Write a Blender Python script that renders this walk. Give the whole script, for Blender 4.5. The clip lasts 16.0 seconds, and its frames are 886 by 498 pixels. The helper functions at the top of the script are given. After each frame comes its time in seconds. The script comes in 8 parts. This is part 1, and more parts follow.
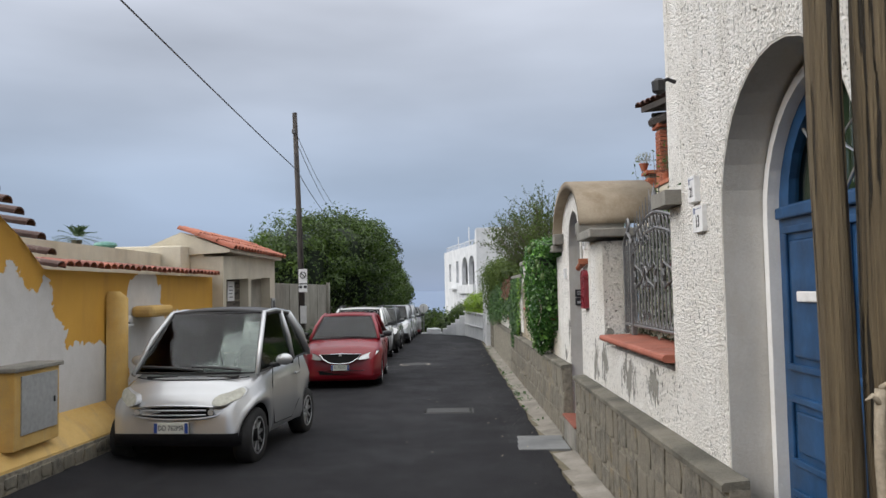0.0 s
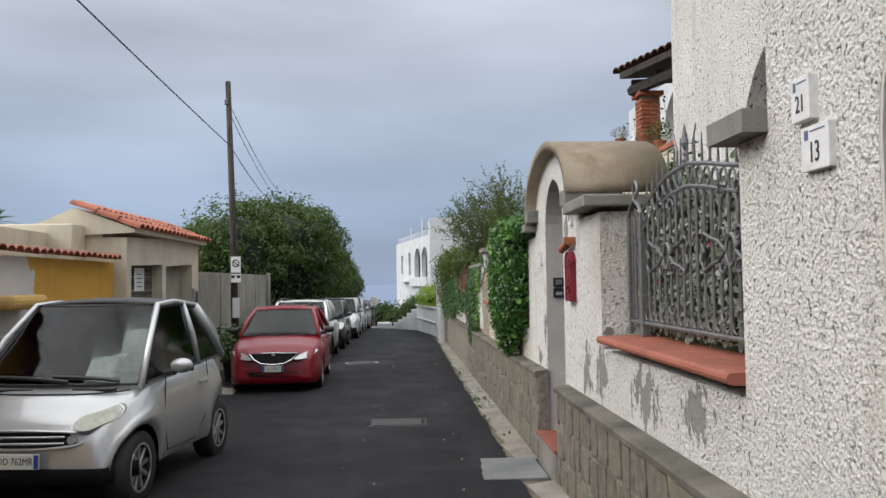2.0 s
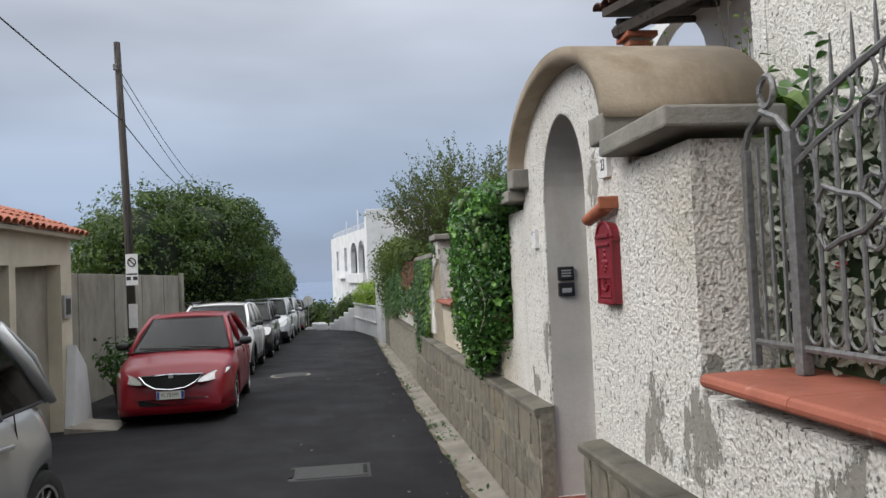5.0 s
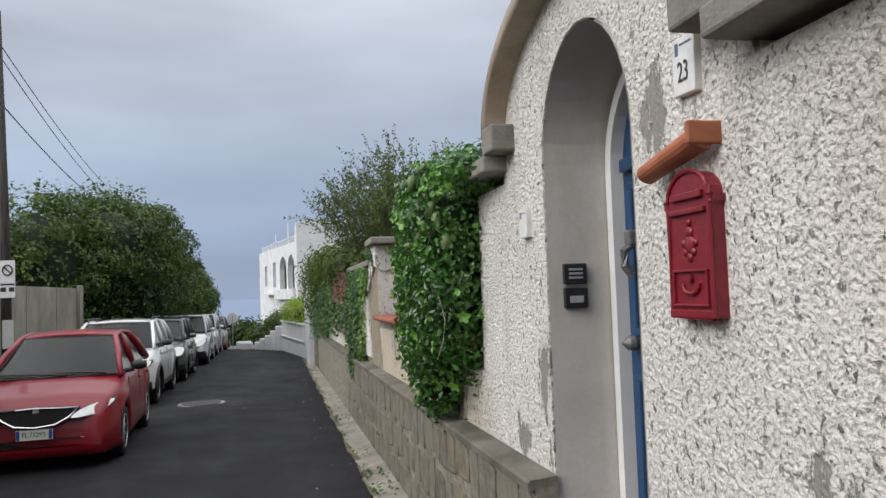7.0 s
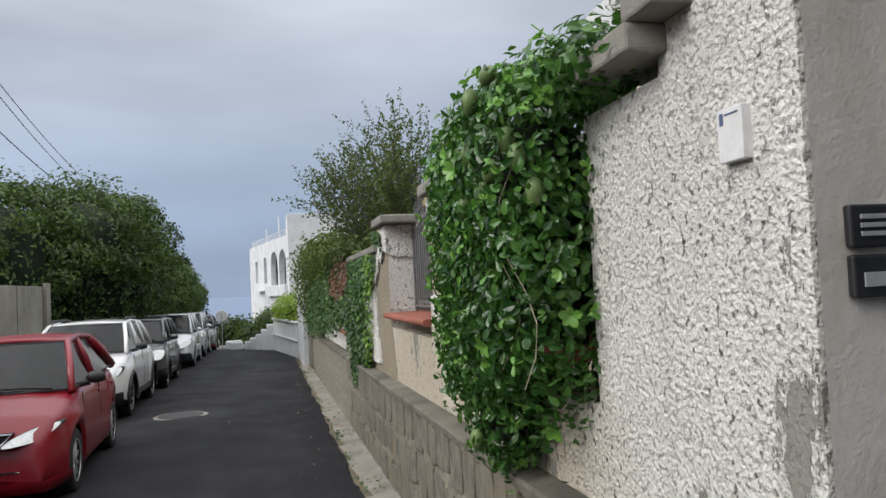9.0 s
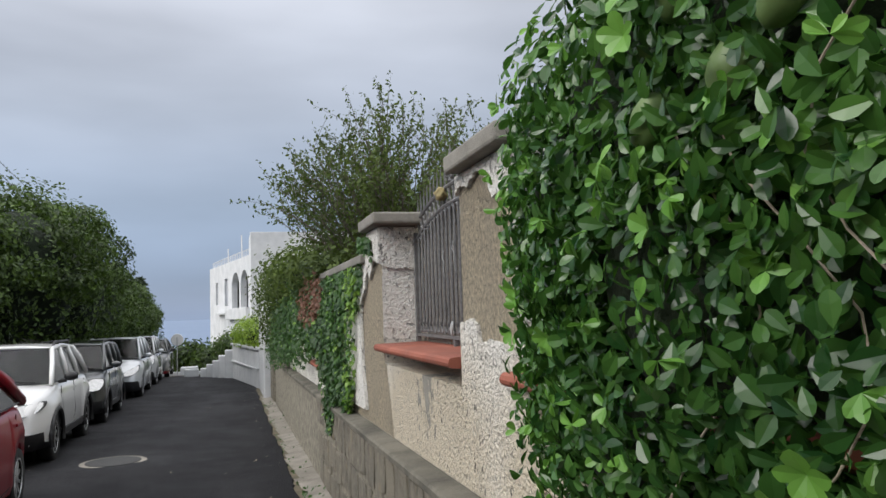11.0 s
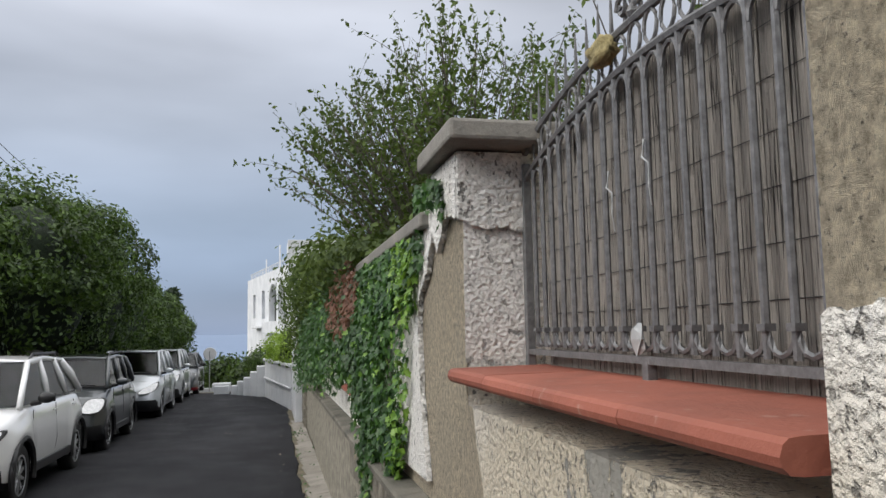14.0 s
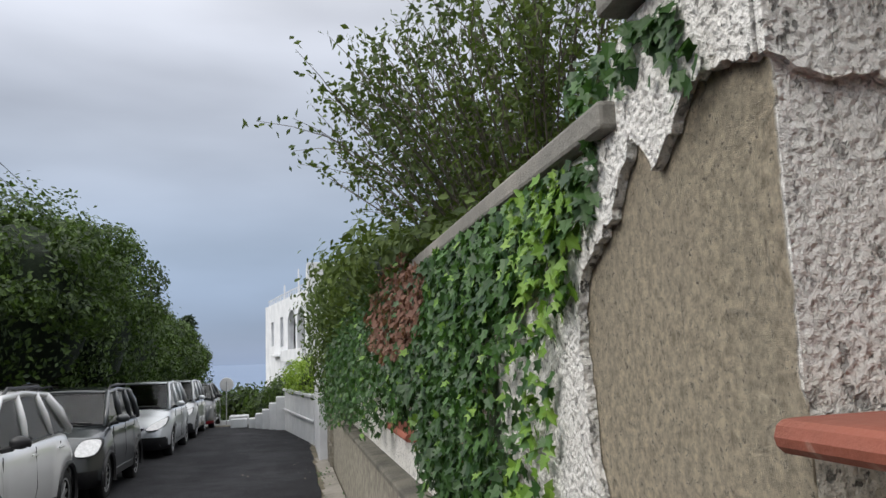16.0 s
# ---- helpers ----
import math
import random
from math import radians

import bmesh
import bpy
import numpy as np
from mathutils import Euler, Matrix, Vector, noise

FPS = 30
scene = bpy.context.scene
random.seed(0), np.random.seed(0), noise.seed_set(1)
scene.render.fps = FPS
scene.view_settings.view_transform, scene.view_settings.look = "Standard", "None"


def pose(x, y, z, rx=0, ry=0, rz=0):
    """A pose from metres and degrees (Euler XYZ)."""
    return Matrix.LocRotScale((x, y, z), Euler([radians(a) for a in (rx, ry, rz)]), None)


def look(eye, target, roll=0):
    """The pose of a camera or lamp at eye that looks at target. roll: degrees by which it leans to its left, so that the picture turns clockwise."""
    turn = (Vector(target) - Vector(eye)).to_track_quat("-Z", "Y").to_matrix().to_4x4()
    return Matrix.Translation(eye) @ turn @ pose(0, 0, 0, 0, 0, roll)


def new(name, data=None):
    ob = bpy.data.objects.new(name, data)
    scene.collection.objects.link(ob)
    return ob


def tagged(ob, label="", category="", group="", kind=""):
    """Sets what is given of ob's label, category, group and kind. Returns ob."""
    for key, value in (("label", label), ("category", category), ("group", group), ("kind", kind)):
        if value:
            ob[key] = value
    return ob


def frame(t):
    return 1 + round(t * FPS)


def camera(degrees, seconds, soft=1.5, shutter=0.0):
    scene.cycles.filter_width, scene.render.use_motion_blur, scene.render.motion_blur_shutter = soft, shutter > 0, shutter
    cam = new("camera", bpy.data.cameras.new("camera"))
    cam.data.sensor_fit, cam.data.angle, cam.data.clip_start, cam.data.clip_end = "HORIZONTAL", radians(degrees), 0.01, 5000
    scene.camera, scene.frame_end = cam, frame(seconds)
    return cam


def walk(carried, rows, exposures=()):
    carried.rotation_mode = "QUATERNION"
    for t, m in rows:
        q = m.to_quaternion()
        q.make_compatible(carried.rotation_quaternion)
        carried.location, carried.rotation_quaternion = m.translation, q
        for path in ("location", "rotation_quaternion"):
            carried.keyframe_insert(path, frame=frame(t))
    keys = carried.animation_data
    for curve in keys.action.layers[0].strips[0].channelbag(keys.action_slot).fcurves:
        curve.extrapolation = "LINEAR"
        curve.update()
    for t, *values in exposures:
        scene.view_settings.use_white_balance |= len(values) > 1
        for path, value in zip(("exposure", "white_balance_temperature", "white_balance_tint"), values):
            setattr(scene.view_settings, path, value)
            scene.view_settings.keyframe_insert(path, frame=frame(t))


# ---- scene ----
cam = camera(60.5, 16.0)
PATH = [
    (0, (0.614, -1.35, 1.752), (0.58, 0.647, 1.858), -1.1),
    (0.5, (0.682, -0.899, 1.753), (0.679, 1.1, 1.841), -1.0),
    (1, (0.649, -0.488, 1.729), (0.68, 1.51, 1.817), -0.5),
    (1.5, (0.66, 0.009, 1.715), (0.713, 2.006, 1.807), -0.5),
    (2, (0.634, 0.5, 1.692), (0.724, 2.496, 1.779), -0.8),
    (2.5, (0.601, 0.907, 1.68), (0.706, 2.903, 1.757), -1.3),
    (3, (0.62, 1.4, 1.694), (0.772, 3.393, 1.763), -2.0),
    (3.5, (0.596, 1.798, 1.691), (0.796, 3.786, 1.77), -2.2),
    (4, (0.642, 2.244, 1.688), (0.849, 4.232, 1.761), -2.1),
    (4.2, (0.656, 2.433, 1.705), (0.867, 4.421, 1.772), -2.2),
    (6.3, (0.758, 4.213, 1.652), (1.118, 6.178, 1.748), -1.7),
    (6.5, (0.806, 4.405, 1.641), (1.181, 6.367, 1.745), -1.6),
    (7, (0.84, 4.866, 1.62), (1.268, 6.816, 1.73), -2.0),
    (7.5, (0.866, 5.261, 1.605), (1.298, 7.211, 1.712), -1.5),
    (8, (0.839, 5.658, 1.582), (1.265, 7.61, 1.683), -0.7),
    (8.2, (0.838, 5.878, 1.595), (1.255, 7.833, 1.673), -2.0),
    (10.3, (1.007, 7.835, 1.588), (1.52, 9.762, 1.74), -2.2),
    (10.5, (0.991, 8.04, 1.586), (1.523, 9.962, 1.742), -2.0),
    (11, (0.965, 8.477, 1.582), (1.503, 10.397, 1.742), -1.9),
    (11.5, (1.014, 8.858, 1.574), (1.529, 10.783, 1.744), -1.6),
    (12, (1.036, 9.262, 1.567), (1.567, 11.181, 1.759), -1.5),
    (12.5, (1.096, 9.682, 1.564), (1.623, 11.602, 1.758), -1.4),
    (13, (1.182, 10.112, 1.559), (1.673, 12.041, 1.754), -1.0),
    (13.5, (1.222, 10.558, 1.539), (1.669, 12.497, 1.734), -0.7),
    (14, (1.296, 10.995, 1.507), (1.727, 12.937, 1.716), -1.1),
    (14.5, (1.304, 11.476, 1.496), (1.749, 13.413, 1.721), -1.8),
    (15, (1.276, 11.924, 1.484), (1.716, 13.858, 1.736), -1.7),
    (15.5, (1.279, 12.356, 1.48), (1.718, 14.288, 1.756), -1.8),
    (16, (1.245, 12.764, 1.468), (1.634, 14.706, 1.746), -2.1),
]
walk(cam, [(t, look(eye, target, roll)) for t, eye, target, roll in PATH])

# ---- light ----
def world_sky():
    w = bpy.data.worlds.new("sky")
    scene.world = w
    w.use_nodes = True
    nt = w.node_tree
    nt.nodes.clear()
    N, L = nt.nodes.new, nt.links.new
    out, bg = N("ShaderNodeOutputWorld"), N("ShaderNodeBackground")
    tc, sep = N("ShaderNodeTexCoord"), N("ShaderNodeSeparateXYZ")
    L(tc.outputs["Generated"], sep.inputs[0])
    sky = N("ShaderNodeTexSky")
    sky.sky_type, sky.sun_disc = "NISHITA", False
    sky.sun_elevation, sky.sun_rotation = radians(50), radians(250)
    ramp = N("ShaderNodeValToRGB")
    e = ramp.color_ramp.elements
    stops = [(0.0, (0.24, 0.31, 0.46)), (0.05, (0.24, 0.31, 0.46)), (0.14, (0.30, 0.36, 0.47)),
             (0.26, (0.44, 0.48, 0.56)), (0.42, (0.62, 0.64, 0.70)), (1.0, (2.1, 2.1, 2.1))]
    while len(e) < len(stops):
        e.new(0.5)
    for k, (p, c) in zip(e, stops):
        k.position, k.color = p, (*c, 1)
    L(sep.outputs["Z"], ramp.inputs[0])
    mp = N("ShaderNodeMapping")
    mp.inputs["Scale"].default_value = (1, 1, 3.6)
    mp.inputs["Rotation"].default_value = (0, radians(7), 0)
    L(tc.outputs["Generated"], mp.inputs[0])
    nz = N("ShaderNodeTexNoise")
    nz.inputs["Scale"].default_value, nz.inputs["Detail"].default_value = 1.9, 5
    nz.inputs["Roughness"].default_value = 0.42
    L(mp.outputs[0], nz.inputs[0])
    mr = N("ShaderNodeMapRange")
    mr.inputs["From Min"].default_value, mr.inputs["From Max"].default_value = 0.3, 0.7
    mr.inputs["To Min"].default_value, mr.inputs["To Max"].default_value = 0.76, 1.30
    L(nz.outputs[0], mr.inputs[0])
    mul = N("ShaderNodeVectorMath")
    mul.operation = "SCALE"
    L(ramp.outputs[0], mul.inputs[0])
    L(mr.outputs[0], mul.inputs["Scale"])
    sc = N("ShaderNodeVectorMath")
    sc.operation = "SCALE"
    sc.inputs["Scale"].default_value = 0.02
    L(sky.outputs[0], sc.inputs[0])
    add = N("ShaderNodeVectorMath")
    L(mul.outputs[0], add.inputs[0])
    L(sc.outputs[0], add.inputs[1])
    L(add.outputs[0], bg.inputs[0])
    bg.inputs[1].default_value = 1.0
    L(bg.outputs[0], out.inputs[0])


world_sky()
sun = new("sun", bpy.data.lights.new("sun", "SUN"))
sun.data.energy, sun.data.angle, sun.data.color = 2.6, radians(38), (1, 0.97, 0.92)
sun.matrix_world = look((-24, -8, 17), (0, 0, 0))
scene.view_settings.exposure = 0.0


# ---- materials ----
class Nodes:
    """A small wrapper to write node materials shortly."""

    def __init__(self, name, rough=0.6, metal=0.0):
        self.m = bpy.data.materials.new(name)
        self.m.use_nodes = True
        self.t = self.m.node_tree
        self.b = self.t.nodes["Principled BSDF"]
        self.b.inputs["Roughness"].default_value = rough
        self.b.inputs["Metallic"].default_value = metal
        self.tc = self.t.nodes.new("ShaderNodeNewGeometry")
        self.pos = self.tc.outputs["Position"]
        self.h = None

    def link(self, a, b):
        self.t.links.new(a, b)

    def noise(self, scale, detail=4, rough=0.55, vec=None, stretch=None):
        n = self.t.nodes.new("ShaderNodeTexNoise")
        n.inputs["Scale"].default_value, n.inputs["Detail"].default_value = scale, detail
        n.inputs["Roughness"].default_value = rough
        v = vec or self.pos
        if stretch:
            v = self.stretch(v, stretch)
        self.link(v, n.inputs[0])
        return n.outputs[0]

    def stretch(self, v, s):
        mp = self.t.nodes.new("ShaderNodeMapping")
        mp.inputs["Scale"].default_value = s
        self.link(v, mp.inputs[0])
        return mp.outputs[0]

    def voronoi(self, scale, feature="F1", vec=None, stretch=None, rand=1.0, out=0):
        n = self.t.nodes.new("ShaderNodeTexVoronoi")
        n.feature = feature
        n.inputs["Scale"].default_value = scale
        n.inputs["Randomness"].default_value = rand
        v = vec or self.pos
        if stretch:
            v = self.stretch(v, stretch)
        self.link(v, n.inputs[0])
        return n.outputs[out]

    def ramp(self, fac, stops):
        n = self.t.nodes.new("ShaderNodeValToRGB")
        e = n.color_ramp.elements
        while len(e) < len(stops):
            e.new(0.5)
        for k, (p, c) in zip(e, stops):
            k.position = p
            k.color = (c, c, c, 1) if isinstance(c, (int, float)) else (*c, 1)
        self.link(fac, n.inputs[0])
        return n.outputs[0]

    def mix(self, fac, a, b, mode="MIX"):
        n = self.t.nodes.new("ShaderNodeMix")
        n.data_type, n.blend_type = "RGBA", mode
        for s, v in ((n.inputs[0], fac), (n.inputs[6], a), (n.inputs[7], b)):
            if isinstance(v, (int, float)):
                s.default_value = v if s == n.inputs[0] else (v, v, v, 1)
            elif isinstance(v, tuple):
                s.default_value = (*v, 1)
            else:
                self.link(v, s)
        return n.outputs[2]

    def math(self, op, a, b=0.0, clamp=False):
        n = self.t.nodes.new("ShaderNodeMath")
        n.operation, n.use_clamp = op, clamp
        for s, v in ((n.inputs[0], a), (n.inputs[1], b)):
            if isinstance(v, (int, float)):
                s.default_value = v
            else:
                self.link(v, s)
        return n.outputs[0]

    def warped(self, amount, scale):
        """The place, shifted by noise, for wandering lines."""
        n = self.t.nodes.new("ShaderNodeTexNoise")
        n.inputs["Scale"].default_value, n.inputs["Detail"].default_value = scale, 4
        self.link(self.pos, n.inputs[0])
        k = self.t.nodes.new("ShaderNodeVectorMath")
        k.operation = "MULTIPLY_ADD"
        self.link(n.outputs["Color"], k.inputs[0])
        k.inputs[1].default_value = (amount, amount, amount)
        self.link(self.pos, k.inputs[2])
        return k.outputs[0]

    def random(self):
        return self.t.nodes.new("ShaderNodeObjectInfo").outputs["Random"]

    def island(self):
        return self.tc.outputs["Random Per Island"]

    def blob(self, y, z, ry, rz, x=None):
        """A field that is 1 at a place of the wall and falls to 0 at the radii."""
        mp = self.t.nodes.new("ShaderNodeMapping")
        mp.vector_type = "POINT"
        mp.inputs["Location"].default_value = (0, -y / ry, -z / rz)
        mp.inputs["Scale"].default_value = (0, 1 / ry, 1 / rz)
        self.link(self.pos, mp.inputs[0])
        n = self.t.nodes.new("ShaderNodeVectorMath")
        n.operation = "LENGTH"
        self.link(mp.outputs[0], n.inputs[0])
        return self.math("SUBTRACT", 1.0, n.outputs["Value"])

    def color(self, c):
        if isinstance(c, tuple):
            self.b.inputs["Base Color"].default_value = (*c, 1)
        else:
            self.link(c, self.b.inputs["Base Color"])
        return self

    def bump(self, h, dist, strength=1.0):
        n = self.t.nodes.new("ShaderNodeBump")
        n.inputs["Distance"].default_value, n.inputs["Strength"].default_value = dist, strength
        self.link(h, n.inputs["Height"])
        if self.h:
            self.link(self.h, n.inputs["Normal"])
        self.h = n.outputs[0]
        self.link(self.h, self.b.inputs["Normal"])
        return self


def mat_stucco(plain=False):
    a = Nodes("roughcast", 0.9)
    fine = a.voronoi(62, "SMOOTH_F1")
    warp = a.noise(24, 3, 0.6)
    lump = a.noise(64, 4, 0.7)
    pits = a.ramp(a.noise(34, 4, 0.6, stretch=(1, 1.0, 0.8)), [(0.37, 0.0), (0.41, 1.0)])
    # how strongly the pits are darkened, varying over the wall
    pit_shade = a.ramp(a.noise(2.1, 5, 0.62), [(0.36, 0.25), (0.66, 1.0)])
    big = a.noise(1.4, 4, 0.6)
    low = a.noise(6.0, 5, 0.6)
    base = a.mix(a.ramp(big, [(0.35, 0.0), (0.65, 1.0)]), (0.84, 0.815, 0.765), (0.94, 0.92, 0.88))
    creamy = a.math("MULTIPLY", a.math("MAXIMUM", a.math("MAXIMUM", a.blob(12.6, 0.9, 1.9, 0.75), a.blob(10.4, 0.9, 1.6, 0.7)), 0.0), 2.0, True)
    base = a.mix(a.math("MULTIPLY", creamy, 0.85), base, (0.66, 0.57, 0.42))
    # low spots of the lump relief tinted darker, shade put into the colour
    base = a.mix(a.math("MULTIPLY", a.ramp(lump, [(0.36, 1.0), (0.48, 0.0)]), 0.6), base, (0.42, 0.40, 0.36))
    # the pits carry their shade as a dark base colour
    base = a.mix(a.math("MULTIPLY", a.math("SUBTRACT", 1.0, pits), pit_shade), base, (0.10, 0.095, 0.085))
    base = a.mix(a.math("MULTIPLY", a.ramp(a.noise(9, 7, 0.8), [(0.62, 0.0), (0.66, 1.0)]), 0.8), base, (0.24, 0.23, 0.205))
    bare = a.noise(7.5, 8, 0.72, stretch=(1, 1.4, 0.7))
    spots = [(4.9, 1.0, 0.45, 0.35), (4.1, 1.05, 0.35, 0.3), (5.9, 1.05, 0.3, 0.35), (6.35, 1.0, 0.25, 0.35), (7.0, 2.12, 0.14, 0.3), (8.12, 1.2, 0.16, 0.5),
             (8.45, 0.9, 0.2, 0.2), (9.8, 0.9, 0.5, 0.3), (12.6, 1.1, 0.3, 0.3)]
    m = None
    for s in spots:
        b = a.blob(*s)
        m = b if m is None else a.math("MAXIMUM", m, b)
    m = a.math("MAXIMUM", m, -0.35)
    patch = a.ramp(a.math("ADD", a.math("MULTIPLY", m, 0.28), bare), [(0.66, 0.0), (0.675, 1.0)])
    xyz = a.t.nodes.new("ShaderNodeSeparateXYZ")
    a.link(a.pos, xyz.inputs[0])
    px, py, pz = xyz.outputs
    rag = a.math("MULTIPLY", a.math("SUBTRACT", low, 0.5), 0.16)
    # the bare cement of the two piers: pier two between y 11.18 and its north edge, pier three from its corner on
    lowcut = a.math("MAXIMUM", a.math("SUBTRACT", 1.40, pz), 0.0)
    p3 = a.math("SUBTRACT", py, a.math("SUBTRACT", 13.805, a.math("MULTIPLY", lowcut, 0.45)))
    p3 = a.math("MINIMUM", a.math("ADD", p3, a.math("MULTIPLY", rag, 0.35)), a.math("SUBTRACT", 15.4, py))
    p2 = a.math("MINIMUM", a.math("SUBTRACT", py, 11.17), a.math("SUBTRACT", 11.87, py))
    p2 = a.math("MINIMUM", a.math("ADD", p2, a.math("MULTIPLY", rag, 0.8)), a.math("SUBTRACT", pz, 1.40))
    front = a.math("LESS_THAN", px, 2.004)
    m2 = a.math("MAXIMUM", p2, p3)
    patch2 = a.math("MULTIPLY", a.ramp(m2, [(0.0, 0.0), (0.006, 1.0)]), front)
    grey = a.mix(a.noise(30, 4, 0.7), (0.17, 0.165, 0.15), (0.30, 0.29, 0.26))
    sand = a.mix(a.ramp(a.noise(38, 6, 0.75), [(0.36, 0.0), (0.62, 1.0)]), (0.42, 0.345, 0.235), (0.92, 0.80, 0.60))
    sand = a.mix(a.math("MULTIPLY", a.ramp(a.noise(1.7, 4, 0.6), [(0.4, 0.0), (0.65, 1.0)]), 0.45), sand, (0.54, 0.47, 0.36))
    # small dark pits painted in, colour in place of shaded relief
    sand = a.mix(a.ramp(a.noise(55, 6, 0.8), [(0.38, 0.9), (0.43, 0.0)]), sand, (0.16, 0.135, 0.10))
    cracks = a.ramp(a.voronoi(3.2, "DISTANCE_TO_EDGE", vec=a.warped(0.22, 5)), [(0.0, 1.0), (0.016, 0.0)])
    cracks = a.math("MULTIPLY", cracks, a.ramp(a.noise(2.7, 3), [(0.5, 0.0), (0.6, 1.0)]))
    sand = a.mix(a.math("MULTIPLY", cracks, 0.45), sand, (0.13, 0.11, 0.085))
    base = a.mix(patch, base, grey)
    if plain:
        patch2 = a.ramp(a.noise(3.0, 3), [(0.98, 0.0), (1.0, 1.0)])
        patch = a.math("MULTIPLY", patch, 0.6)
    base = a.mix(patch2, base, sand)
    warm = a.blob(6.0, 1.85, 0.35, 0.55)
    base = a.mix(a.math("MULTIPLY", a.math("MAXIMUM", warm, 0.0), 0.4), base, (0.46, 0.38, 0.25))
    streak = a.ramp(a.noise(5, 4, 0.6, stretch=(1, 1, 0.12)), [(0.52, 0.0), (0.72, 1.0)])
    base = a.mix(a.math("MULTIPLY", streak, 0.25), base, (0.42, 0.38, 0.30))
    a.color(base)
    smooth = a.math("SUBTRACT", 1.0, a.math("MAXIMUM", patch, patch2), True)
    h = a.math("ADD", a.math("MULTIPLY", lump, 1.0), a.math("MULTIPLY", fine, 0.7))
    h = a.math("ADD", h, a.math("MULTIPLY", pits, 0.6))
    h = a.math("MULTIPLY", h, a.math("ADD", a.math("MULTIPLY", smooth, 0.8), 0.2))
    h = a.math("ADD", h, a.math("MULTIPLY", smooth, 0.6))
    rub = a.math("MULTIPLY", patch2, a.math("ADD", a.math("MULTIPLY", a.noise(16, 9, 0.85), 5.0), a.math("MULTIPLY", a.noise(60, 5, 0.8), 3.0)))
    h = a.math("ADD", h, rub)
    h = a.math("SUBTRACT", h, a.math("MULTIPLY", a.math("MULTIPLY", cracks, patch2), 0.7))
    a.bump(h, 0.030, 1.0)
    return a.m


def mat_plaster(name, lo, hi, stain=(0.3, 0.28, 0.25), k=0.25, rough=0.85, fine=0.004):
    a = Nodes(name, rough)
    base = a.mix(a.ramp(a.noise(1.7, 5, 0.6), [(0.35, 0.0), (0.65, 1.0)]), lo, hi)
    st = a.ramp(a.noise(2.6, 6, 0.65, stretch=(1, 1, 0.35)), [(0.52, 0.0), (0.7, 1.0)])
    base = a.mix(a.math("MULTIPLY", st, k), base, stain)
    base = a.mix(a.math("MULTIPLY", a.ramp(a.noise(60, 3, 0.7), [(0.4, 1.0), (0.6, 0.0)]), 0.14), base, stain)
    a.color(base)
    a.bump(a.noise(55, 5, 0.7), fine)
    a.bump(a.noise(7, 3, 0.5), fine * 2.2, 0.7)
    return a.m


def mat_yellow():
    a = Nodes("yellow paint peeling", 0.8)
    base = a.mix(a.noise(1.5, 5, 0.6), (0.50, 0.265, 0.035), (0.66, 0.37, 0.06))
    base = a.mix(a.ramp(a.noise(3, 5, 0.6, stretch=(1, 1, 0.3)), [(0.5, 0.0), (0.75, 0.5)]), base, (0.36, 0.19, 0.05))
    m = None
    for s in [(5.2, 1.05, 1.15, 0.95), (6.7, 0.8, 1.1, 0.45), (8.35, 1.2, 0.62, 0.85), (8.0, 1.5, 0.3, 0.5), (9.3, 1.0, 0.7, 0.5)]:
        b = a.blob(*s)
        m = b if m is None else a.math("MAXIMUM", m, b)
    m = a.math("MAXIMUM", m, -1.0)
    f = a.ramp(a.math("ADD", m, a.math("MULTIPLY", a.math("SUBTRACT", a.noise(4.0, 6, 0.6), 0.5), 0.9)), [(0.0, 0.0), (0.012, 1.0)])
    white = a.mix(a.noise(6, 5, 0.7), (0.50, 0.49, 0.47), (0.68, 0.67, 0.66))
    a.color(a.mix(f, base, white))
    a.bump(a.noise(40, 5, 0.7), 0.006)
    a.bump(f, 0.004, 0.8)
    return a.m


def mat_stone_dado():
    a = Nodes("slate_stone", 0.8)
    r = a.random()
    n = a.noise(11, 7, 0.75, stretch=(1, 1, 0.7))
    base = a.mix(a.ramp(n, [(0.3, 0.0), (0.7, 1.0)]), (0.035, 0.034, 0.030), (0.27, 0.245, 0.195))
    base = a.mix(a.ramp(r, [(0.0, 0.8), (0.25, 0.0), (0.5, 0.5), (0.75, 0.0), (1.0, 0.9)]), base, (0.20, 0.18, 0.14))
    base = a.mix(a.ramp(a.noise(3, 5, 0.7), [(0.58, 0.0), (0.7, 0.8)]), base, (0.24, 0.19, 0.11))
    a.color(base)
    a.bump(a.noise(22, 6, 0.7), 0.02)
    return a.m


def mat_asphalt():
    a = Nodes("asphalt", 0.62)
    a.b.inputs["Specular IOR Level"].default_value = 0.16
    g = a.voronoi(170)
    base = a.mix(a.noise(260, 3, 0.7), (0.008, 0.008, 0.010), (0.026, 0.026, 0.029))
    base = a.mix(a.ramp(a.noise(0.9, 5, 0.6), [(0.35, 0.0), (0.7, 0.8)]), base, (0.020, 0.020, 0.023))
    base = a.mix(a.ramp(a.noise(0.55, 4, 0.6, stretch=(2.5, 0.35, 1)), [(0.5, 0.0), (0.7, 0.6)]), base, (0.036, 0.036, 0.039))
    a.color(base)
    a.bump(g, 0.004)
    a.bump(a.noise(90, 4, 0.8), 0.005)
    a.link(a.ramp(a.noise(1.2, 5, 0.6), [(0.35, 0.68), (0.7, 0.88)]), a.b.inputs["Roughness"])
    return a.m


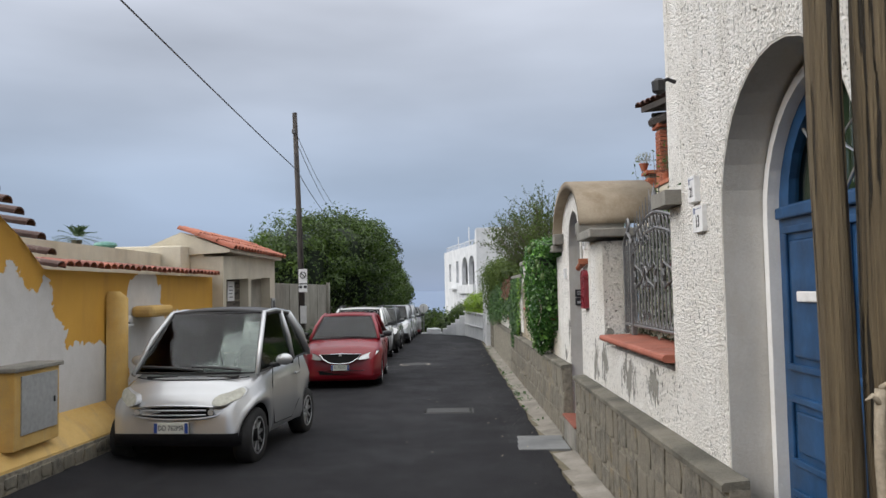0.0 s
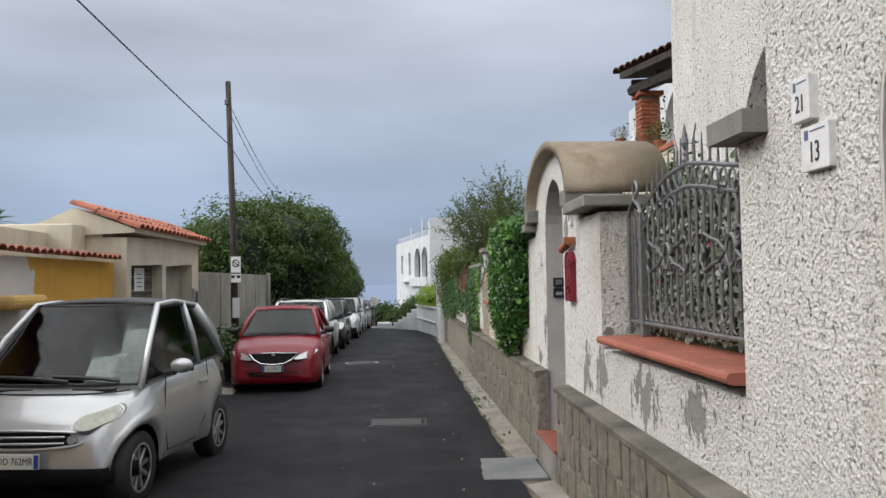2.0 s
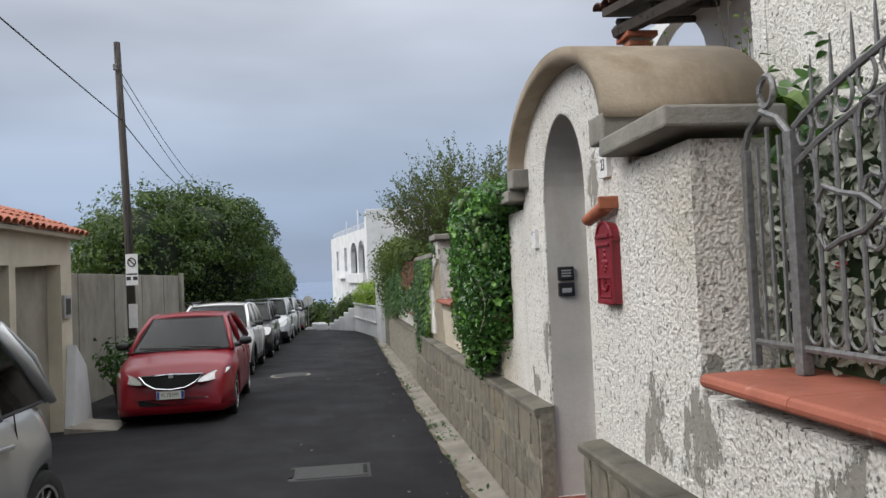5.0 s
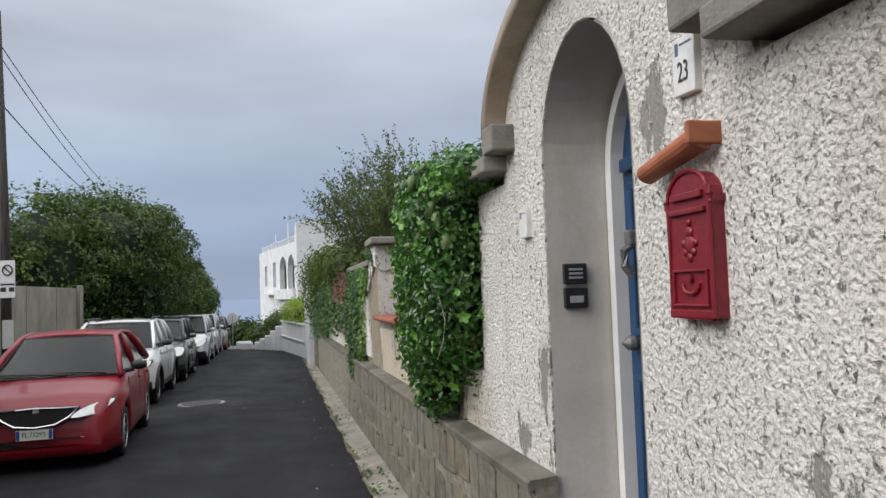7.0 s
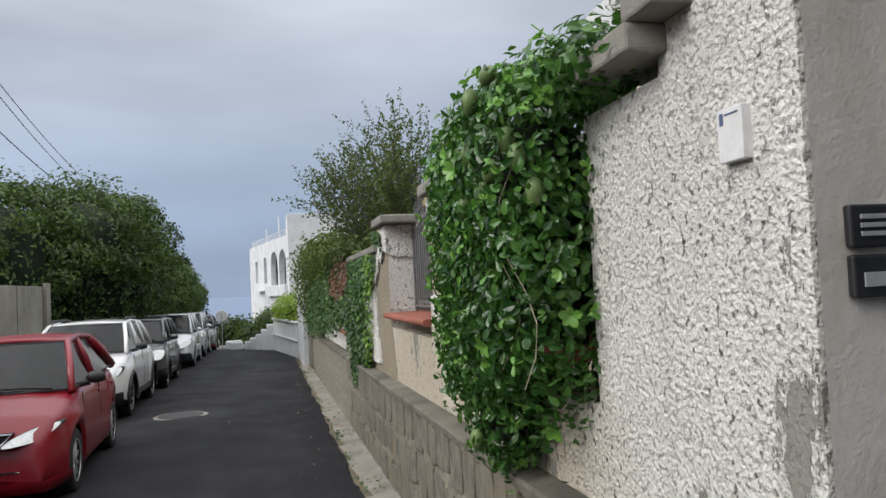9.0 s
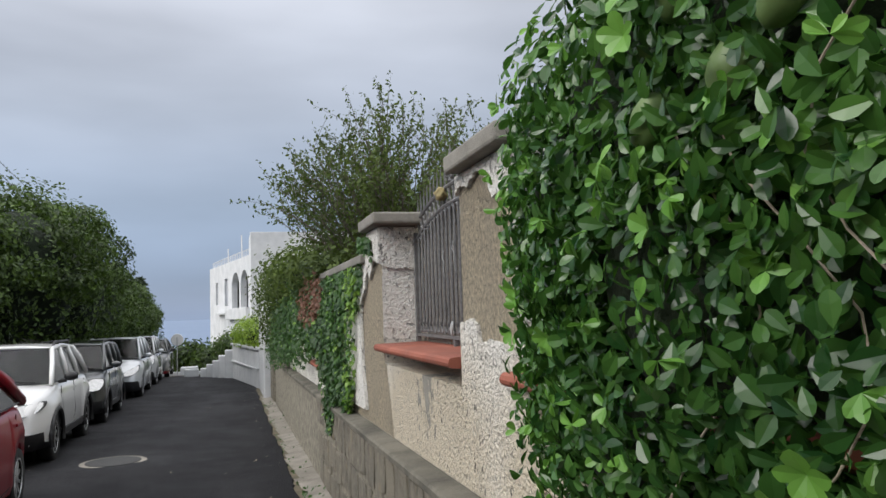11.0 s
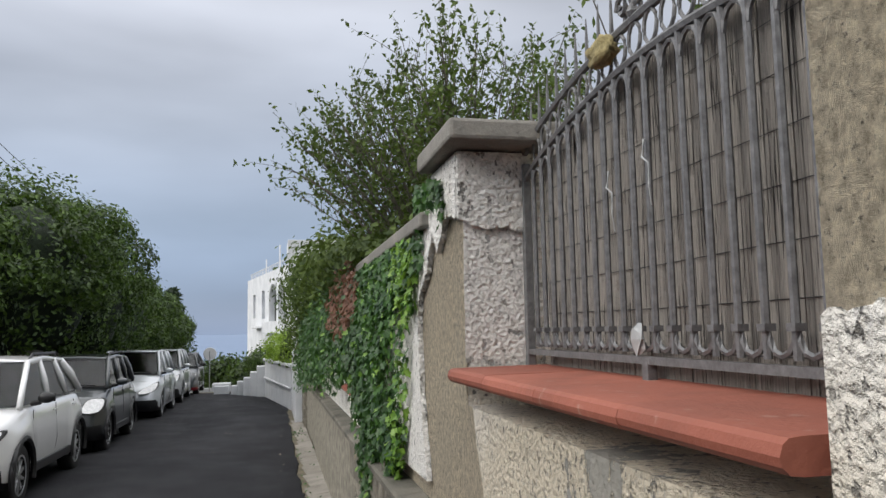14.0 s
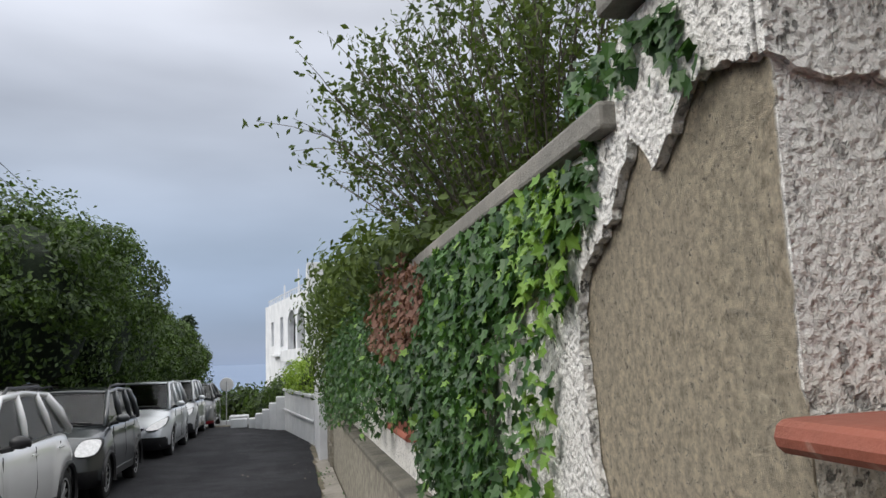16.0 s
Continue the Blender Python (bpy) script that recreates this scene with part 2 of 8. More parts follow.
def mat_wood(name, a0, a1, stretch, crack=0.05, rough=0.75):
    a = Nodes(name, rough)
    tx = a.t.nodes.new("ShaderNodeTexCoord").outputs["Object"]
    n = a.noise(9, 7, 0.65, vec=tx, stretch=stretch)
    base = a.mix(a.ramp(n, [(0.3, 0.0), (0.7, 1.0)]), a0, a1)
    c = a.ramp(a.noise(4.5, 4, 0.5, vec=tx, stretch=stretch), [(0.36, 0.0), (0.40, 1.0)])
    base = a.mix(c, tuple(v * 0.25 for v in a0), base)
    a.color(base)
    a.bump(n, crack * 0.4)
    a.bump(c, crack * 0.3)
    return a.m


def mat_terracotta(name="terracotta", lo=(0.30, 0.080, 0.045), hi=(0.46, 0.155, 0.085), k=0.45):
    a = Nodes(name, 0.7)
    base = a.mix(a.random(), lo, hi)
    base = a.mix(a.ramp(a.noise(4, 6, 0.65), [(0.45, 0.0), (0.7, 1.0)]), base, tuple(v * k for v in hi))
    base = a.mix(a.ramp(a.noise(14, 4, 0.6), [(0.62, 0.0), (0.72, 0.35)]), base, (0.45, 0.36, 0.30))
    a.color(base)
    a.bump(a.noise(30, 5, 0.65), 0.004)
    return a.m


def mat_leaf(name, lo, hi, rough=0.45, back=0.5, alt=None):
    a = Nodes(name, rough)
    base = a.mix(a.island(), lo, hi)
    base = a.mix(a.ramp(a.noise(0.9, 4, 0.6), [(0.4, 0.0), (0.65, 0.6)]), base, tuple(v * 0.6 for v in lo))
    if alt:
        base = a.mix(a.ramp(a.noise(1.3, 3, 0.5, stretch=(1, 1, 1)), [(0.6, 0.0), (0.68, 0.85)]), base, alt)
    a.color(base)
    a.b.inputs["Subsurface Weight"].default_value = 0.0
    tr = a.t.nodes.new("ShaderNodeBsdfTranslucent")
    a.link(a.mix(0.5, base, (hi[0] * 1.4, hi[1] * 1.5, hi[2])), tr.inputs[0])
    mx = a.t.nodes.new("ShaderNodeMixShader")
    mx.inputs[0].default_value = 0.22
    out = a.t.nodes["Material Output"]
    a.link(a.b.outputs[0], mx.inputs[1])
    a.link(tr.outputs[0], mx.inputs[2])
    a.link(mx.outputs[0], out.inputs[0])
    return a.m


def mat_paint(name, c, rough=0.3, metal=0.0, coat=1.0, spec=0.5):
    a = Nodes(name, rough, metal)
    d = a.ramp(a.noise(2.2, 5, 0.65), [(0.45, 0.0), (0.75, 0.3)])
    a.color(a.mix(d, c, tuple(0.75 * v + 0.03 for v in c)))
    a.b.inputs["Coat Weight"].default_value = coat
    a.b.inputs["Specular IOR Level"].default_value = spec
    a.b.inputs["Coat Roughness"].default_value = 0.06
    return a.m


def mat_plain(name, c, rough=0.6, metal=0.0, var=0.25, bump=0.0, scale=20):
    a = Nodes(name, rough, metal)
    a.color(a.mix(a.ramp(a.noise(scale, 5, 0.65), [(0.35, 0.0), (0.7, 1.0)]), tuple(v * (1 - var) for v in c), tuple(min(1, v * (1 + var * 0.6)) for v in c)))
    if bump:
        a.bump(a.noise(scale * 2, 4, 0.65), bump)
    return a.m


def mat_glass(name="glass", tint=(0.74, 0.80, 0.77)):
    """Thin tinted car glass: it lets light through and mirrors more at a flat angle."""
    a = Nodes(name, 0.02)
    N = a.t.nodes.new
    tr, gl, fr, mx = N("ShaderNodeBsdfTransparent"), N("ShaderNodeBsdfGlossy"), N("ShaderNodeFresnel"), N("ShaderNodeMixShader")
    tr.inputs[0].default_value = (*tint, 1)
    gl.inputs["Roughness"].default_value = 0.03
    fr.inputs[0].default_value = 1.45
    a.link(fr.outputs[0], mx.inputs[0])
    a.link(tr.outputs[0], mx.inputs[1])
    a.link(gl.outputs[0], mx.inputs[2])
    a.link(mx.outputs[0], a.t.nodes["Material Output"].inputs[0])
    a.t.nodes.remove(a.b)
    return a.m



M = {
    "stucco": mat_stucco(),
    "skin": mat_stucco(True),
    "reveal": mat_plaster("reveal paint", (0.46, 0.445, 0.415), (0.56, 0.545, 0.515), (0.34, 0.29, 0.22), 0.4),
    "frame_white": mat_plaster("white plaster band", (0.60, 0.60, 0.60), (0.72, 0.72, 0.72), (0.5, 0.48, 0.45), 0.2),
    "white": mat_plaster("whitewash", (0.54, 0.555, 0.575), (0.68, 0.69, 0.705), (0.5, 0.5, 0.48), 0.2),
    "cream": mat_plaster("cream plaster", (0.50, 0.45, 0.35), (0.62, 0.57, 0.46), (0.28, 0.26, 0.22), 0.35),
    "grey_wall": mat_plaster("grey render wall", (0.22, 0.205, 0.17), (0.32, 0.30, 0.25), (0.12, 0.11, 0.09), 0.6, 0.9, 0.006),
    "concrete": mat_plaster("weathered concrete", (0.15, 0.145, 0.13), (0.27, 0.255, 0.225), (0.07, 0.068, 0.06), 0.55, 0.9, 0.006),
    "canopy": mat_plaster("ochre stained concrete", (0.17, 0.135, 0.095), (0.28, 0.235, 0.175), (0.13, 0.085, 0.045), 0.75, 0.85, 0.004),
    "dado_top": mat_plaster("mossy mortar coping", (0.085, 0.08, 0.066), (0.20, 0.185, 0.15), (0.045, 0.045, 0.035), 0.7, 0.95, 0.012),
    "kerb": mat_plaster("kerb concrete", (0.19, 0.175, 0.15), (0.34, 0.31, 0.27), (0.10, 0.09, 0.07), 0.5, 0.9, 0.008),
    "slab": mat_plaster("grey stone slab", (0.14, 0.145, 0.15), (0.22, 0.225, 0.225), (0.1, 0.1, 0.09), 0.4),
    "mortar": mat_plain("mortar", (0.24, 0.22, 0.175), 0.95, 0, 0.5, 0.01, 12),
    "dado": mat_stone_dado(),
    "yellow": mat_yellow(),
    "yellow_floor": mat_plaster("worn yellow floor", (0.50, 0.30, 0.07), (0.62, 0.42, 0.15), (0.30, 0.24, 0.15), 0.5),
    "asphalt": mat_asphalt(),
    "soil": mat_plain("dry earth", (0.14, 0.12, 0.08), 0.95, 0, 0.4, 0.02, 5),
    "sea": None,
    "tile": mat_terracotta(),
    "sill": mat_terracotta("terracotta sill", (0.225, 0.066, 0.041), (0.33, 0.105, 0.066), 0.6),
    "brick": mat_terracotta("brick", (0.30, 0.085, 0.04), (0.42, 0.14, 0.07)),
    "tile_old": mat_terracotta("old clay tile", (0.17, 0.050, 0.032), (0.33, 0.105, 0.062), 0.4),
    "tile_dark": mat_terracotta("dark roof tile", (0.07, 0.035, 0.028), (0.13, 0.06, 0.045)),
    "iron": mat_plain("grey wrought iron", (0.17, 0.17, 0.173), 0.5, 0.35, 0.35, 0.002, 40),
    "reed": mat_wood("reed screen", (0.10, 0.092, 0.084), (0.36, 0.33, 0.295), (6, 40, 0.8), 0.02),
    "door": mat_plain("blue door paint", (0.012, 0.055, 0.14), 0.42, 0, 0.35, 0.002, 6),
    "pole": mat_wood("dark wood pole", (0.022, 0.018, 0.016), (0.060, 0.048, 0.040), (6, 6, 0.25)),
    "post": mat_wood("weathered post", (0.085, 0.062, 0.036), (0.23, 0.175, 0.10), (9, 9, 0.2), 0.11),
    "plank": mat_wood("dark planks", (0.06, 0.05, 0.04), (0.15, 0.125, 0.1), (0.5, 0.5, 9)),
    "bark": mat_plain("bark", (0.13, 0.105, 0.08), 0.9, 0, 0.4, 0.01, 25),
    "twig": mat_plain("grey twig", (0.12, 0.105, 0.085), 0.9, 0, 0.3, 0.004, 40),
    "dry_stem": mat_plain("dry stem", (0.34, 0.29, 0.22), 0.9, 0, 0.3, 0.004, 40),
    "leaf_vine": mat_leaf("vine leaf", (0.013, 0.056, 0.013), (0.095, 0.225, 0.042), 0.26),
    "leaf_young": mat_leaf("young leaf", (0.12, 0.30, 0.045), (0.20, 0.40, 0.075), 0.35),
    "leaf_ivy": mat_leaf("creeper leaf", (0.013, 0.046, 0.011), (0.060, 0.145, 0.024), 0.5),
    "leaf_ivy_light": mat_leaf("light creeper leaf", (0.11, 0.23, 0.025), (0.20, 0.33, 0.05), 0.5),
    "leaf_red": mat_leaf("withered leaf", (0.13, 0.055, 0.035), (0.27, 0.14, 0.09), 0.7),
    "leaf_tree": mat_leaf("shrub leaf", (0.032, 0.060, 0.012), (0.115, 0.165, 0.028), 0.75),
    "leaf_hedge": mat_leaf("hedge leaf", (0.012, 0.030, 0.007), (0.10, 0.17, 0.022), 0.55),
    "leaf_lime": mat_leaf("lime leaf", (0.16, 0.28, 0.02), (0.30, 0.42, 0.05), 0.5),
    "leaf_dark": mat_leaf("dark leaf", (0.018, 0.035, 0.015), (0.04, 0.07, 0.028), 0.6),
    "leaf_palm": mat_leaf("palm leaf", (0.05, 0.09, 0.045), (0.10, 0.15, 0.08), 0.6),
    "leaf_grey": mat_leaf("plastic screen leaf", (0.19, 0.205, 0.17), (0.42, 0.44, 0.385), 0.6),
    "leaf_banana": mat_leaf("banana leaf", (0.10, 0.19, 0.04), (0.22, 0.30, 0.08), 0.5),
    "fruit": mat_plain("green fruit", (0.12, 0.19, 0.06), 0.5, 0, 0.25, 0.001, 10),
    # near-black colour that stands for the shade inside foliage
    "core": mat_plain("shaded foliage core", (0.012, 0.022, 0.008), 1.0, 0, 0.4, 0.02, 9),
    "mailbox": mat_plain("crimson cast iron", (0.20, 0.014, 0.024), 0.4, 0.1, 0.2, 0.002, 12),
    "tyre": mat_plain("tyre rubber", (0.018, 0.018, 0.019), 0.8, 0, 0.3),
    "alloy": mat_plain("alloy", (0.50, 0.51, 0.53), 0.35, 0.8, 0.15),
    "black": mat_plain("black plastic", (0.016, 0.016, 0.018), 0.5, 0, 0.3),
    "under": mat_plain("black underbody", (0.006, 0.006, 0.006), 0.95, 0, 0.3),
    "seat": mat_plain("grey seat cloth", (0.07, 0.07, 0.075), 0.9, 0, 0.2),
    "glass": mat_glass(),
    "lens": mat_plain("headlight lens", (0.42, 0.42, 0.36), 0.15, 0.1, 0.2),
    "lens_clear": mat_plain("clear headlight", (0.6, 0.6, 0.6), 0.12, 0.4, 0.2),
    "chrome": mat_plain("chrome", (0.7, 0.7, 0.72), 0.12, 1.0, 0.05),
    "plate": mat_plain("plate white", (0.62, 0.62, 0.56), 0.5, 0, 0.05),
    "plate_blue": mat_plain("plate blue", (0.02, 0.06, 0.28), 0.5, 0, 0.05),
    "ink": mat_plain("dark ink", (0.02, 0.02, 0.025), 0.6, 0, 0.1),
    "ink_blue": mat_plain("blue ink", (0.08, 0.11, 0.2), 0.6, 0, 0.1),
    "sign_white": mat_plain("sign white", (0.66, 0.66, 0.66), 0.5, 0, 0.12),
    "silver": mat_paint("silver paint", (0.46, 0.47, 0.48), 0.35, 0.55),
    "silver_grey": mat_paint("grey metallic paint", (0.26, 0.265, 0.27), 0.35, 0.5),
    "red": mat_paint("red paint", (0.21, 0.003, 0.012), 0.35, 0, 0.3, 0.4),
    "car_white": mat_paint("white car paint", (0.74, 0.74, 0.74), 0.3),
    "charcoal": mat_paint("charcoal car paint", (0.028, 0.033, 0.036), 0.3),
    "lightsilver": mat_paint("light silver car paint", (0.56, 0.58, 0.60), 0.3, 0.4),
    "metal_grey": mat_plain("grey enamel", (0.36, 0.37, 0.37), 0.5, 0.2, 0.15),
    "foam": mat_plain("old yellow foam", (0.30, 0.25, 0.12), 0.95, 0, 0.4, 0.008, 30),
    "manhole": mat_plain("cast iron cover", (0.055, 0.055, 0.055), 0.75, 0.2, 0.4, 0.004, 60),
}


def mat_sea():
    a = Nodes("sea water", 0.5)
    a.color(a.mix(a.noise(0.004, 4, 0.6, stretch=(0.3, 2, 1)), (0.10, 0.15, 0.24), (0.16, 0.22, 0.33)))
    a.bump(a.noise(0.5, 4, 0.6), 0.4)
    return a.m


M["sea"] = mat_sea()


# ---- mesh helpers ----
def link_mesh(name, bm, mat, parent=None, smooth=False):
    me = bpy.data.meshes.new(name)
    bm.to_mesh(me)
    bm.free()
    if smooth:
        for p in me.polygons:
            p.use_smooth = True
    for mm in (mat if isinstance(mat, (list, tuple)) else [mat]):
        me.materials.append(mm)
    ob = new(name, me)
    if parent:
        ob.parent = parent
    return ob


def part(name, bm, mat, parent, label="", smooth=False):
    ob = link_mesh(name, bm, mat, parent, smooth)
    return tagged(ob, label) if label else ob


def empty(name, m=None, label="", category="", group=""):
    ob = new(name)
    ob.empty_display_size = 0.1
    if m is not None:
        ob.matrix_world = m
    return tagged(ob, label, category, group)


def B():
    return bmesh.new()


def box(bm, x0, x1, y0, y1, z0, z1, bev=0.0, m=None):
    r = bmesh.ops.create_cube(bm, size=1.0, matrix=Matrix.Translation(((x0 + x1) / 2, (y0 + y1) / 2, (z0 + z1) / 2)) @ Matrix.Diagonal((x1 - x0, y1 - y0, z1 - z0, 1)))
    v = r["verts"]
    if bev:
        ed = list({e for a in v for e in a.link_edges})
        q = bmesh.ops.bevel(bm, geom=ed, offset=bev, segments=2, profile=0.5, affect="EDGES")
        v = list({a for fc in q["faces"] for a in fc.verts} | {a for a in v if a.is_valid})
    if m is not None:
        bmesh.ops.transform(bm, matrix=m, verts=[a for a in v if a.is_valid])
    return bm


def tube(bm, pts, r, n=6, close=True, r1=None):
    """A round bar through the points; r may fall to r1 at the end."""
    pts = [Vector(p) for p in pts]
    rings = []
    up = Vector((0.13, 0.31, 0.94))
    for i, p in enumerate(pts):
        d = (pts[min(i + 1, len(pts) - 1)] - pts[max(i - 1, 0)])
        if d.length < 1e-6:
            d = Vector((0, 0, 1))
        d.normalize()
        a = d.cross(up)
        if a.length < 0.1:
            a = d.cross(Vector((1, 0, 0)))
        a.normalize()
        b = d.cross(a)
        k = r if r1 is None else r + (r1 - r) * i / max(1, len(pts) - 1)
        rings.append([bm.verts.new(p + (a * math.cos(2 * math.pi * j / n) + b * math.sin(2 * math.pi * j / n)) * k) for j in range(n)])
    for q, s in zip(rings, rings[1:]):
        for j in range(n):
            bm.faces.new((q[j], q[(j + 1) % n], s[(j + 1) % n], s[j]))
    if close:
        bm.faces.new(rings[0][::-1])
        bm.faces.new(rings[-1])
    return bm


def lathe(bm, prof, n=16, m=None, axis="z", caps=True):
    rings = []
    for r, z in prof:
        ring = []
        for j in range(n):
            t = 2 * math.pi * j / n
            p = Vector((r * math.cos(t), r * math.sin(t), z))
            if axis == "x":
                p = Vector((z, r * math.cos(t), r * math.sin(t)))
            if axis == "y":
                p = Vector((r * math.sin(t), z, r * math.cos(t)))
            ring.append(bm.verts.new(m @ p if m is not None else p))
        rings.append(ring)
    for q, s in zip(rings, rings[1:]):
        for j in range(n):
            bm.faces.new((q[j], q[(j + 1) % n], s[(j + 1) % n], s[j]))
    if caps:
        bm.faces.new(rings[0][::-1])
        bm.faces.new(rings[-1])
    return bm


def slab_yz(bm, outline, x0, x1, holes=()):
    """A wall whose face is drawn in (y, z), from x0 to x1, with openings."""
    from mathutils.geometry import tessellate_polygon
    loops = [outline, *holes]
    flat = [p for lp in loops for p in lp]
    tris = tessellate_polygon([[Vector((p[0], p[1], 0)) for p in lp] for lp in loops])
    fr = [bm.verts.new((x0, p[0], p[1])) for p in flat]
    bk = [bm.verts.new((x1, p[0], p[1])) for p in flat]
    for t in tris:
        try:
            bm.faces.new([fr[i] for i in t])
            bm.faces.new([bk[i] for i in reversed(t)])
        except ValueError:
            pass
    k = 0
    for lp in loops:
        n = len(lp)
        for i in range(n):
            a, b = k + i, k + (i + 1) % n
            bm.faces.new((fr[a], fr[b], bk[b], bk[a]))
        k += n
    bmesh.ops.recalc_face_normals(bm, faces=bm.faces)
    return bm


def slab_any(outline, m, x0=0.0, x1=0.1, holes=()):
    bm = B()
    slab_yz(bm, outline, x0, x1, holes)
    bmesh.ops.transform(bm, matrix=m, verts=bm.verts)
    return bm


def arch(y0, y1, z0, zs, rise=None, n=16):
    """An opening from z0 with an arched head that springs at zs."""
    r = (y1 - y0) / 2
    rise = r if rise is None else rise
    pts = [(y1, z0), (y1, zs)]
    pts += [((y0 + y1) / 2 + r * math.cos(math.pi * i / n), zs + rise * math.sin(math.pi * i / n)) for i in range(1, n)]
    return pts + [(y0, zs), (y0, z0)]


def text_mesh(body, size, m, mat, parent, name="lettering", depth=0.002, squeeze=1.0):
    cu = bpy.data.curves.new(name, "FONT")
    cu.body, cu.size, cu.extrude, cu.align_x, cu.align_y = body, size, depth, "CENTER", "CENTER"
    cu.resolution_u = 2
    tmp = new(name + "_tmp", cu)
    dg = bpy.context.evaluated_depsgraph_get()
    me = bpy.data.meshes.new_from_object(tmp.evaluated_get(dg))
    bpy.data.objects.remove(tmp)
    me.transform(m @ Matrix.Diagonal((squeeze, 1, 1, 1)))
    me.materials.clear()
    me.materials.append(mat)
    ob = new(name, me)
    ob.parent = parent
    return ob


def ground_z(y):
    if y < 20:
        return 0.05 - 0.0185 * y
    if y < 38:
        return -0.32 - 0.0155 * (y - 20)
    if y < 44:
        return -0.599 - 0.0155 * (y - 38) - 0.006 * (y - 38) ** 2
    return -0.908 - 0.088 * (y - 44)


LEAF_OVAL = ([(0, 0, 0), (0.13, 0.22, 0.03), (0.25, 0.48, 0.06), (0.26, 0.74, 0.06), (0.14, 0.93, 0.0), (0, 1.0, -0.05), (-0.14, 0.93, 0.0), (-0.26, 0.74, 0.06), (-0.25, 0.48, 0.06), (-0.13, 0.22, 0.03), (0, 0.6, -0.01)],
             [(i, i + 1, 10) for i in range(9)] + [(9, 0, 10)])
LEAF_LOBED = ([(0, 0, 0), (0.42, 0.05, 0.05), (0.30, 0.38, 0.02), (0.5, 0.66, 0.05), (0.2, 0.66, 0), (0, 1.05, -0.05), (-0.2, 0.66, 0), (-0.5, 0.66, 0.05), (-0.30, 0.38, 0.02), (-0.42, 0.05, 0.05), (0, 0.42, -0.04)],
              [(0, 1, 10), (1, 2, 10), (2, 3, 10), (3, 4, 10), (4, 5, 10), (5, 6, 10), (6, 7, 10), (7, 8, 10), (8, 9, 10), (9, 0, 10)])
LEAF_SIMPLE = ([(0, 0, 0), (0.27, 0.5, 0.07), (0, 1.0, 0), (-0.27, 0.5, 0.07)], [(0, 1, 2), (0, 2, 3)])


def leaves(name, places, normals, sizes, shape, mat, parent=None, seed=1, droop=0.5, kind="stuff"):
    """Many leaves as one mesh. places and normals are n x 3; each leaf lies about square to its normal."""
    g = np.random.default_rng(seed)
    n = len(places)
    places, normals = np.asarray(places, float), np.asarray(normals, float)
    normals = normals + g.normal(0, 0.45, (n, 3))
    normals /= np.linalg.norm(normals, axis=1)[:, None]
    d = g.normal(0, 1, (n, 3))
    d[:, 2] -= droop * 2
    d -= (d * normals).sum(1)[:, None] * normals
    d /= np.linalg.norm(d, axis=1)[:, None] + 1e-9
    s = np.cross(d, normals)
    v = np.array(shape[0], float)
    sizes = np.broadcast_to(sizes, (n,))
    P = places[:, None, :] + sizes[:, None, None] * (v[None, :, 0, None] * s[:, None, :] + v[None, :, 1, None] * d[:, None, :] + v[None, :, 2, None] * normals[:, None, :])
    fa = np.array(shape[1])
    F = (fa[None] + (np.arange(n) * len(v))[:, None, None]).reshape(-1, 3)
    me = bpy.data.meshes.new(name)
    me.from_pydata(P.reshape(-1, 3).tolist(), [], F.tolist())
    me.materials.append(mat)
    ob = new(name, me)
    if parent:
        ob.parent = parent
    if kind:
        tagged(ob, kind=kind)
    return ob


def on_blobs(blobs, density, seed, jitter=0.18, keep=None):
    """Places and outward directions spread over ellipsoids (centre, radii)."""
    g = np.random.default_rng(seed)
    P, N = [], []
    for c, r in blobs:
        r = np.array(r, float)
        area = 4 * math.pi * (((r[0] * r[1]) ** 1.6 + (r[0] * r[2]) ** 1.6 + (r[1] * r[2]) ** 1.6) / 3) ** (1 / 1.6)
        n = int(area * density)
        u = g.normal(0, 1, (n, 3))
        u /= np.linalg.norm(u, axis=1)[:, None]
        k = 1 + g.normal(0, jitter, (n, 1)) + 0.12 * np.sin(u @ np.array([[7.1], [5.3], [6.2]]) * 2 + c[1])
        p = np.array(c) + u * r * k
        nn = u / r
        nn /= np.linalg.norm(nn, axis=1)[:, None]
        P.append(p)
        N.append(nn)
    P, N = np.concatenate(P), np.concatenate(N)
    inside = np.zeros(len(P), bool)
    for c, r in blobs:
        inside |= ((((P - np.array(c)) / np.array(r)) ** 2).sum(1) < 0.45)
    ok = ~inside
    if keep is not None:
        ok &= keep(P)
    return P[ok], N[ok]


def rough_blob(bm, c, r, seed, k=0.15, sub=3):
    q = bmesh.ops.create_icosphere(bm, subdivisions=sub, radius=1.0)
    for v in q["verts"]:
        n = noise.noise(Vector(v.co) * 2.1 + Vector((seed, 0, 0)))
        v.co = Vector(c) + Vector((v.co.x * r[0], v.co.y * r[1], v.co.z * r[2])) * (0.86 + k * n)
    return bm


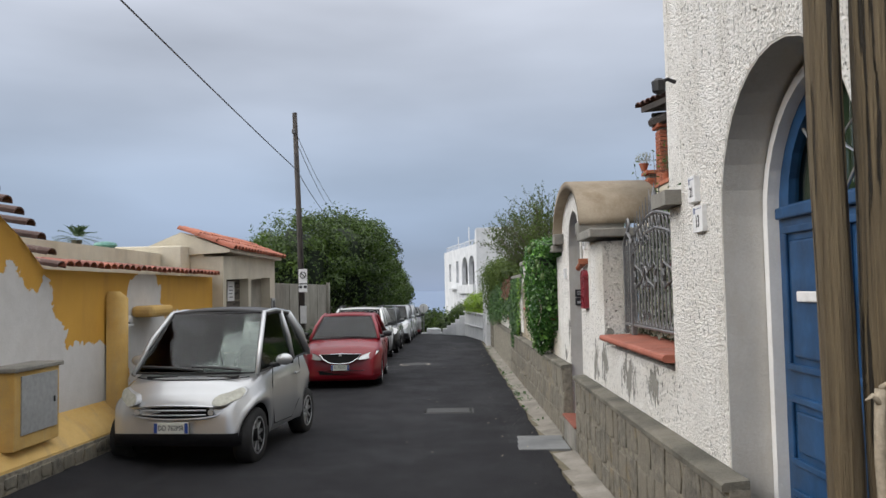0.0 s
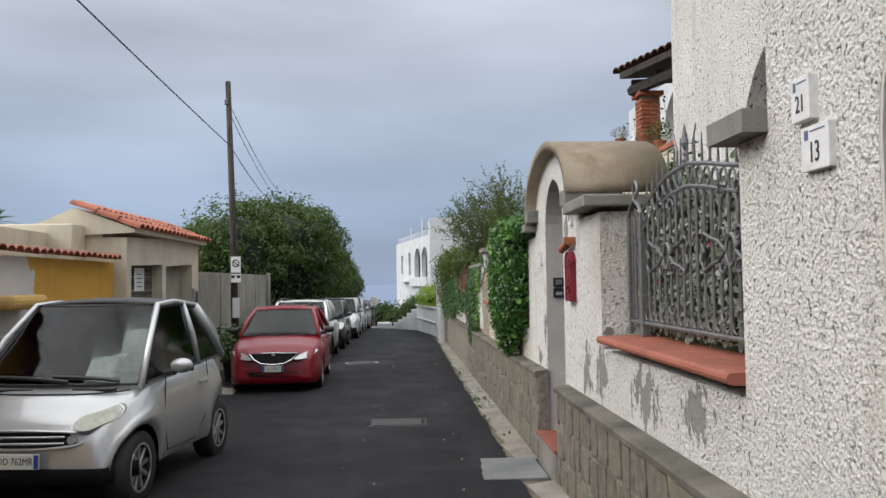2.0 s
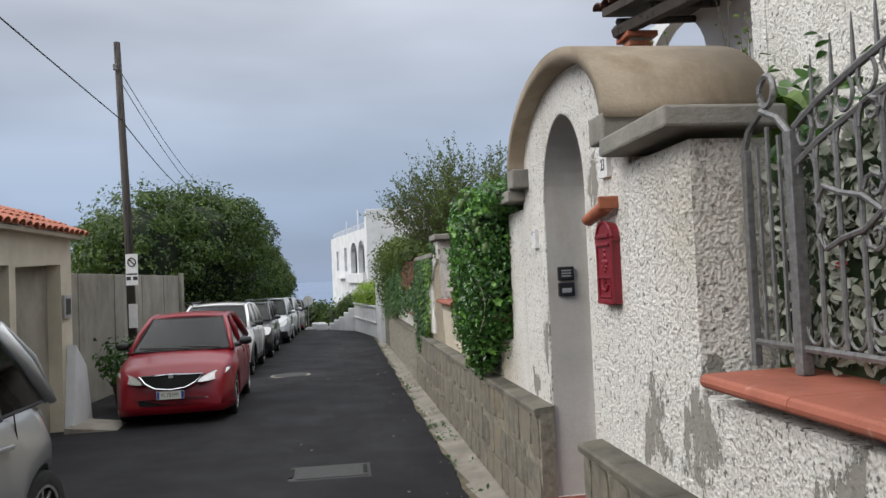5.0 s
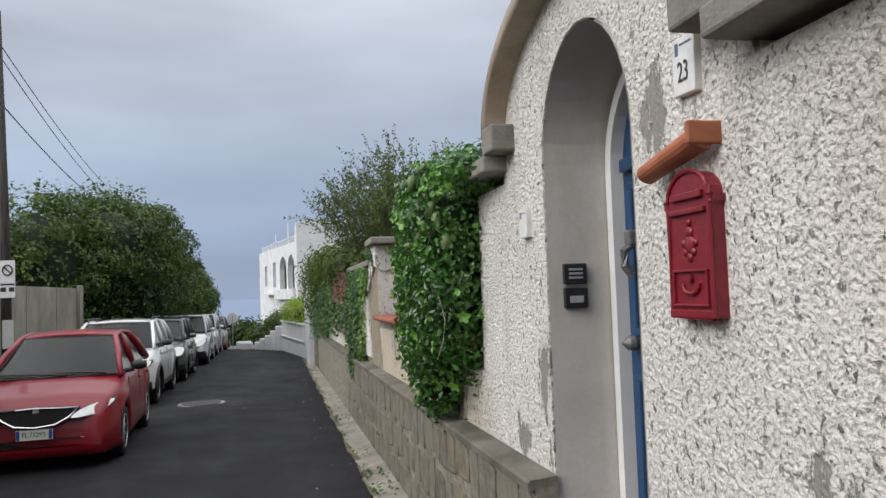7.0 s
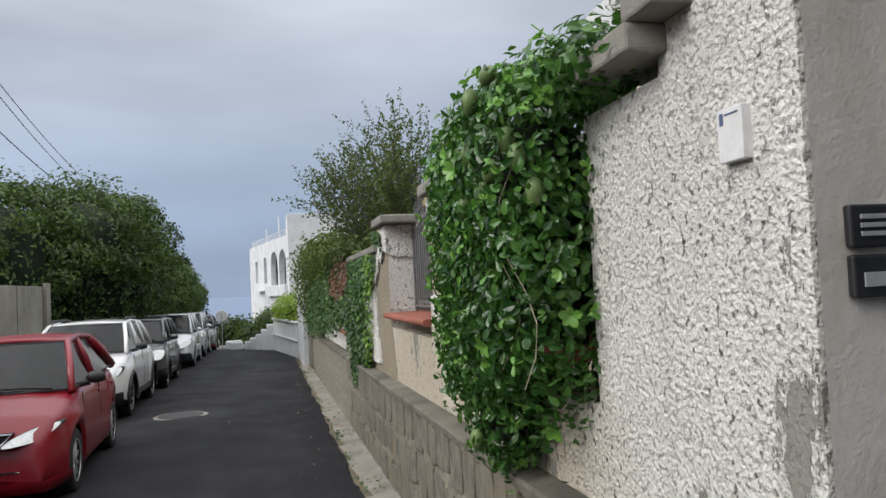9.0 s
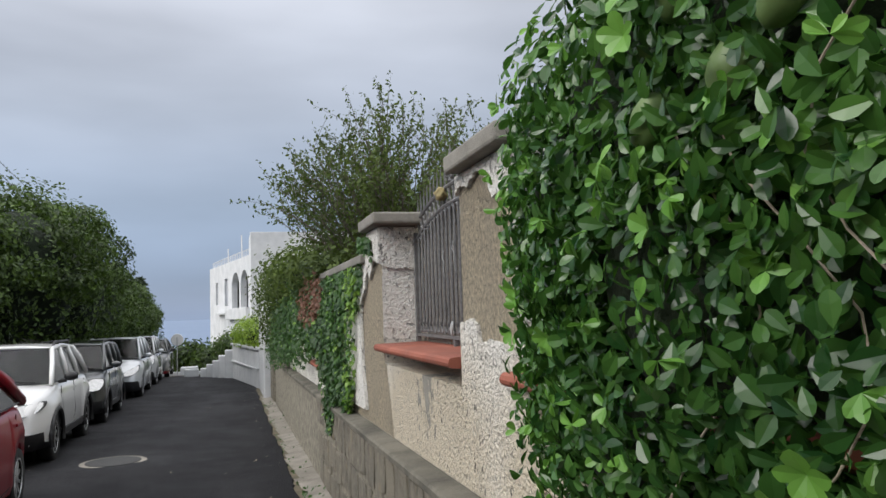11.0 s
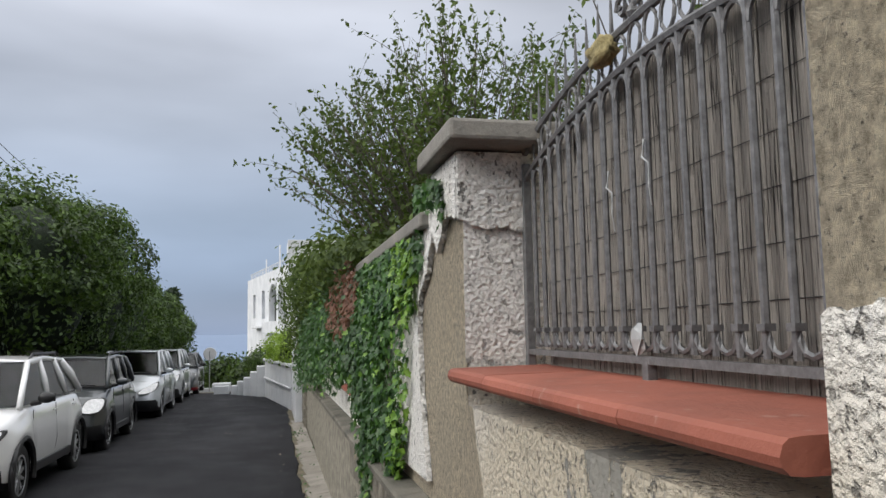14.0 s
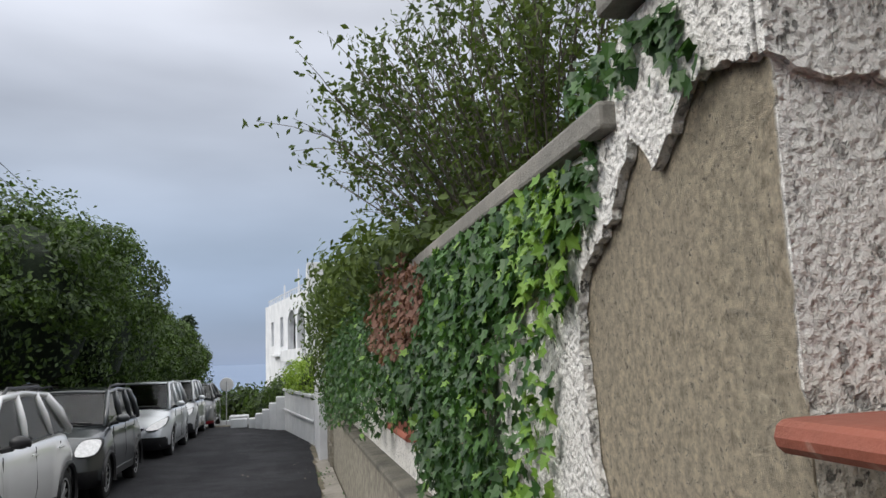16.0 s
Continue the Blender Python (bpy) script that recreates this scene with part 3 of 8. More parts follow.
# ---- ground ----
def build_ground():
    bm = B()
    xs = [-400, -60, -12, -6, -3.4, -3.1, -2.4, -1, 0, 1, 1.62, 2.2, 4, 12, 60, 400]
    ys = [-300, -60, -12, -5, -2, 0, 2, 4, 6, 8, 10, 12, 14, 16, 18, 20, 22, 24, 26, 28, 30, 32, 34, 36, 38, 39, 40, 41, 42, 43, 44, 50, 60, 80, 120, 200, 330, 600, 1500, 4900]
    grid = []
    for y in ys:
        row = []
        for x in xs:
            z = ground_z(min(y, 200)) - (0.0 if y < 200 else 10)
            if x < -2.4 and y < 9.5:
                z += 0.13 * min(1, (-2.4 - x) / 0.7)
            row.append(bm.verts.new((x, y, z)))
        grid.append(row)
    for a, b in zip(grid, grid[1:]):
        for i in range(len(xs) - 1):
            bm.faces.new((a[i], a[i + 1], b[i + 1], b[i]))
    ob = link_mesh("ground", bm, M["soil"])
    tagged(ob, "dry earthy ground falling to the sea", "ground", kind="structure")
    bm = B()
    g = random.Random(3)
    yy = [-12 + 0.12 * i for i in range(int(52 / 0.12))]
    prev = None
    for y in yy:
        e = 1.62 + 0.05 * noise.noise(Vector((y * 1.1, 0, 0))) + 0.03 * noise.noise(Vector((y * 7, 3, 0))) + 0.012 * noise.noise(Vector((y * 25, 3, 0)))
        lx = -3.08 if y < 9.5 else -3.9
        row = []
        for x in (lx, -2.4, -1.2, 0, 1.2, e - 0.02, e):
            z = ground_z(y) + 0.006 + 0.02 * (1 - abs(x) / 3)
            if x < -1:
                z += 0.07 * min(1, max(0, (12.5 - y) / 3))
            if x < -2.4 and y < 9.5:
                z += 0.13 * min(1, (-2.4 - x) / 0.7)
            if x == e:
                z = ground_z(y) - 0.01
            row.append(bm.verts.new((x, y, z)))
        if prev:
            for i in range(6):
                bm.faces.new((prev[i], prev[i + 1], row[i + 1], row[i]))
        prev = row
    ob = link_mesh("road", bm, M["asphalt"])
    tagged(ob, "dark freshly laid asphalt lane with ragged edge", "road", kind="structure")
    # concrete gutter between the asphalt and the wall
    bm = B()
    y = -6.0
    while y < 27.8:
        ln = g.uniform(0.35, 0.95)
        if not 7.2 < y + ln / 2 < 8.25:
            x1 = 1.90
            z = ground_z(y + ln / 2)
            a = g.uniform(-0.006, 0.01)
            v = [bm.verts.new(p) for p in ((1.5, y, z - 0.02), (x1, y, z + 0.035 + a), (x1, y + ln - 0.008, z + 0.03 + a), (1.5, y + ln - 0.008, z - 0.025))]
            bm.faces.new(v)
        y += ln
    ob = link_mesh("gutter", bm, M["kerb"])
    tagged(ob, "worn pale concrete gutter strip beside the wall", "kerb", kind="structure")
    sl = empty("threshold_slab", None, "worn grey stone slab in front of the arched door", "stone slab")
    for i in range(3):
        bm = B()
        box(bm, 1.28 + 0.02 * i, 1.86, 7.30 + i * 0.28, 7.565 + i * 0.28, ground_z(7.3) - 0.02, ground_z(7.3) + 0.028 - 0.004 * i, 0.008)
        part("slab", bm, M["slab"], sl)
    bm = B()
    bm.faces.new([bm.verts.new(p) for p in ((-4900, 150, -10), (4900, 150, -10), (4900, 4980, -10), (-4900, 4980, -10))])
    tagged(link_mesh("sea", bm, M["sea"]), "grey blue sea under overcast sky", "sea", kind="structure")


build_ground()


def bricks_row(parent, name, mat, cells, x, dx, seed):
    """Flat stones of uneven outline proud of a mortar bed: cells are (y0, y1, z0, z1)."""
    g = random.Random(seed)
    shapes = []
    for k in range(8):
        bm = B()
        n = 8
        pts = []
        for a, b in ((1, 0), (1, 1), (0, 1), (-1, 1), (-1, 0), (-1, -1), (0, -1), (1, -1)):
            e = 0.13 if a and b else 0.05
            pts.append((a * 0.5 - (a or g.choice((-1, 1))) * g.uniform(0, e), b * 0.5 - (b or g.choice((-1, 1))) * g.uniform(0, e)))
        lo = [bm.verts.new((0.6, p[0], p[1])) for p in pts]
        mid = [bm.verts.new((-0.3, p[0], p[1])) for p in pts]
        hi = [bm.verts.new((-0.5 - g.uniform(0, 0.2), p[0] * 0.9, p[1] * 0.9)) for p in pts]
        for a, b in ((lo, mid), (mid, hi)):
            for i in range(n):
                bm.faces.new((a[i], a[(i + 1) % n], b[(i + 1) % n], b[i]))
        bm.faces.new(hi)
        bmesh.ops.recalc_face_normals(bm, faces=bm.faces)
        me = bpy.data.meshes.new(name)
        bm.to_mesh(me)
        bm.free()
        me.materials.append(mat)
        shapes.append(me)
    for y0, y1, z0, z1 in cells:
        ob = new(name, g.choice(shapes))
        ob.location = (x, (y0 + y1) / 2, (z0 + z1) / 2)
        ob.scale = (dx * g.uniform(0.7, 1.2), (y1 - y0) * 0.99, (z1 - z0) * 0.99)
        ob.parent = parent


# ---- the street wall on the right ----
WX = 2.0   # face of the roughcast wall
TH = 0.32  # its thickness


def build_street_wall():
    low = -0.8
    # arched entrance 21, then the pier at the first grille
    hole = arch(1.22, 2.63, -0.05, 2.10, 0.70)
    bm = slab_yz(B(), [(-7, low), (3.56, low), (3.56, 2.24), (3.30, 2.24), (3.30, 4.9), (-7, 4.9)], WX, WX + 0.5, [hole])
    w = link_mesh("wall_entrance", bm, M["stucco"])
    tagged(w, "white roughcast entrance wall with peeling paint", "wall", kind="structure")
    # reveal lining
    bm = B()
    ins = arch(1.235, 2.615, -0.05, 2.10, 0.69)
    outp = arch(1.22, 2.63, -0.05, 2.10, 0.70)
    for i in range(len(ins) - 1):
        a, b = ins[i], ins[i + 1]
        bm.faces.new([bm.verts.new(p) for p in ((WX + 0.003, *a), (WX + 0.003, *b), (WX + 0.34, *b), (WX + 0.34, *a))])
    for i in range(len(ins) - 1):
        bm.faces.new([bm.verts.new(p) for p in ((WX + 0.003, *ins[i]), (WX + 0.003, *ins[i + 1]), (WX + 0.003, *outp[i + 1]), (WX + 0.003, *outp[i]))])
    tagged(link_mesh("reveal_lining", bm, M["reveal"], w, True), "smooth grey reveal")
    bm = slab_yz(B(), [(3.30, 2.245), (3.64, 2.245), (3.64, 2.335), (3.30, 2.335)], WX - 0.10, WX + 0.42)
    tagged(link_mesh("coping_stone", bm, M["concrete"]), "weathered concrete cap stone on the pier", "coping", kind="structure")
    # low wall under grille one, pier with mailbox, arch of door 23 and wall to the vine
    cx, r = 7.56, 1.02
    curve = [(cx + 1.02 * math.cos(math.pi * i / 20), 2.38 + 0.50 * math.sin(math.pi * i / 20)) for i in range(21)]
    out = [(3.56, low), (9.15, low), (9.15, 1.15), (9.15, 2.16), (8.62, 2.16)] + curve + [(6.5, 2.18), (5.87, 2.18), (5.87, 1.20), (3.56, 1.20)]
    bm = slab_yz(B(), out, WX, WX + TH, [arch(7.17, 8.04, 0.22, 2.16, 0.49)])
    w2 = link_mesh("wall_gate", bm, M["stucco"])
    tagged(w2, "peeling white roughcast wall around a small arched door", "wall", kind="structure")
    bm = B()
    ins, outp = arch(7.185, 8.025, 0.22, 2.16, 0.48), arch(7.17, 8.04, 0.22, 2.16, 0.49)
    for i in range(len(ins) - 1):
        a, b = ins[i], ins[i + 1]
        bm.faces.new([bm.verts.new(p) for p in ((WX + 0.003, *a), (WX + 0.003, *b), (WX + 0.42, *b), (WX + 0.42, *a))])
    tagged(link_mesh("reveal_lining", bm, M["reveal"], w2, True), "smooth grey reveal")
    # vaulted canopy of the gate
    bm = B()
    prev = None
    n = 24
    for i in range(n + 1):
        t = math.pi * i / n
        yi, zi = cx + 1.0 * math.cos(t), 2.40 + 0.49 * math.sin(t)
        yo, zo = cx + 1.08 * math.cos(t), 2.40 + 0.57 * math.sin(t)
        row = [bm.verts.new(p) for p in ((WX - 0.11, yi, zi), (WX - 0.11, yo, zo), (WX + 0.74, yo, zo), (WX + 0.74, yi, zi))]
        if prev:
            for k in range(4):
                bm.faces.new((prev[k], prev[(k + 1) % 4], row[(k + 1) % 4], row[k]))
        else:
            bm.faces.new(row)
        prev = row
    bm.faces.new(prev[::-1])
    bmesh.ops.recalc_face_normals(bm, faces=bm.faces)
    tagged(link_mesh("gate_canopy", bm, M["canopy"], None, True), "brown stained barrel vaulted concrete canopy over the gate", "canopy", kind="structure")
    for y0, y1, z in ((8.42, 8.60, 2.435), (6.50, 6.70, 2.425)):
        bm = B()
        box(bm, WX - 0.12, WX + 0.36, y0, y1, z - 0.135, z, 0.012)
        tagged(link_mesh("coping_stone", bm, M["concrete"]), "stepped concrete corner block of the canopy", "coping", kind="structure")
    for y0, y1, z in ((8.56, 8.93, 2.30), (5.80, 6.53, 2.30)):
        bm = B()
        box(bm, WX - 0.13, WX + 0.37, y0, y1, z - 0.085, z, 0.012)
        tagged(link_mesh("coping_stone", bm, M["concrete"]), "weathered grey concrete coping slab", "coping", kind="structure")
    # wall with openings two and three, cracked pier, then the falling low wall
    out = [(9.15, low), (22.9, low), (22.9, 1.9), (14.50, 1.96), (14.50, 2.04), (14.26, 2.19), (13.80, 2.19), (13.80, 1.22), (11.86, 1.22), (11.86, 2.20), (11.10, 2.20), (11.10, 1.15), (9.15, 1.15)]
    holes = [arch(15.75, 16.7, 0.95, 1.25, 0.3), arch(17.6, 18.6, 0.93, 1.2, 0.3)]
    bm = slab_yz(B(), out, WX, WX + TH, holes)
    tagged(link_mesh("wall_garden", bm, M["stucco"]), "crumbling roughcast garden wall with bare patches", "wall", kind="structure")
    for y0, y1, z in ((11.10, 11.81, 2.285), (13.62, 14.27, 2.275)):
        bm = B()
        box(bm, WX - 0.09, WX + 0.42, y0, y1, z - 0.08, z, 0.014)
        tagged(link_mesh("coping_stone", bm, M["concrete"]), "weathered grey concrete coping slab on a pier", "coping", kind="structure")
    bm = B()
    box(bm, WX - 0.07, WX + 0.38, 14.33, 22.9, 1.965, 2.035, 0.012)
    tagged(link_mesh("coping_stone", bm, M["concrete"]), "grey concrete coping along the low wall", "coping", kind="structure")
    # the deeper part of pier three, behind the end of the railing
    bm = B()
    box(bm, WX + TH, 2.62, 13.805, 14.40, -0.6, 2.17)
    tagged(link_mesh("pier_core", bm, M["stucco"]), "white roughcast inner part of the pier", "wall", kind="structure")
    # back wall to close the yard behind
    bm = B()
    box(bm, 2.36, 2.52, 9.0, 9.36, -0.8, 2.2)
    tagged(link_mesh("wall_return", bm, M["stucco"]), "white wall return behind the vine", "wall", kind="structure")


build_street_wall()


def build_sill(name, y0, y1, z, x0=1.90, x1=2.45, drop=0.0, n=None):
    e = empty(name, Matrix.Translation((x0, (y0 + y1) / 2, z)), "rounded terracotta sill tiles under the railing", "sill")
    n = n or max(1, round((y1 - y0) / 0.50))
    g = random.Random(int(y0 * 10))
    for i in range(n):
        a, b = (y0 - (y0 + y1) / 2) + (y1 - y0) * i / n, (y0 - (y0 + y1) / 2) + (y1 - y0) * (i + 1) / n
        bm = B()
        r = 0.026
        prof = [(x1 - x0, 0.006), (0.03, 0.0)] + [(0.02 - r * math.sin(t) , -r + r * math.cos(t)) for t in (0.4, 0.9, 1.57, 2.1, 2.7)] + [(0.03, -2 * r), (0.11, -2 * r), (x1 - x0, -2 * r)]
        w = (b - a) * 0.5 - 0.0015
        dz = g.uniform(-0.0012, 0.0012)
        L0 = [bm.verts.new((p[0], (a + b) / 2 - w, p[1] + dz)) for p in prof]
        L1 = [bm.verts.new((p[0], (a + b) / 2 + w, p[1] + dz)) for p in prof]
        for k in range(len(prof)):
            k2 = (k + 1) % len(prof)
            bm.faces.new((L0[k], L1[k], L1[k2], L0[k2]))
        bm.faces.new(L0[::-1])
        bm.faces.new(L1)
        bmesh.ops.recalc_face_normals(bm, faces=bm.faces)
        part("tile", bm, M["sill"], e)
    tagged(e, kind="")
    return e


build_sill("sill", 3.56, 5.72, 1.305, 1.925)
build_sill("sill", 9.26, 11.17, 1.345, 1.925)
build_sill("sill", 11.862, 13.77, 1.362, 1.925)
build_sill("sill", 15.72, 16.73, 1.02, 1.93)
build_sill("sill", 17.57, 18.63, 0.99, 1.93)


def build_dado(y0, y1, top0, top1, seed, cap=True, stones=True):
    """A facing of upright slate slabs with a concrete top, in front of the wall's foot."""
    x = 1.885
    foot = lambda y: ground_z(y) - 0.05
    bm = slab_yz(B(), [(y0, foot(y0)), (y1, foot(y1)), (y1, top1 - 0.035), (y0, top0 - 0.035)], x + 0.012, WX - 0.002)
    d = link_mesh("stone_dado", bm, M["mortar"])
    tagged(d, "dark slate slab facing along the foot of the wall", "stone facing", kind="structure")
    bm = B()
    n = max(2, int((y1 - y0) / 0.5))
    for i in range(n):
        a, b = y0 + (y1 - y0) * i / n, y0 + (y1 - y0) * (i + 1) / n
        za, zb = top0 + (top1 - top0) * i / n, top0 + (top1 - top0) * (i + 1) / n
        vs = []
        for yy, zz in ((a + 0.002, za), (b - 0.002, zb)):
            vs.append([bm.verts.new(p) for p in ((x - 0.022, yy, zz - 0.045), (x - 0.024, yy, zz - 0.012), (x - 0.01, yy, zz), (WX - 0.002, yy, zz + 0.012), (WX - 0.002, yy, zz - 0.045))])
        for k in range(5):
            bm.faces.new((vs[0][k], vs[0][(k + 1) % 5], vs[1][(k + 1) % 5], vs[1][k]))
        bm.faces.new(vs[0])
        bm.faces.new(vs[1][::-1])
    bmesh.ops.recalc_face_normals(bm, faces=bm.faces)
    tagged(link_mesh("dado_coping", bm, M["dado_top"]), "rounded concrete coping of the stone facing", "coping", kind="structure")
    return d


DADOS = [(build_dado(2.36, 7.07, 0.80, 0.78, 1), 2.36, 7.07, 0.80, 0.78),
         (build_dado(8.00, 22.9, 0.80, 0.62, 2), 8.00, 22.9, 0.80, 0.62),
         (build_dado(-6.0, 1.15, 0.86, 0.82, 3), -6.0, 1.15, 0.86, 0.82)]


# ---- left side ----
def tile_row(parent, y0, y1, x_eave, z_eave, dx, dz, rows=1, mat="tile", pitch=0.19, drop=0.0, name="tile"):
    """Curved roof tiles: the slope rises from the eave by (dx, dz) over all the rows."""
    me = bpy.data.meshes.new(name)
    bm = B()
    n = 6
    r = pitch * 0.52
    L = math.hypot(dx, dz) / rows * 1.16
    prev = None
    for i in range(n + 1):
        t = math.pi * i / n
        row = [bm.verts.new((0, r * math.cos(t), r * 0.75 * math.sin(t))), bm.verts.new((L, r * 0.88 * math.cos(t), r * 0.66 * math.sin(t))),
               bm.verts.new((L, r * 0.74 * math.cos(t), r * 0.54 * math.sin(t))), bm.verts.new((0, r * 0.85 * math.cos(t), r * 0.62 * math.sin(t)))]
        if prev:
            for k in range(4):
                bm.faces.new((prev[k], prev[(k + 1) % 4], row[(k + 1) % 4], row[k]))
        else:
            bm.faces.new(row)
        prev = row
    bm.faces.new(prev[::-1])
    bmesh.ops.recalc_face_normals(bm, faces=bm.faces)
    bm.to_mesh(me)
    bm.free()
    me.materials.append(M[mat])
    g = random.Random(int(y0 * 7))
    cnt = int((y1 - y0) / pitch)
    ang = math.atan2(dz, abs(dx))
    for j in range(rows):
        for i in range(cnt):
            f = (i + 0.5) / cnt
            ob = new(name, me)
            y = y0 + (y1 - y0) * f
            ob.matrix_world = Matrix.Translation((x_eave + dx * j / rows, y, z_eave + dz * j / rows + drop * f + g.uniform(-0.006, 0.006) + 0.012 * j)) @ Euler((0, 0, math.pi if dx < 0 else 0)).to_matrix().to_4x4() @ Euler((g.uniform(-0.03, 0.03), -ang, g.uniform(-0.03, 0.03))).to_matrix().to_4x4()
            ob.parent = parent


def build_left():
    # yellow wall
    top = [(12.0, 2.02), (5.9, 2.02), (5.5, 2.30), (5.0, 2.57), (4.3, 2.90), (3.9, 3.02), (-7, 3.05)]
    bm = slab_yz(B(), [(-7, -0.5), (11.0, -0.5)] + [(11.0, 2.02)] + top[1:], -3.62, -3.36)
    w = link_mesh("wall_yellow", bm, M["yellow"])
    tagged(w, "ochre yellow wall with peeling paint over white", "wall", kind="structure")
    # wavy buttress and ledge
    bm = B()
    prev = None
    for i in range(9):
        t = math.pi * i / 8
        row = [bm.verts.new((-3.36 + 0.20 * math.sin(t) + 0.02, 7.28 + 0.11 * math.cos(t), z)) for z in (0.35, 1.72)]
        row.append(bm.verts.new((-3.34 + 0.1 * math.sin(t), 7.28 + 0.08 * math.cos(t), 1.80)))
        if prev:
            bm.faces.new((prev[0], row[0], row[1], prev[1]))
            bm.faces.new((prev[1], row[1], row[2], prev[2]))
        prev = row
    bmesh.ops.recalc_face_normals(bm, faces=bm.faces)
    tagged(link_mesh("buttress", bm, M["yellow_floor"], None, True), "rounded yellow plaster buttress on the wall", "buttress", kind="structure")
    bm = B()
    box(bm, -3.36, -3.08, 7.85, 8.55, 1.48, 1.62, 0.05)
    tagged(link_mesh("ledge", bm, M["yellow_floor"]), "small yellow plaster ledge with worn paint", "ledge", kind="structure")
    # platform and its stone kerb
    bm = B()
    prof = [(-3.36, 0.62), (-3.14, 0.40), (-3.09, 0.34)]
    prev = None
    for y in (-7, 2, 4, 5, 6, 7, 8, 9, 9.8, 10.8):
        k = 1.0 if y < 8 else max(0.0, 1 - (y - 8) / 2.8)
        row = [bm.verts.new((x, y, ground_z(y) + (z - ground_z(5)) * (0.45 + 0.55 * k))) for x, z in prof] + [bm.verts.new((-3.09, y, ground_z(y) - 0.1))]
        if prev:
            for i in range(3):
                bm.faces.new((prev[i], prev[i + 1], row[i + 1], row[i]))
        prev = row
    tagged(link_mesh("platform", bm, M["yellow_floor"]), "worn yellow plastered ledge at the foot of the wall", "ledge", kind="structure")
    # garage
    g0, g1 = 10.95, 14.45
    bm = slab_yz(B(), [(g0, -0.7), (g1, -0.7), (g1, 2.50), (g0, 2.36)], -3.50, -3.18, [[(12.7 + 1.35, -0.4), (12.7 + 1.35, 2.06), (12.62, 2.0), (12.62, -0.4)], [(12.45, -0.4), (12.45, 2.02), (11.12, 1.98), (11.12, -0.4)]])
    ga = link_mesh("garage_front", bm, M["cream"])
    tagged(ga, "stained cream plaster front of the small garage", "garage", kind="structure")
    bm = slab_yz(B(), [(g0, -0.7), (g1, -0.7), (g1, 2.6), (g0, 2.6)], -6.8, -6.6)
    box(bm, -6.6, -3.5, g0, g0 + 0.2, -0.7, 2.45)
    box(bm, -6.6, -3.5, g1 - 0.2, g1, -0.7, 2.45)
    tagged(link_mesh("garage_walls", bm, M["cream"]), "cream plaster side walls of the garage", "garage", kind="structure")
    # roof slope with gable
    bm = B()
    prof = [(-3.05, 2.42), (-3.05, 2.47), (-3.85, 2.76), (-4.6, 2.45), (-4.6, 2.35)]
    a = [bm.verts.new((x, g0 - 0.06, z)) for x, z in prof]
    b = [bm.verts.new((x, g1 + 0.06, z)) for x, z in prof]
    for i in range(5):
        bm.faces.new((a[i], a[(i + 1) % 5], b[(i + 1) % 5], b[i]))
    bm.faces.new(a)
    bm.faces.new(b[::-1])
    bmesh.ops.recalc_face_normals(bm, faces=bm.faces)
    rf = link_mesh("garage_roof", bm, M["cream"])
    tagged(rf, "tiled roof of the small garage", "roof", kind="structure")
    tile_row(rf, g0 - 0.1, g1 + 0.15, -2.98, 2.47, -0.88, 0.31, 3)
    # garage shutter of planks, notice, plaster infill
    for y0, y1 in ((11.12, 12.45),):
        d = empty("garage_door", None, "dark weathered plank door of the garage", "door")
        for i in range(12):
            bm = B()
            z = ground_z(11.8) + i * 0.2
            box(bm, -3.37, -3.34, y0, y1, z + 0.006, z + 0.195, 0.004)
            part("plank", bm, M["plank"], d)
    bm = B()
    box(bm, -3.32, -3.312, 11.62, 12.02, 1.62, 1.96)
    n = link_mesh("notice", bm, M["sign_white"])
    tagged(n, "faded white notice on the plank door", "sign")
    bm = B()
    for k in range(4):
        box(bm, -3.311, -3.309, 11.70, 11.70 + 0.22 - 0.03 * (k % 2), 1.68 + 0.06 * k, 1.695 + 0.06 * k)
    part("lettering", bm, M["ink"], n)
    bm = B()
    box(bm, -3.42, -3.36, 12.62, 14.05, -0.6, 2.08)
    tagged(link_mesh("garage_infill", bm, M["grey_wall"]), "rough stained plaster infill of the second garage bay", "wall", kind="structure")
    # parapet house behind the yellow wall
    bm = B()
    box(bm, -9.5, -4.05, 3.0, 10.9, -0.7, 2.40)
    tagged(link_mesh("flat_roof_house", bm, M["cream"]), "low pale flat roofed building behind the wall", "building", kind="structure")
    bm = B()
    box(bm, -9.5, -3.72, 10.55, 10.95, 2.0, 2.52, 0.02)
    tagged(link_mesh("parapet", bm, M["cream"]), "pale rendered parapet with water stains", "parapet", kind="structure")
    # grey wall beyond the garage
    bm = B()
    box(bm, -3.95, -3.78, 14.45, 24.5, -0.9, 1.98, 0.01)
    gw = link_mesh("wall_grey", bm, M["grey_wall"])
    tagged(gw, "stained grey rendered wall with upright joints", "wall", kind="structure")
    bm = B()
    for y in (16.5, 18.5, 20.5, 22.5):
        box(bm, -3.777, -3.765, y, y + 0.03, -0.4, 1.98)
    box(bm, -3.775, -3.70, 24.2, 24.5, -0.6, 2.05, 0.01)
    part("joint", bm, M["grey_wall"], gw)
    # far wall under the hedge
    bm = B()
    box(bm, -4.35, -4.15, 24.5, 44, -1.2, 1.2, 0.01)
    tagged(link_mesh("wall_far", bm, M["grey_wall"]), "grey low wall under the dark hedge", "wall", kind="structure")
    wr = empty("wall_tiles", None, "row of clay coping tiles on the yellow wall", "roof tiles")
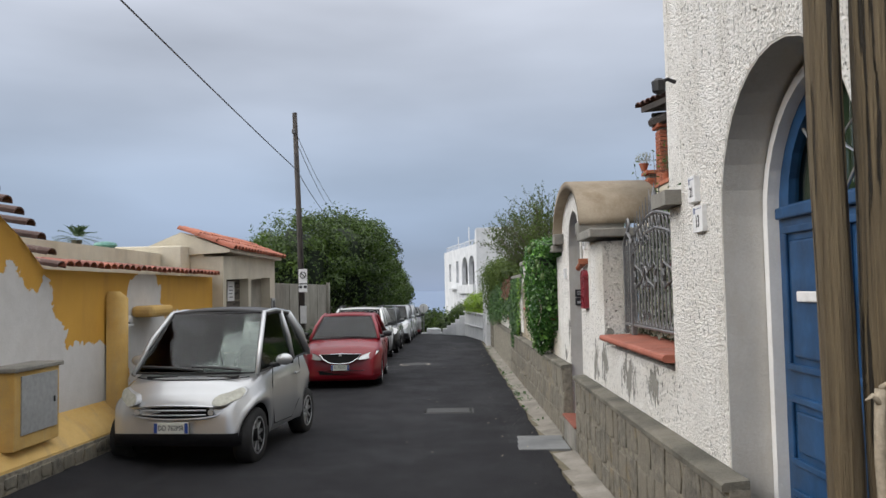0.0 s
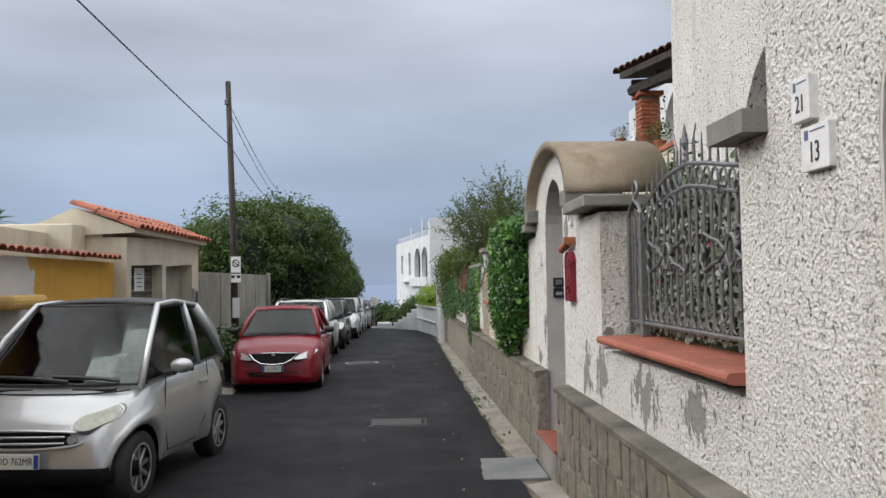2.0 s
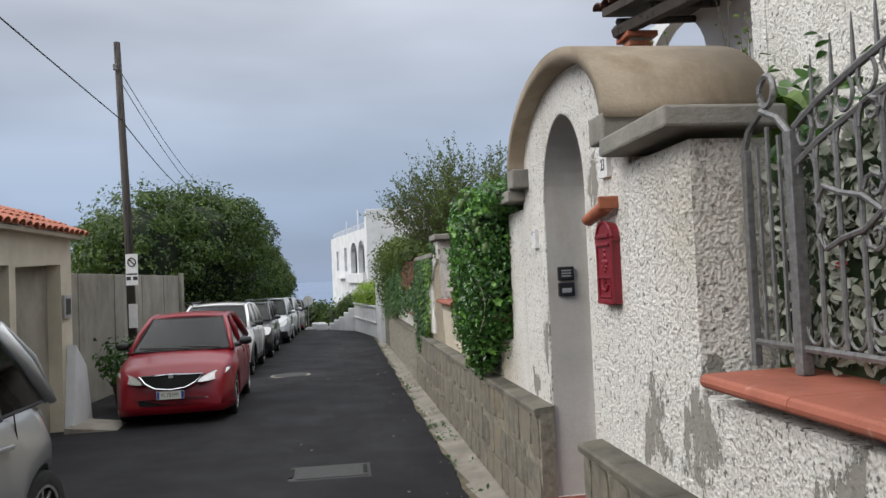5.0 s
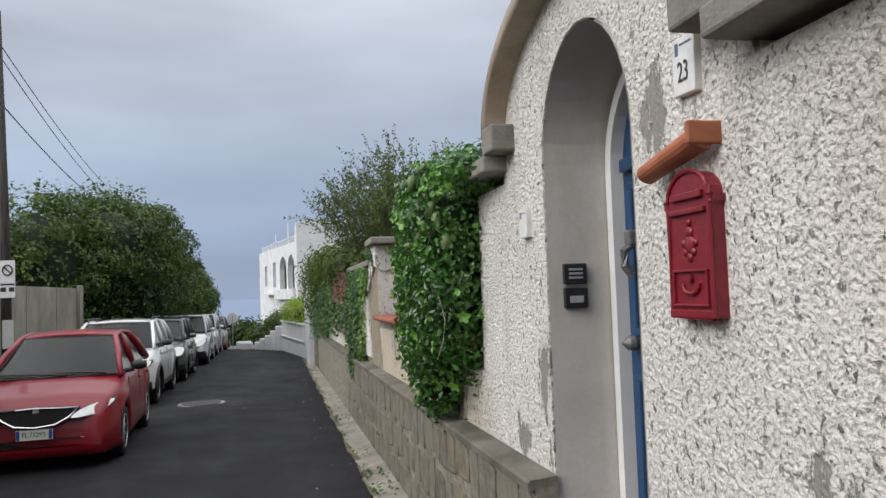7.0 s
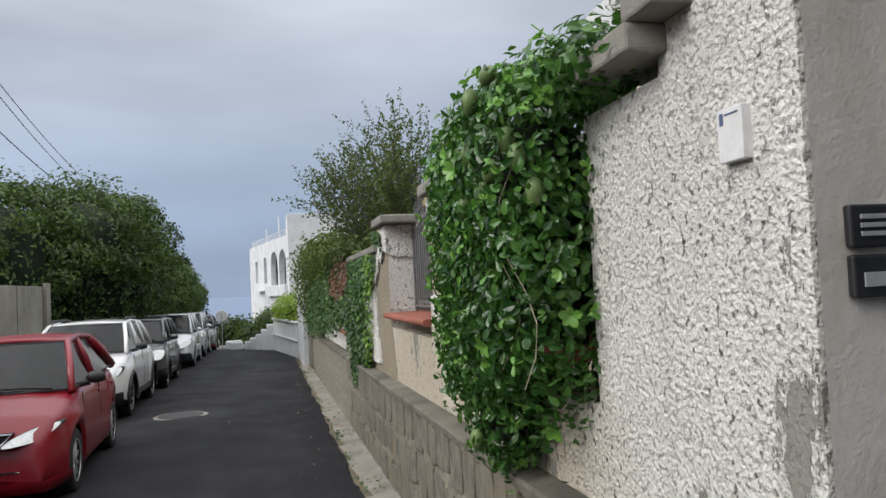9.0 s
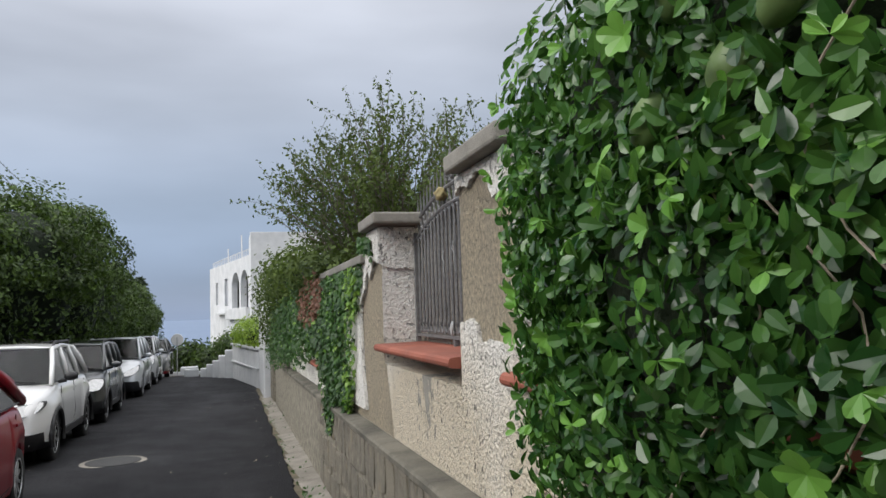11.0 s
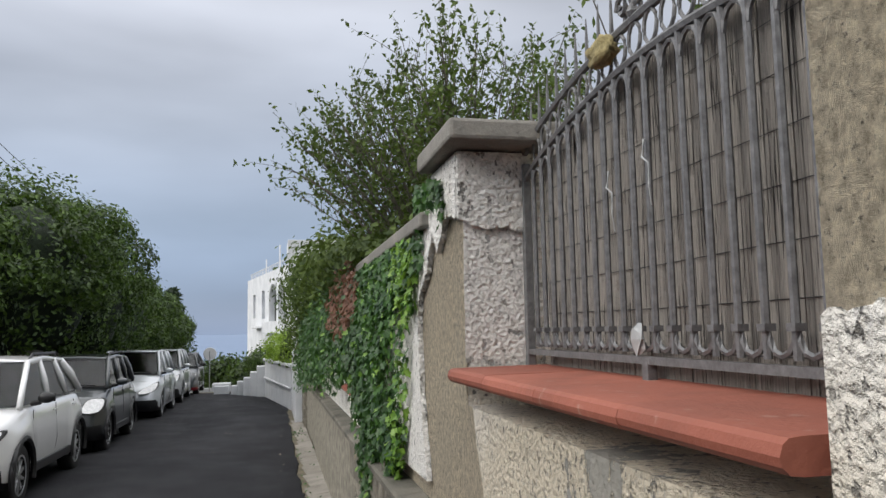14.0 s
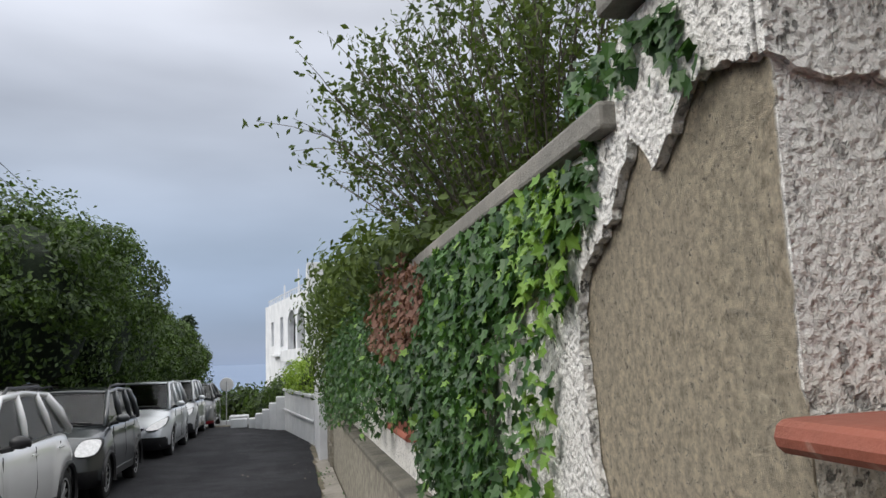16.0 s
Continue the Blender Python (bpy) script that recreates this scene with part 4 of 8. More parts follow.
    tile_row(wr, 5.95, 10.75, -3.17, 2.045, -0.32, 0.045, 1, pitch=0.16, mat="tile_old")
    # rising tiled end of the yellow wall
    wr2 = empty("wall_tiles", None, "row of dark clay coping tiles rising on the yellow wall", "roof tiles")
    pts = [(5.92, 2.05), (5.74, 2.17), (5.56, 2.30), (5.38, 2.41), (5.2, 2.50), (5.02, 2.58), (4.84, 2.67), (4.66, 2.76), (4.48, 2.85), (4.3, 2.93), (4.1, 3.0), (3.9, 3.06), (3.7, 3.1)]
    for y, z in pts:
        tile_row(wr2, y - 0.09, y + 0.09, -3.20, z - 0.02, -0.34, 0.06, 1, pitch=0.17, mat="tile_dark")


build_left()


# ---- cars ----
def interp(tab, s):
    for (a, va), (b, vb) in zip(tab, tab[1:]):
        if s <= b:
            k = 0 if b == a else max(0, (s - a) / (b - a))
            k = k * k * (3 - 2 * k) * 0.5 + k * 0.5
            return va + (vb - va) * k
    return tab[-1][1]


def wheel(parent, x, y, r, side, rim_mat, spokes=8):
    e = empty("wheel", None)
    e.parent = parent
    e.location = (x, y, r)
    bm = lathe(B(), [(r * 0.66, -0.09), (r * 0.93, -0.095), (r, -0.07), (r, 0.07), (r * 0.93, 0.095), (r * 0.66, 0.09)], 28, axis="x", caps=False)
    part("tyre", bm, M["tyre"], e, "", True)
    bm = lathe(B(), [(r * 0.67, -0.08), (r * 0.67, 0.085), (r * 0.60, 0.085), (r * 0.58, 0.0), (0.02, 0.0)] if side > 0 else [(0.02, 0.0), (r * 0.58, 0.0), (r * 0.60, -0.085), (r * 0.67, -0.085), (r * 0.67, 0.08)], 24, axis="x")
    part("barrel", bm, M["under"], e, "", True)
    bm = B()
    lathe(bm, [(r * 0.69, 0.075 * side), (r * 0.67, 0.092 * side), (r * 0.61, 0.092 * side), (r * 0.60, 0.07 * side)] if side > 0 else [(r * 0.60, 0.07 * side), (r * 0.61, 0.092 * side), (r * 0.67, 0.092 * side), (r * 0.69, 0.075 * side)], 28, axis="x", caps=False)
    for i in range(spokes):
        t = 2 * math.pi * i / spokes
        m = Matrix.Rotation(t, 4, "X")
        box(bm, 0.055 * side - 0.012, 0.055 * side + 0.02, -r * 0.055, r * 0.055, r * 0.1, r * 0.63, 0.004, m)
    lathe(bm, [(r * 0.16, 0.04), (r * 0.16, 0.078), (r * 0.1, 0.085)] if side > 0 else [(r * 0.1, -0.085), (r * 0.16, -0.078), (r * 0.16, -0.04)], 14, axis="x")
    part("rim", bm, rim_mat, e)
    return e


def build_car(name, label, at, yaw, s):
    """A car that faces -y. s: length, half width, wheel places and radius, upper and lower line, and the glasshouse."""
    car = empty(name, Matrix.Translation(at) @ Matrix.Rotation(radians(yaw), 4, "Z") @ Matrix.Rotation(radians(s.get("pitch", -1)), 4, "X"), label, "car", "cars parked along the lane")
    L, hw, r = s["L"], s["hw"], s["r"]
    w1, w2 = s["wheels"]
    body = M[s["paint"]]
    ar = r * 1.16

    def half(y):
        k = min(y, L - y)
        c = s.get("corner", 0.55)
        f = 1 - 0.20 * (1 - min(1, k / c)) ** 2.2
        return hw * f

    ys = sorted({round(i * L / 70, 3) for i in range(71)} | {w1 - ar, w1 + ar, w2 - ar, w2 + ar, 0.015, 0.05, L - 0.02})
    bm = B()
    prev = None
    rows = []
    for y in ys:
        h, top = half(y), interp(s["top"], y)
        zb = interp(s["bottom"], y)
        flare = 0.0
        for w in (w1, w2):
            d = abs(y - w)
            if d < ar:
                zb = max(zb, r + math.sqrt(ar * ar - d * d) * 1.0)
            if d < ar * 1.35:
                flare = max(flare, s.get("flare", 0.015) * (1 - (d / (ar * 1.35)) ** 4))
        bulge = interp(s["bulge"], y) if "bulge" in s else 0.0
        sh = top - s.get("shoulder", 0.10)
        zb = min(zb, sh - 0.03)
        zm = zb + (sh - zb) * 0.5
        pts = [(h * 0.955 + flare, zb), (h * 0.99 + flare, zb + (sh - zb) * 0.12), (h + flare * 0.9, zm), (h * 0.985 + flare * 0.3, zb + (sh - zb) * 0.82), (h * 0.965, sh), (h * 0.93, sh + (top - sh) * 0.55), (h * 0.84, top - 0.012), (h * 0.45, top + bulge * 0.8), (0, top + bulge)]
        row = [bm.verts.new((p[0], y, p[1])) for p in pts] + [bm.verts.new((-p[0], y, p[1])) for p in pts[-2::-1]]
        if prev:
            for i in range(len(row) - 1):
                bm.faces.new((prev[i], prev[i + 1], row[i + 1], row[i]))
        prev = row
        rows.append(row)
    for row in (rows[0], rows[-1]):
        f = row if row is rows[-1] else row[::-1]
        bm.faces.new(f)
    ca, cb = s["cabin"][0][0] + 0.08, s["cabin"][3][0] - 0.1
    bmesh.ops.recalc_face_normals(bm, faces=bm.faces)
    kill = [f for f in bm.faces if ca < f.calc_center_median().y < cb and abs(f.calc_center_median().x) < hw * 0.80 and abs(f.normal.z) > 0.6 and f.calc_center_median().z > interp(s["top"], f.calc_center_median().y) - 0.1]
    bmesh.ops.delete(bm, geom=kill, context="FACES")
    sh = part("body_shell", bm, body, car, "", True)
    # underbody
    bm = B()
    zb = min(v for _, v in s["bottom"])
    box(bm, -hw * 0.86, hw * 0.86, w1 + ar, w2 - ar, zb + 0.02, r * 2.2)
    box(bm, -hw + 0.26, hw - 0.26, 0.16, L - 0.2, zb + 0.03, min(interp(s["top"], w1) - 0.12, r * 2.35))
    part("underbody", bm, M["under"], car)
    # wheels
    for w in (w1, w2):
        for side in (1, -1):
            wheel(car, side * (hw - 0.105), w, r, side, M[s.get("rim", "alloy")], s.get("spokes", 8))
    # glasshouse: windscreen base, roof front, roof rear, rear base
    A, Bq, C, D = s["cabin"]
    wb, wt = s["wb"], s["wt"]
    roof = M[s.get("roof", s["paint"])]

    def corner(p, w):
        return Vector((w, p[0], p[1]))

    bot, topr = (A, D), (Bq, C)
    p = {}
    for sd in (1, -1):
        p[sd] = [corner(A, sd * wb), corner(Bq, sd * wt), corner(C, sd * wt), corner(D, sd * wb)]
    # roof skin
    bm = B()
    nn, mm = 10, 8
    grid = []
    for i in range(nn + 1):
        f = i / nn
        yy = Bq[0] + (C[0] - Bq[0]) * f
        zz = Bq[1] + (C[1] - Bq[1]) * f + s.get("arch", 0.04) * math.sin(math.pi * f)
        row = []
        for j in range(mm + 1):
            q = -1 + 2 * j / mm
            row.append(bm.verts.new((q * (wt + 0.02), yy - 0.05 * (1 - q * q) * (1 - f) + 0.03 * (1 - q * q) * f, zz + 0.045 * (1 - abs(q) ** 2.5) - 0.0)))
        grid.append(row)
    for a, b in zip(grid, grid[1:]):
        for j in range(mm):
            bm.faces.new((a[j], a[j + 1], b[j + 1], b[j]))
    q = bmesh.ops.extrude_face_region(bm, geom=bm.faces[:])
    bmesh.ops.translate(bm, vec=(0, 0, -0.04), verts=[v for v in q["geom"] if isinstance(v, bmesh.types.BMVert)])
    bmesh.ops.recalc_face_normals(bm, faces=bm.faces)
    part("roof", bm, roof, car, "", True)
    # pillars
    pr = s.get("pillar", 0.035)
    rp = s.get("rear_pillar", 0.06)
    for sd in (1, -1):
        bm = B()
        a, b, c, d = p[sd]
        m1 = (a + b) / 2 + Vector((sd * 0.01, -0.03, 0.03))
        tube(bm, [a + Vector((0, -0.02, -0.02)), m1, b, b * 0.6 + c * 0.4 + Vector((0, 0, s.get("arch", 0.04))), c, (c + d) / 2 + Vector((sd * 0.02, 0.03, 0.03)), d + Vector((0, 0, -0.03))], pr, 8)
        for f, k in s["posts"]:
            lo = Vector((sd * (wb + 0.0), A[0] + (D[0] - A[0]) * f, A[1] + (D[1] - A[1]) * f - 0.02))
            hi = Vector((sd * wt, Bq[0] + (C[0] - Bq[0]) * k, Bq[1] + (C[1] - Bq[1]) * k + 0.02))
            tube(bm, [lo, (lo + hi) / 2 + Vector((sd * 0.02, 0, 0)), hi], pr * 1.1, 8)
        # filled rear quarter
        tube(bm, [c + Vector((0, -0.05, -0.02)), (c + d) / 2 + Vector((sd * 0.01, -0.05, 0)), d + Vector((0, -0.08, 0))], rp, 8)
        part("pillar_frame", bm, body, car, "", True)

    def pane(nm, quad, n=4, bow=Vector((0, 0, 0)), mat=M["glass"]):
        bm = B()
        g = []
        for i in range(n + 1):
            for j in range(n + 1):
                u, v = i / n, j / n
                pt = (quad[0] * (1 - u) + quad[1] * u) * (1 - v) + (quad[3] * (1 - u) + quad[2] * u) * v
                g.append(bm.verts.new(pt + bow * (4 * u * (1 - u))))
        for i in range(n):
            for j in range(n):
                k = i * (n + 1) + j
                bm.faces.new((g[k], g[k + 1], g[k + n + 2], g[k + n + 1]))
        q = bmesh.ops.extrude_face_region(bm, geom=bm.faces[:])
        nrm = (quad[1] - quad[0]).cross(quad[3] - quad[0]).normalized()
        bmesh.ops.translate(bm, vec=nrm * 0.004, verts=[v for v in q["geom"] if isinstance(v, bmesh.types.BMVert)])
        bmesh.ops.recalc_face_normals(bm, faces=bm.faces)
        ob = part(nm, bm, mat, car)
        ob.visible_shadow = False
        return ob
    i_ = 0.02
    pane("windscreen", [p[-1][0] + Vector((i_, 0, 0)), p[1][0] - Vector((i_, 0, 0)), p[1][1] - Vector((i_, 0, 0)), p[-1][1] + Vector((i_, 0, 0))], 6, Vector((0, -0.07, 0.0)))
    pane("rear_window", [p[1][3] - Vector((0.08, 0, 0)), p[-1][3] + Vector((0.08, 0, 0)), p[-1][2] + Vector((0.05, 0, 0)), p[1][2] - Vector((0.05, 0, 0))], 4, Vector((0, 0.04, 0)))
    for sd in (1, -1):
        pane("side_window", [p[sd][0], p[sd][3], p[sd][2], p[sd][1]], 5)
    # dark rubber edge of the windscreen
    bm = B()
    q = [p[-1][0], p[-1][1], p[1][1], p[1][0]]
    q = [v + Vector((i_ * 1.3 if v.x < 0 else -i_ * 1.3, -0.004, 0.0)) for v in q]
    bow = lambda a, b: [a.lerp(b, k / 6) + Vector((0, -0.07 * 4 * (k / 6) * (1 - k / 6), 0)) for k in range(7)]
    tube(bm, bow(q[0], q[3]) + [q[3].lerp(q[2], 0.5)] + bow(q[2], q[1]) + [q[1].lerp(q[0], 0.5), q[0]], 0.013, 5, False)
    part("windscreen_seal", bm, M["black"], car, "black rubber seal")
    # unpainted wheel arches and sills
    if s.get("cladding"):
        for sd in (1, -1):
            for w in (w1, w2):
                bm = B()
                tube(bm, [(sd * (half(w) + 0.012), w + ar * 1.04 * math.cos(t), r + ar * 1.04 * math.sin(t)) for t in [math.pi * k / 14 for k in range(-1, 16)]], 0.035, 6)
                part("arch_cladding", bm, M["black"], car, "black plastic wheel arch")
            bm = box(B(), sd * (hw - 0.02) - 0.03, sd * (hw - 0.02) + 0.03, w1 + ar, w2 - ar, zb + 0.02, zb + 0.13, 0.012)
            part("sill_cladding", bm, M["black"], car, "black plastic sill")
    # dashboard, seats, steering wheel
    ib = interp(s["top"], A[0] + 0.3)
    bm = B()
    box(bm, -wb + 0.06, wb - 0.06, A[0] + 0.12, A[0] + 0.62, ib - 0.20, ib + 0.0, 0.05)
    part("dashboard", bm, M["black"], car)
    bm = B()
    box(bm, -wb + 0.03, wb - 0.03, A[0] + 0.4, D[0] - 0.12, zb + 0.05, ib - 0.28)
    part("cabin_floor", bm, M["under"], car)
    sy = s.get("seat", Bq[0] + 0.55)
    for sx in (-0.34, 0.34):
        bm = B()
        box(bm, sx - 0.24, sx + 0.24, sy, sy + 0.14, ib - 0.35, ib + 0.20, 0.06)
        box(bm, sx - 0.13, sx + 0.13, sy + 0.03, sy + 0.13, ib + 0.22, ib + 0.40, 0.04)
        part("seat", bm, M["seat"], car)
    bm = B()
    tube(bm, [Vector((0.34 + 0.18 * math.cos(t), A[0] + 0.72 + 0.07 * math.sin(t), ib + 0.02 + 0.16 * math.sin(t))) for t in [2 * math.pi * i / 20 for i in range(21)]], 0.016, 6, False)
    box(bm, 0.28, 0.40, A[0] + 0.66, A[0] + 0.72, ib - 0.05, ib + 0.08, 0.02)
    part("steering_wheel", bm, M["black"], car)
    # mirrors
    for sd in (1, -1):
        e = empty("mirror", None)
        e.parent = car
        my, mz = A[0] + s.get("mirror", 0.30), interp(s["top"], A[0] + 0.3) + 0.07
        bm = B()
        q = bmesh.ops.create_icosphere(bm, subdivisions=3, radius=1.0, matrix=Matrix.Translation((sd * (hw + 0.09), my, mz)) @ Matrix.Diagonal((0.098, 0.060, 0.064, 1)))
        part("mirror_cap", bm, M[s.get("mirror_paint", s["paint"])], e, "", True)
        bm = B()
        tube(bm, [(sd * (hw - 0.08), my + 0.02, mz - 0.07), (sd * (hw + 0.03), my + 0.01, mz - 0.05)], 0.03, 6)
        box(bm, sd * (hw + 0.09) - 0.085, sd * (hw + 0.09) + 0.085, my + 0.045, my + 0.062, mz - 0.05, mz + 0.05, 0.01)
        part("mirror_foot", bm, M["black"], e)
    # wipers
    for x0, x1 in ((-0.30, 0.12), (0.28, 0.56 if hw > 0.8 else 0.52)):
        bm = B()
        f = lambda x, u: Vector((x, A[0] - 0.07 * (1 - (x / wb) ** 2) + (Bq[0] - A[0]) * u - 0.02, A[1] + (Bq[1] - A[1]) * u + 0.022))
        tube(bm, [f(x0 - 0.30, 0.07), f((x0 + x1) / 2 - 0.1, 0.05), f(x1, 0.01)], 0.016, 5)
        part("wiper", bm, M["black"], car)
    # side trim: window belt, handle, door seam
    for sd in (1, -1):
        bm = B()
        pts = [Vector((sd * (wb + 0.012), A[0] + (D[0] - A[0]) * k, A[1] + (D[1] - A[1]) * k + 0.004)) for k in (0.02, 0.3, 0.6, 0.9)]
        tube(bm, pts, 0.012, 5)
        part("belt_trim", bm, M["black"], car)
        for hy in s.get("handles", (L * 0.53,)):
            bm = B()
            box(bm, sd * (hw + 0.012) - 0.012, sd * (hw + 0.012) + 0.012, hy, hy + 0.17, s["handle_z"], s["handle_z"] + 0.03, 0.008)
            part("door_handle", bm, body, car)
        for seam in s["seams"]:
            bm = B()
            pts = []
            for yy, zz in seam:
                zt = interp(s["top"], yy) - s.get("shoulder", 0.10)
                zb_ = interp(s["bottom"], yy)
                k = min(1, max(0, (zz - zb_) / (zt - zb_)))
                xx = half(yy) * (0.955 + 0.035 * min(1, k / 0.12) + 0.01 * min(1, k / 0.5) if k < 0.5 else 1.0 - 0.035 * (k - 0.5) / 0.5)
                pts.append(Vector((sd * (xx + 0.001), yy, zz)))
            tube(bm, pts, 0.005, 4)
            part("door_seam", bm, M["under"], car)
    # lower bumpers in black
    bm = B()
    bz = s["sill_z"]
    for y0, y1 in ((0.0, 0.25),):
        pr = []
        for i in range(13):
            q = -1 + 2 * i / 12
            ff = min(0.985, abs(q) * 0.985)
            co = s.get("corner", 0.55)
            yy = 0.0 if ff <= 0.8 else co * (1 - ((1 - ff) / 0.2) ** (1 / 2.2))
            pr.append((q * hw * 0.985 * (1 + 0.012), yy - 0.012))
        a = [bm.verts.new((x, y - 0.012, zb - 0.02)) for x, y in pr]
        b = [bm.verts.new((x, y - 0.022, bz)) for x, y in pr]
        c = [bm.verts.new((x * 0.95, y + 0.2, zb)) for x, y in pr]
        for i in range(12):
            bm.faces.new((a[i], a[i + 1], b[i + 1], b[i]))
            bm.faces.new((c[i], c[i + 1], a[i + 1], a[i]))
    part("lower_bumper", bm, M[s.get("bumper", "black")], car, "", True)
    return car


def rounded(pts, k=4):
    """A closed outline with rounded corners through the points."""
    out, n = [], len(pts)
    for i in range(n):
        p0, p1, p2, p3 = (Vector(pts[(i + j) % n]) for j in (-1, 0, 1, 2))
        for q in range(k):
            t = q / k
            v = 0.5 * ((2 * p1) + (p2 - p0) * t + (2 * p0 - 5 * p1 + 4 * p2 - p3) * t * t + (3 * p1 - p0 - 3 * p2 + p3) * t ** 3)
            out.append((v.x, v.y))
    return out


def front_items(car, s, kind):
    """Lamps, grille and number plate on the nose."""
    L, hw = s["L"], s["hw"]

    def nose(x, z, out=0.01):
        q = abs(x) / hw
        top = s["top"]
        yb = 0.012
        for (a, za), (b, zb) in zip(top, top[1:]):
            if za <= z <= zb:
                yb = a + (b - a) * (z - za) / max(1e-6, zb - za)
        return yb * 0.6 - out + 0.30 * q ** 3

    for sd in (1, -1):
        e = empty("headlight", None)
        e.parent = car
        pts = rounded(s["lamp"]) if s.get("soft_lamp") else s["lamp"]
        cx = sum(p[0] for p in pts) / len(pts)
        cz = sum(p[1] for p in pts) / len(pts)
        for nm, k, off, mt in (("bezel", 1.06, 0.0, s.get("bezel", "black")), ("lens", 0.97, 0.012, s.get("lens", "lens_clear"))):
            bm = B()
            fr, bk = [], []
            for (x, z) in pts:
                x, z = cx + (x - cx) * k, cz + (z - cz) * k
                yy = s["lamp_y"] + s["lamp_slope"] * (z - cz) + s["lamp_sweep"] * (x - cx) - off
                fr.append(bm.verts.new((sd * x, yy, z)))
                bk.append(bm.verts.new((sd * x, yy + 0.12, z)))
            bm.faces.new(fr)
            for i in range(len(fr)):
                bm.faces.new((fr[i], fr[(i + 1) % len(fr)], bk[(i + 1) % len(fr)], bk[i]))
            bmesh.ops.recalc_face_normals(bm, faces=bm.faces)
            part(nm, bm, M[mt], e)
    # grille
    g = s["grille"]
    e = empty("grille", None)
    e.parent = car
    bm = B()
    pts = rounded(g["pts"]) if g.get("soft") else g["pts"]
    fr = [bm.verts.new((x, g["y"] + g.get("slope", 0) * (z - pts[0][1]) + 0.25 * (abs(x) / hw) ** 3, z)) for x, z in pts]
    bk = [bm.verts.new((x, 0.2 + g["y"], z)) for x, z in pts]
    bm.faces.new(fr)
    for i in range(len(fr)):
        bm.faces.new((fr[i], fr[(i + 1) % len(fr)], bk[(i + 1) % len(fr)], bk[i]))
    bmesh.ops.recalc_face_normals(bm, faces=bm.faces)
    part("grille_mesh", bm, M["under"], e)
    bm = B()
    loop = [Vector((x, g["y"] - 0.008 + g.get("slope", 0) * (z - pts[0][1]) + 0.25 * (abs(x) / hw) ** 3, z)) for x, z in pts]
    tube(bm, loop + loop[:1], 0.011, 5, False)
    part("grille_surround", bm, M[g.get("trim", "chrome")], e)
    for z in g.get("bars", ()):
        bm = B()
        w = g["bar_w"]
        tube(bm, [Vector((x, g["y"] - 0.012 + g.get("slope", 0) * (z - pts[0][1]) + 0.25 * (abs(x) / hw) ** 3, z)) for x in (-w, -w / 2, 0, w / 2, w)], 0.009, 5)
        part("grille_bar", bm, M["alloy"], e)
    for x, z in g.get("fogs", ()):
        bm = lathe(B(), [(0.030, g["y"] - 0.025), (0.030, g["y"] + 0.01)], 16, Matrix.Translation((x, 0.02, z)), "y")
        part("fog_lamp", bm, M["lens_clear"], e, "round clear lamp")
    if g.get("badge"):
        bm = lathe(B(), [(0.032, g["y"] - 0.03), (0.036, g["y"] + 0.01)], 14, Matrix.Translation((0, 0.02, g["badge"])), "y")
        part("badge", bm, M["alloy"], e, "small plain metal badge")
    if s.get("intake"):
        z0, z1, w, yy = s["intake"]
        ik = empty("lower_intake", None)
        ik.parent = car
        bm = B()
        out = rounded([(-w, z0 + 0.01), (-w * 0.7, z1), (w * 0.7, z1), (w, z0 + 0.01), (w * 0.6, z0), (-w * 0.6, z0)], 3)
        a = [bm.verts.new((x, yy + 0.22 * (abs(x) / hw) ** 3, z)) for x, z in out]
        b = [bm.verts.new((x, yy + 0.2, z)) for x, z in out]
        bm.faces.new(a)
        for i in range(len(a)):
            bm.faces.new((a[i], a[(i + 1) % len(a)], b[(i + 1) % len(a)], b[i]))
        bmesh.ops.recalc_face_normals(bm, faces=bm.faces)
        part("intake_mesh", bm, M["under"], ik)
        bm = B()
        tube(bm, [Vector((x, yy - 0.008 + 0.22 * (abs(x) / hw) ** 3, z)) for x, z in ((-w * 1.05, z0 + 0.03), (-w * 0.72, z1), (0, z1 + 0.012), (w * 0.72, z1), (w * 1.05, z0 + 0.03))], 0.006, 5)
        part("intake_trim", bm, M["chrome"], ik)
    # plate
    px, pz, py = s["plate"]
    e = empty("number_plate", None)
    e.parent = car
    bm = B()
    box(bm, px - 0.18, px + 0.18, py - 0.012, py, pz - 0.055, pz + 0.055, 0.003)
    part("plate_base", bm, M["plate"], e)
    for a in (-0.176, 0.142):
        bm = box(B(), px + a, px + a + 0.034, py - 0.015, py - 0.011, pz - 0.05, pz + 0.05)
        part("plate_band", bm, M["plate_blue"], e)
    if s.get("text"):
        t = text_mesh(s["text"], 0.072, Matrix.Translation((px, py - 0.0125, pz)) @ Matrix.Rotation(radians(90), 4, "X"), M["ink"], e, squeeze=0.80)
    else:
        bm = B()
        for i in range(7):
            box(bm, px - 0.12 + 0.035 * i, px - 0.097 + 0.035 * i, py - 0.015, py - 0.011, pz - 0.03, pz + 0.03)
        part("lettering", bm, M["ink"], e)


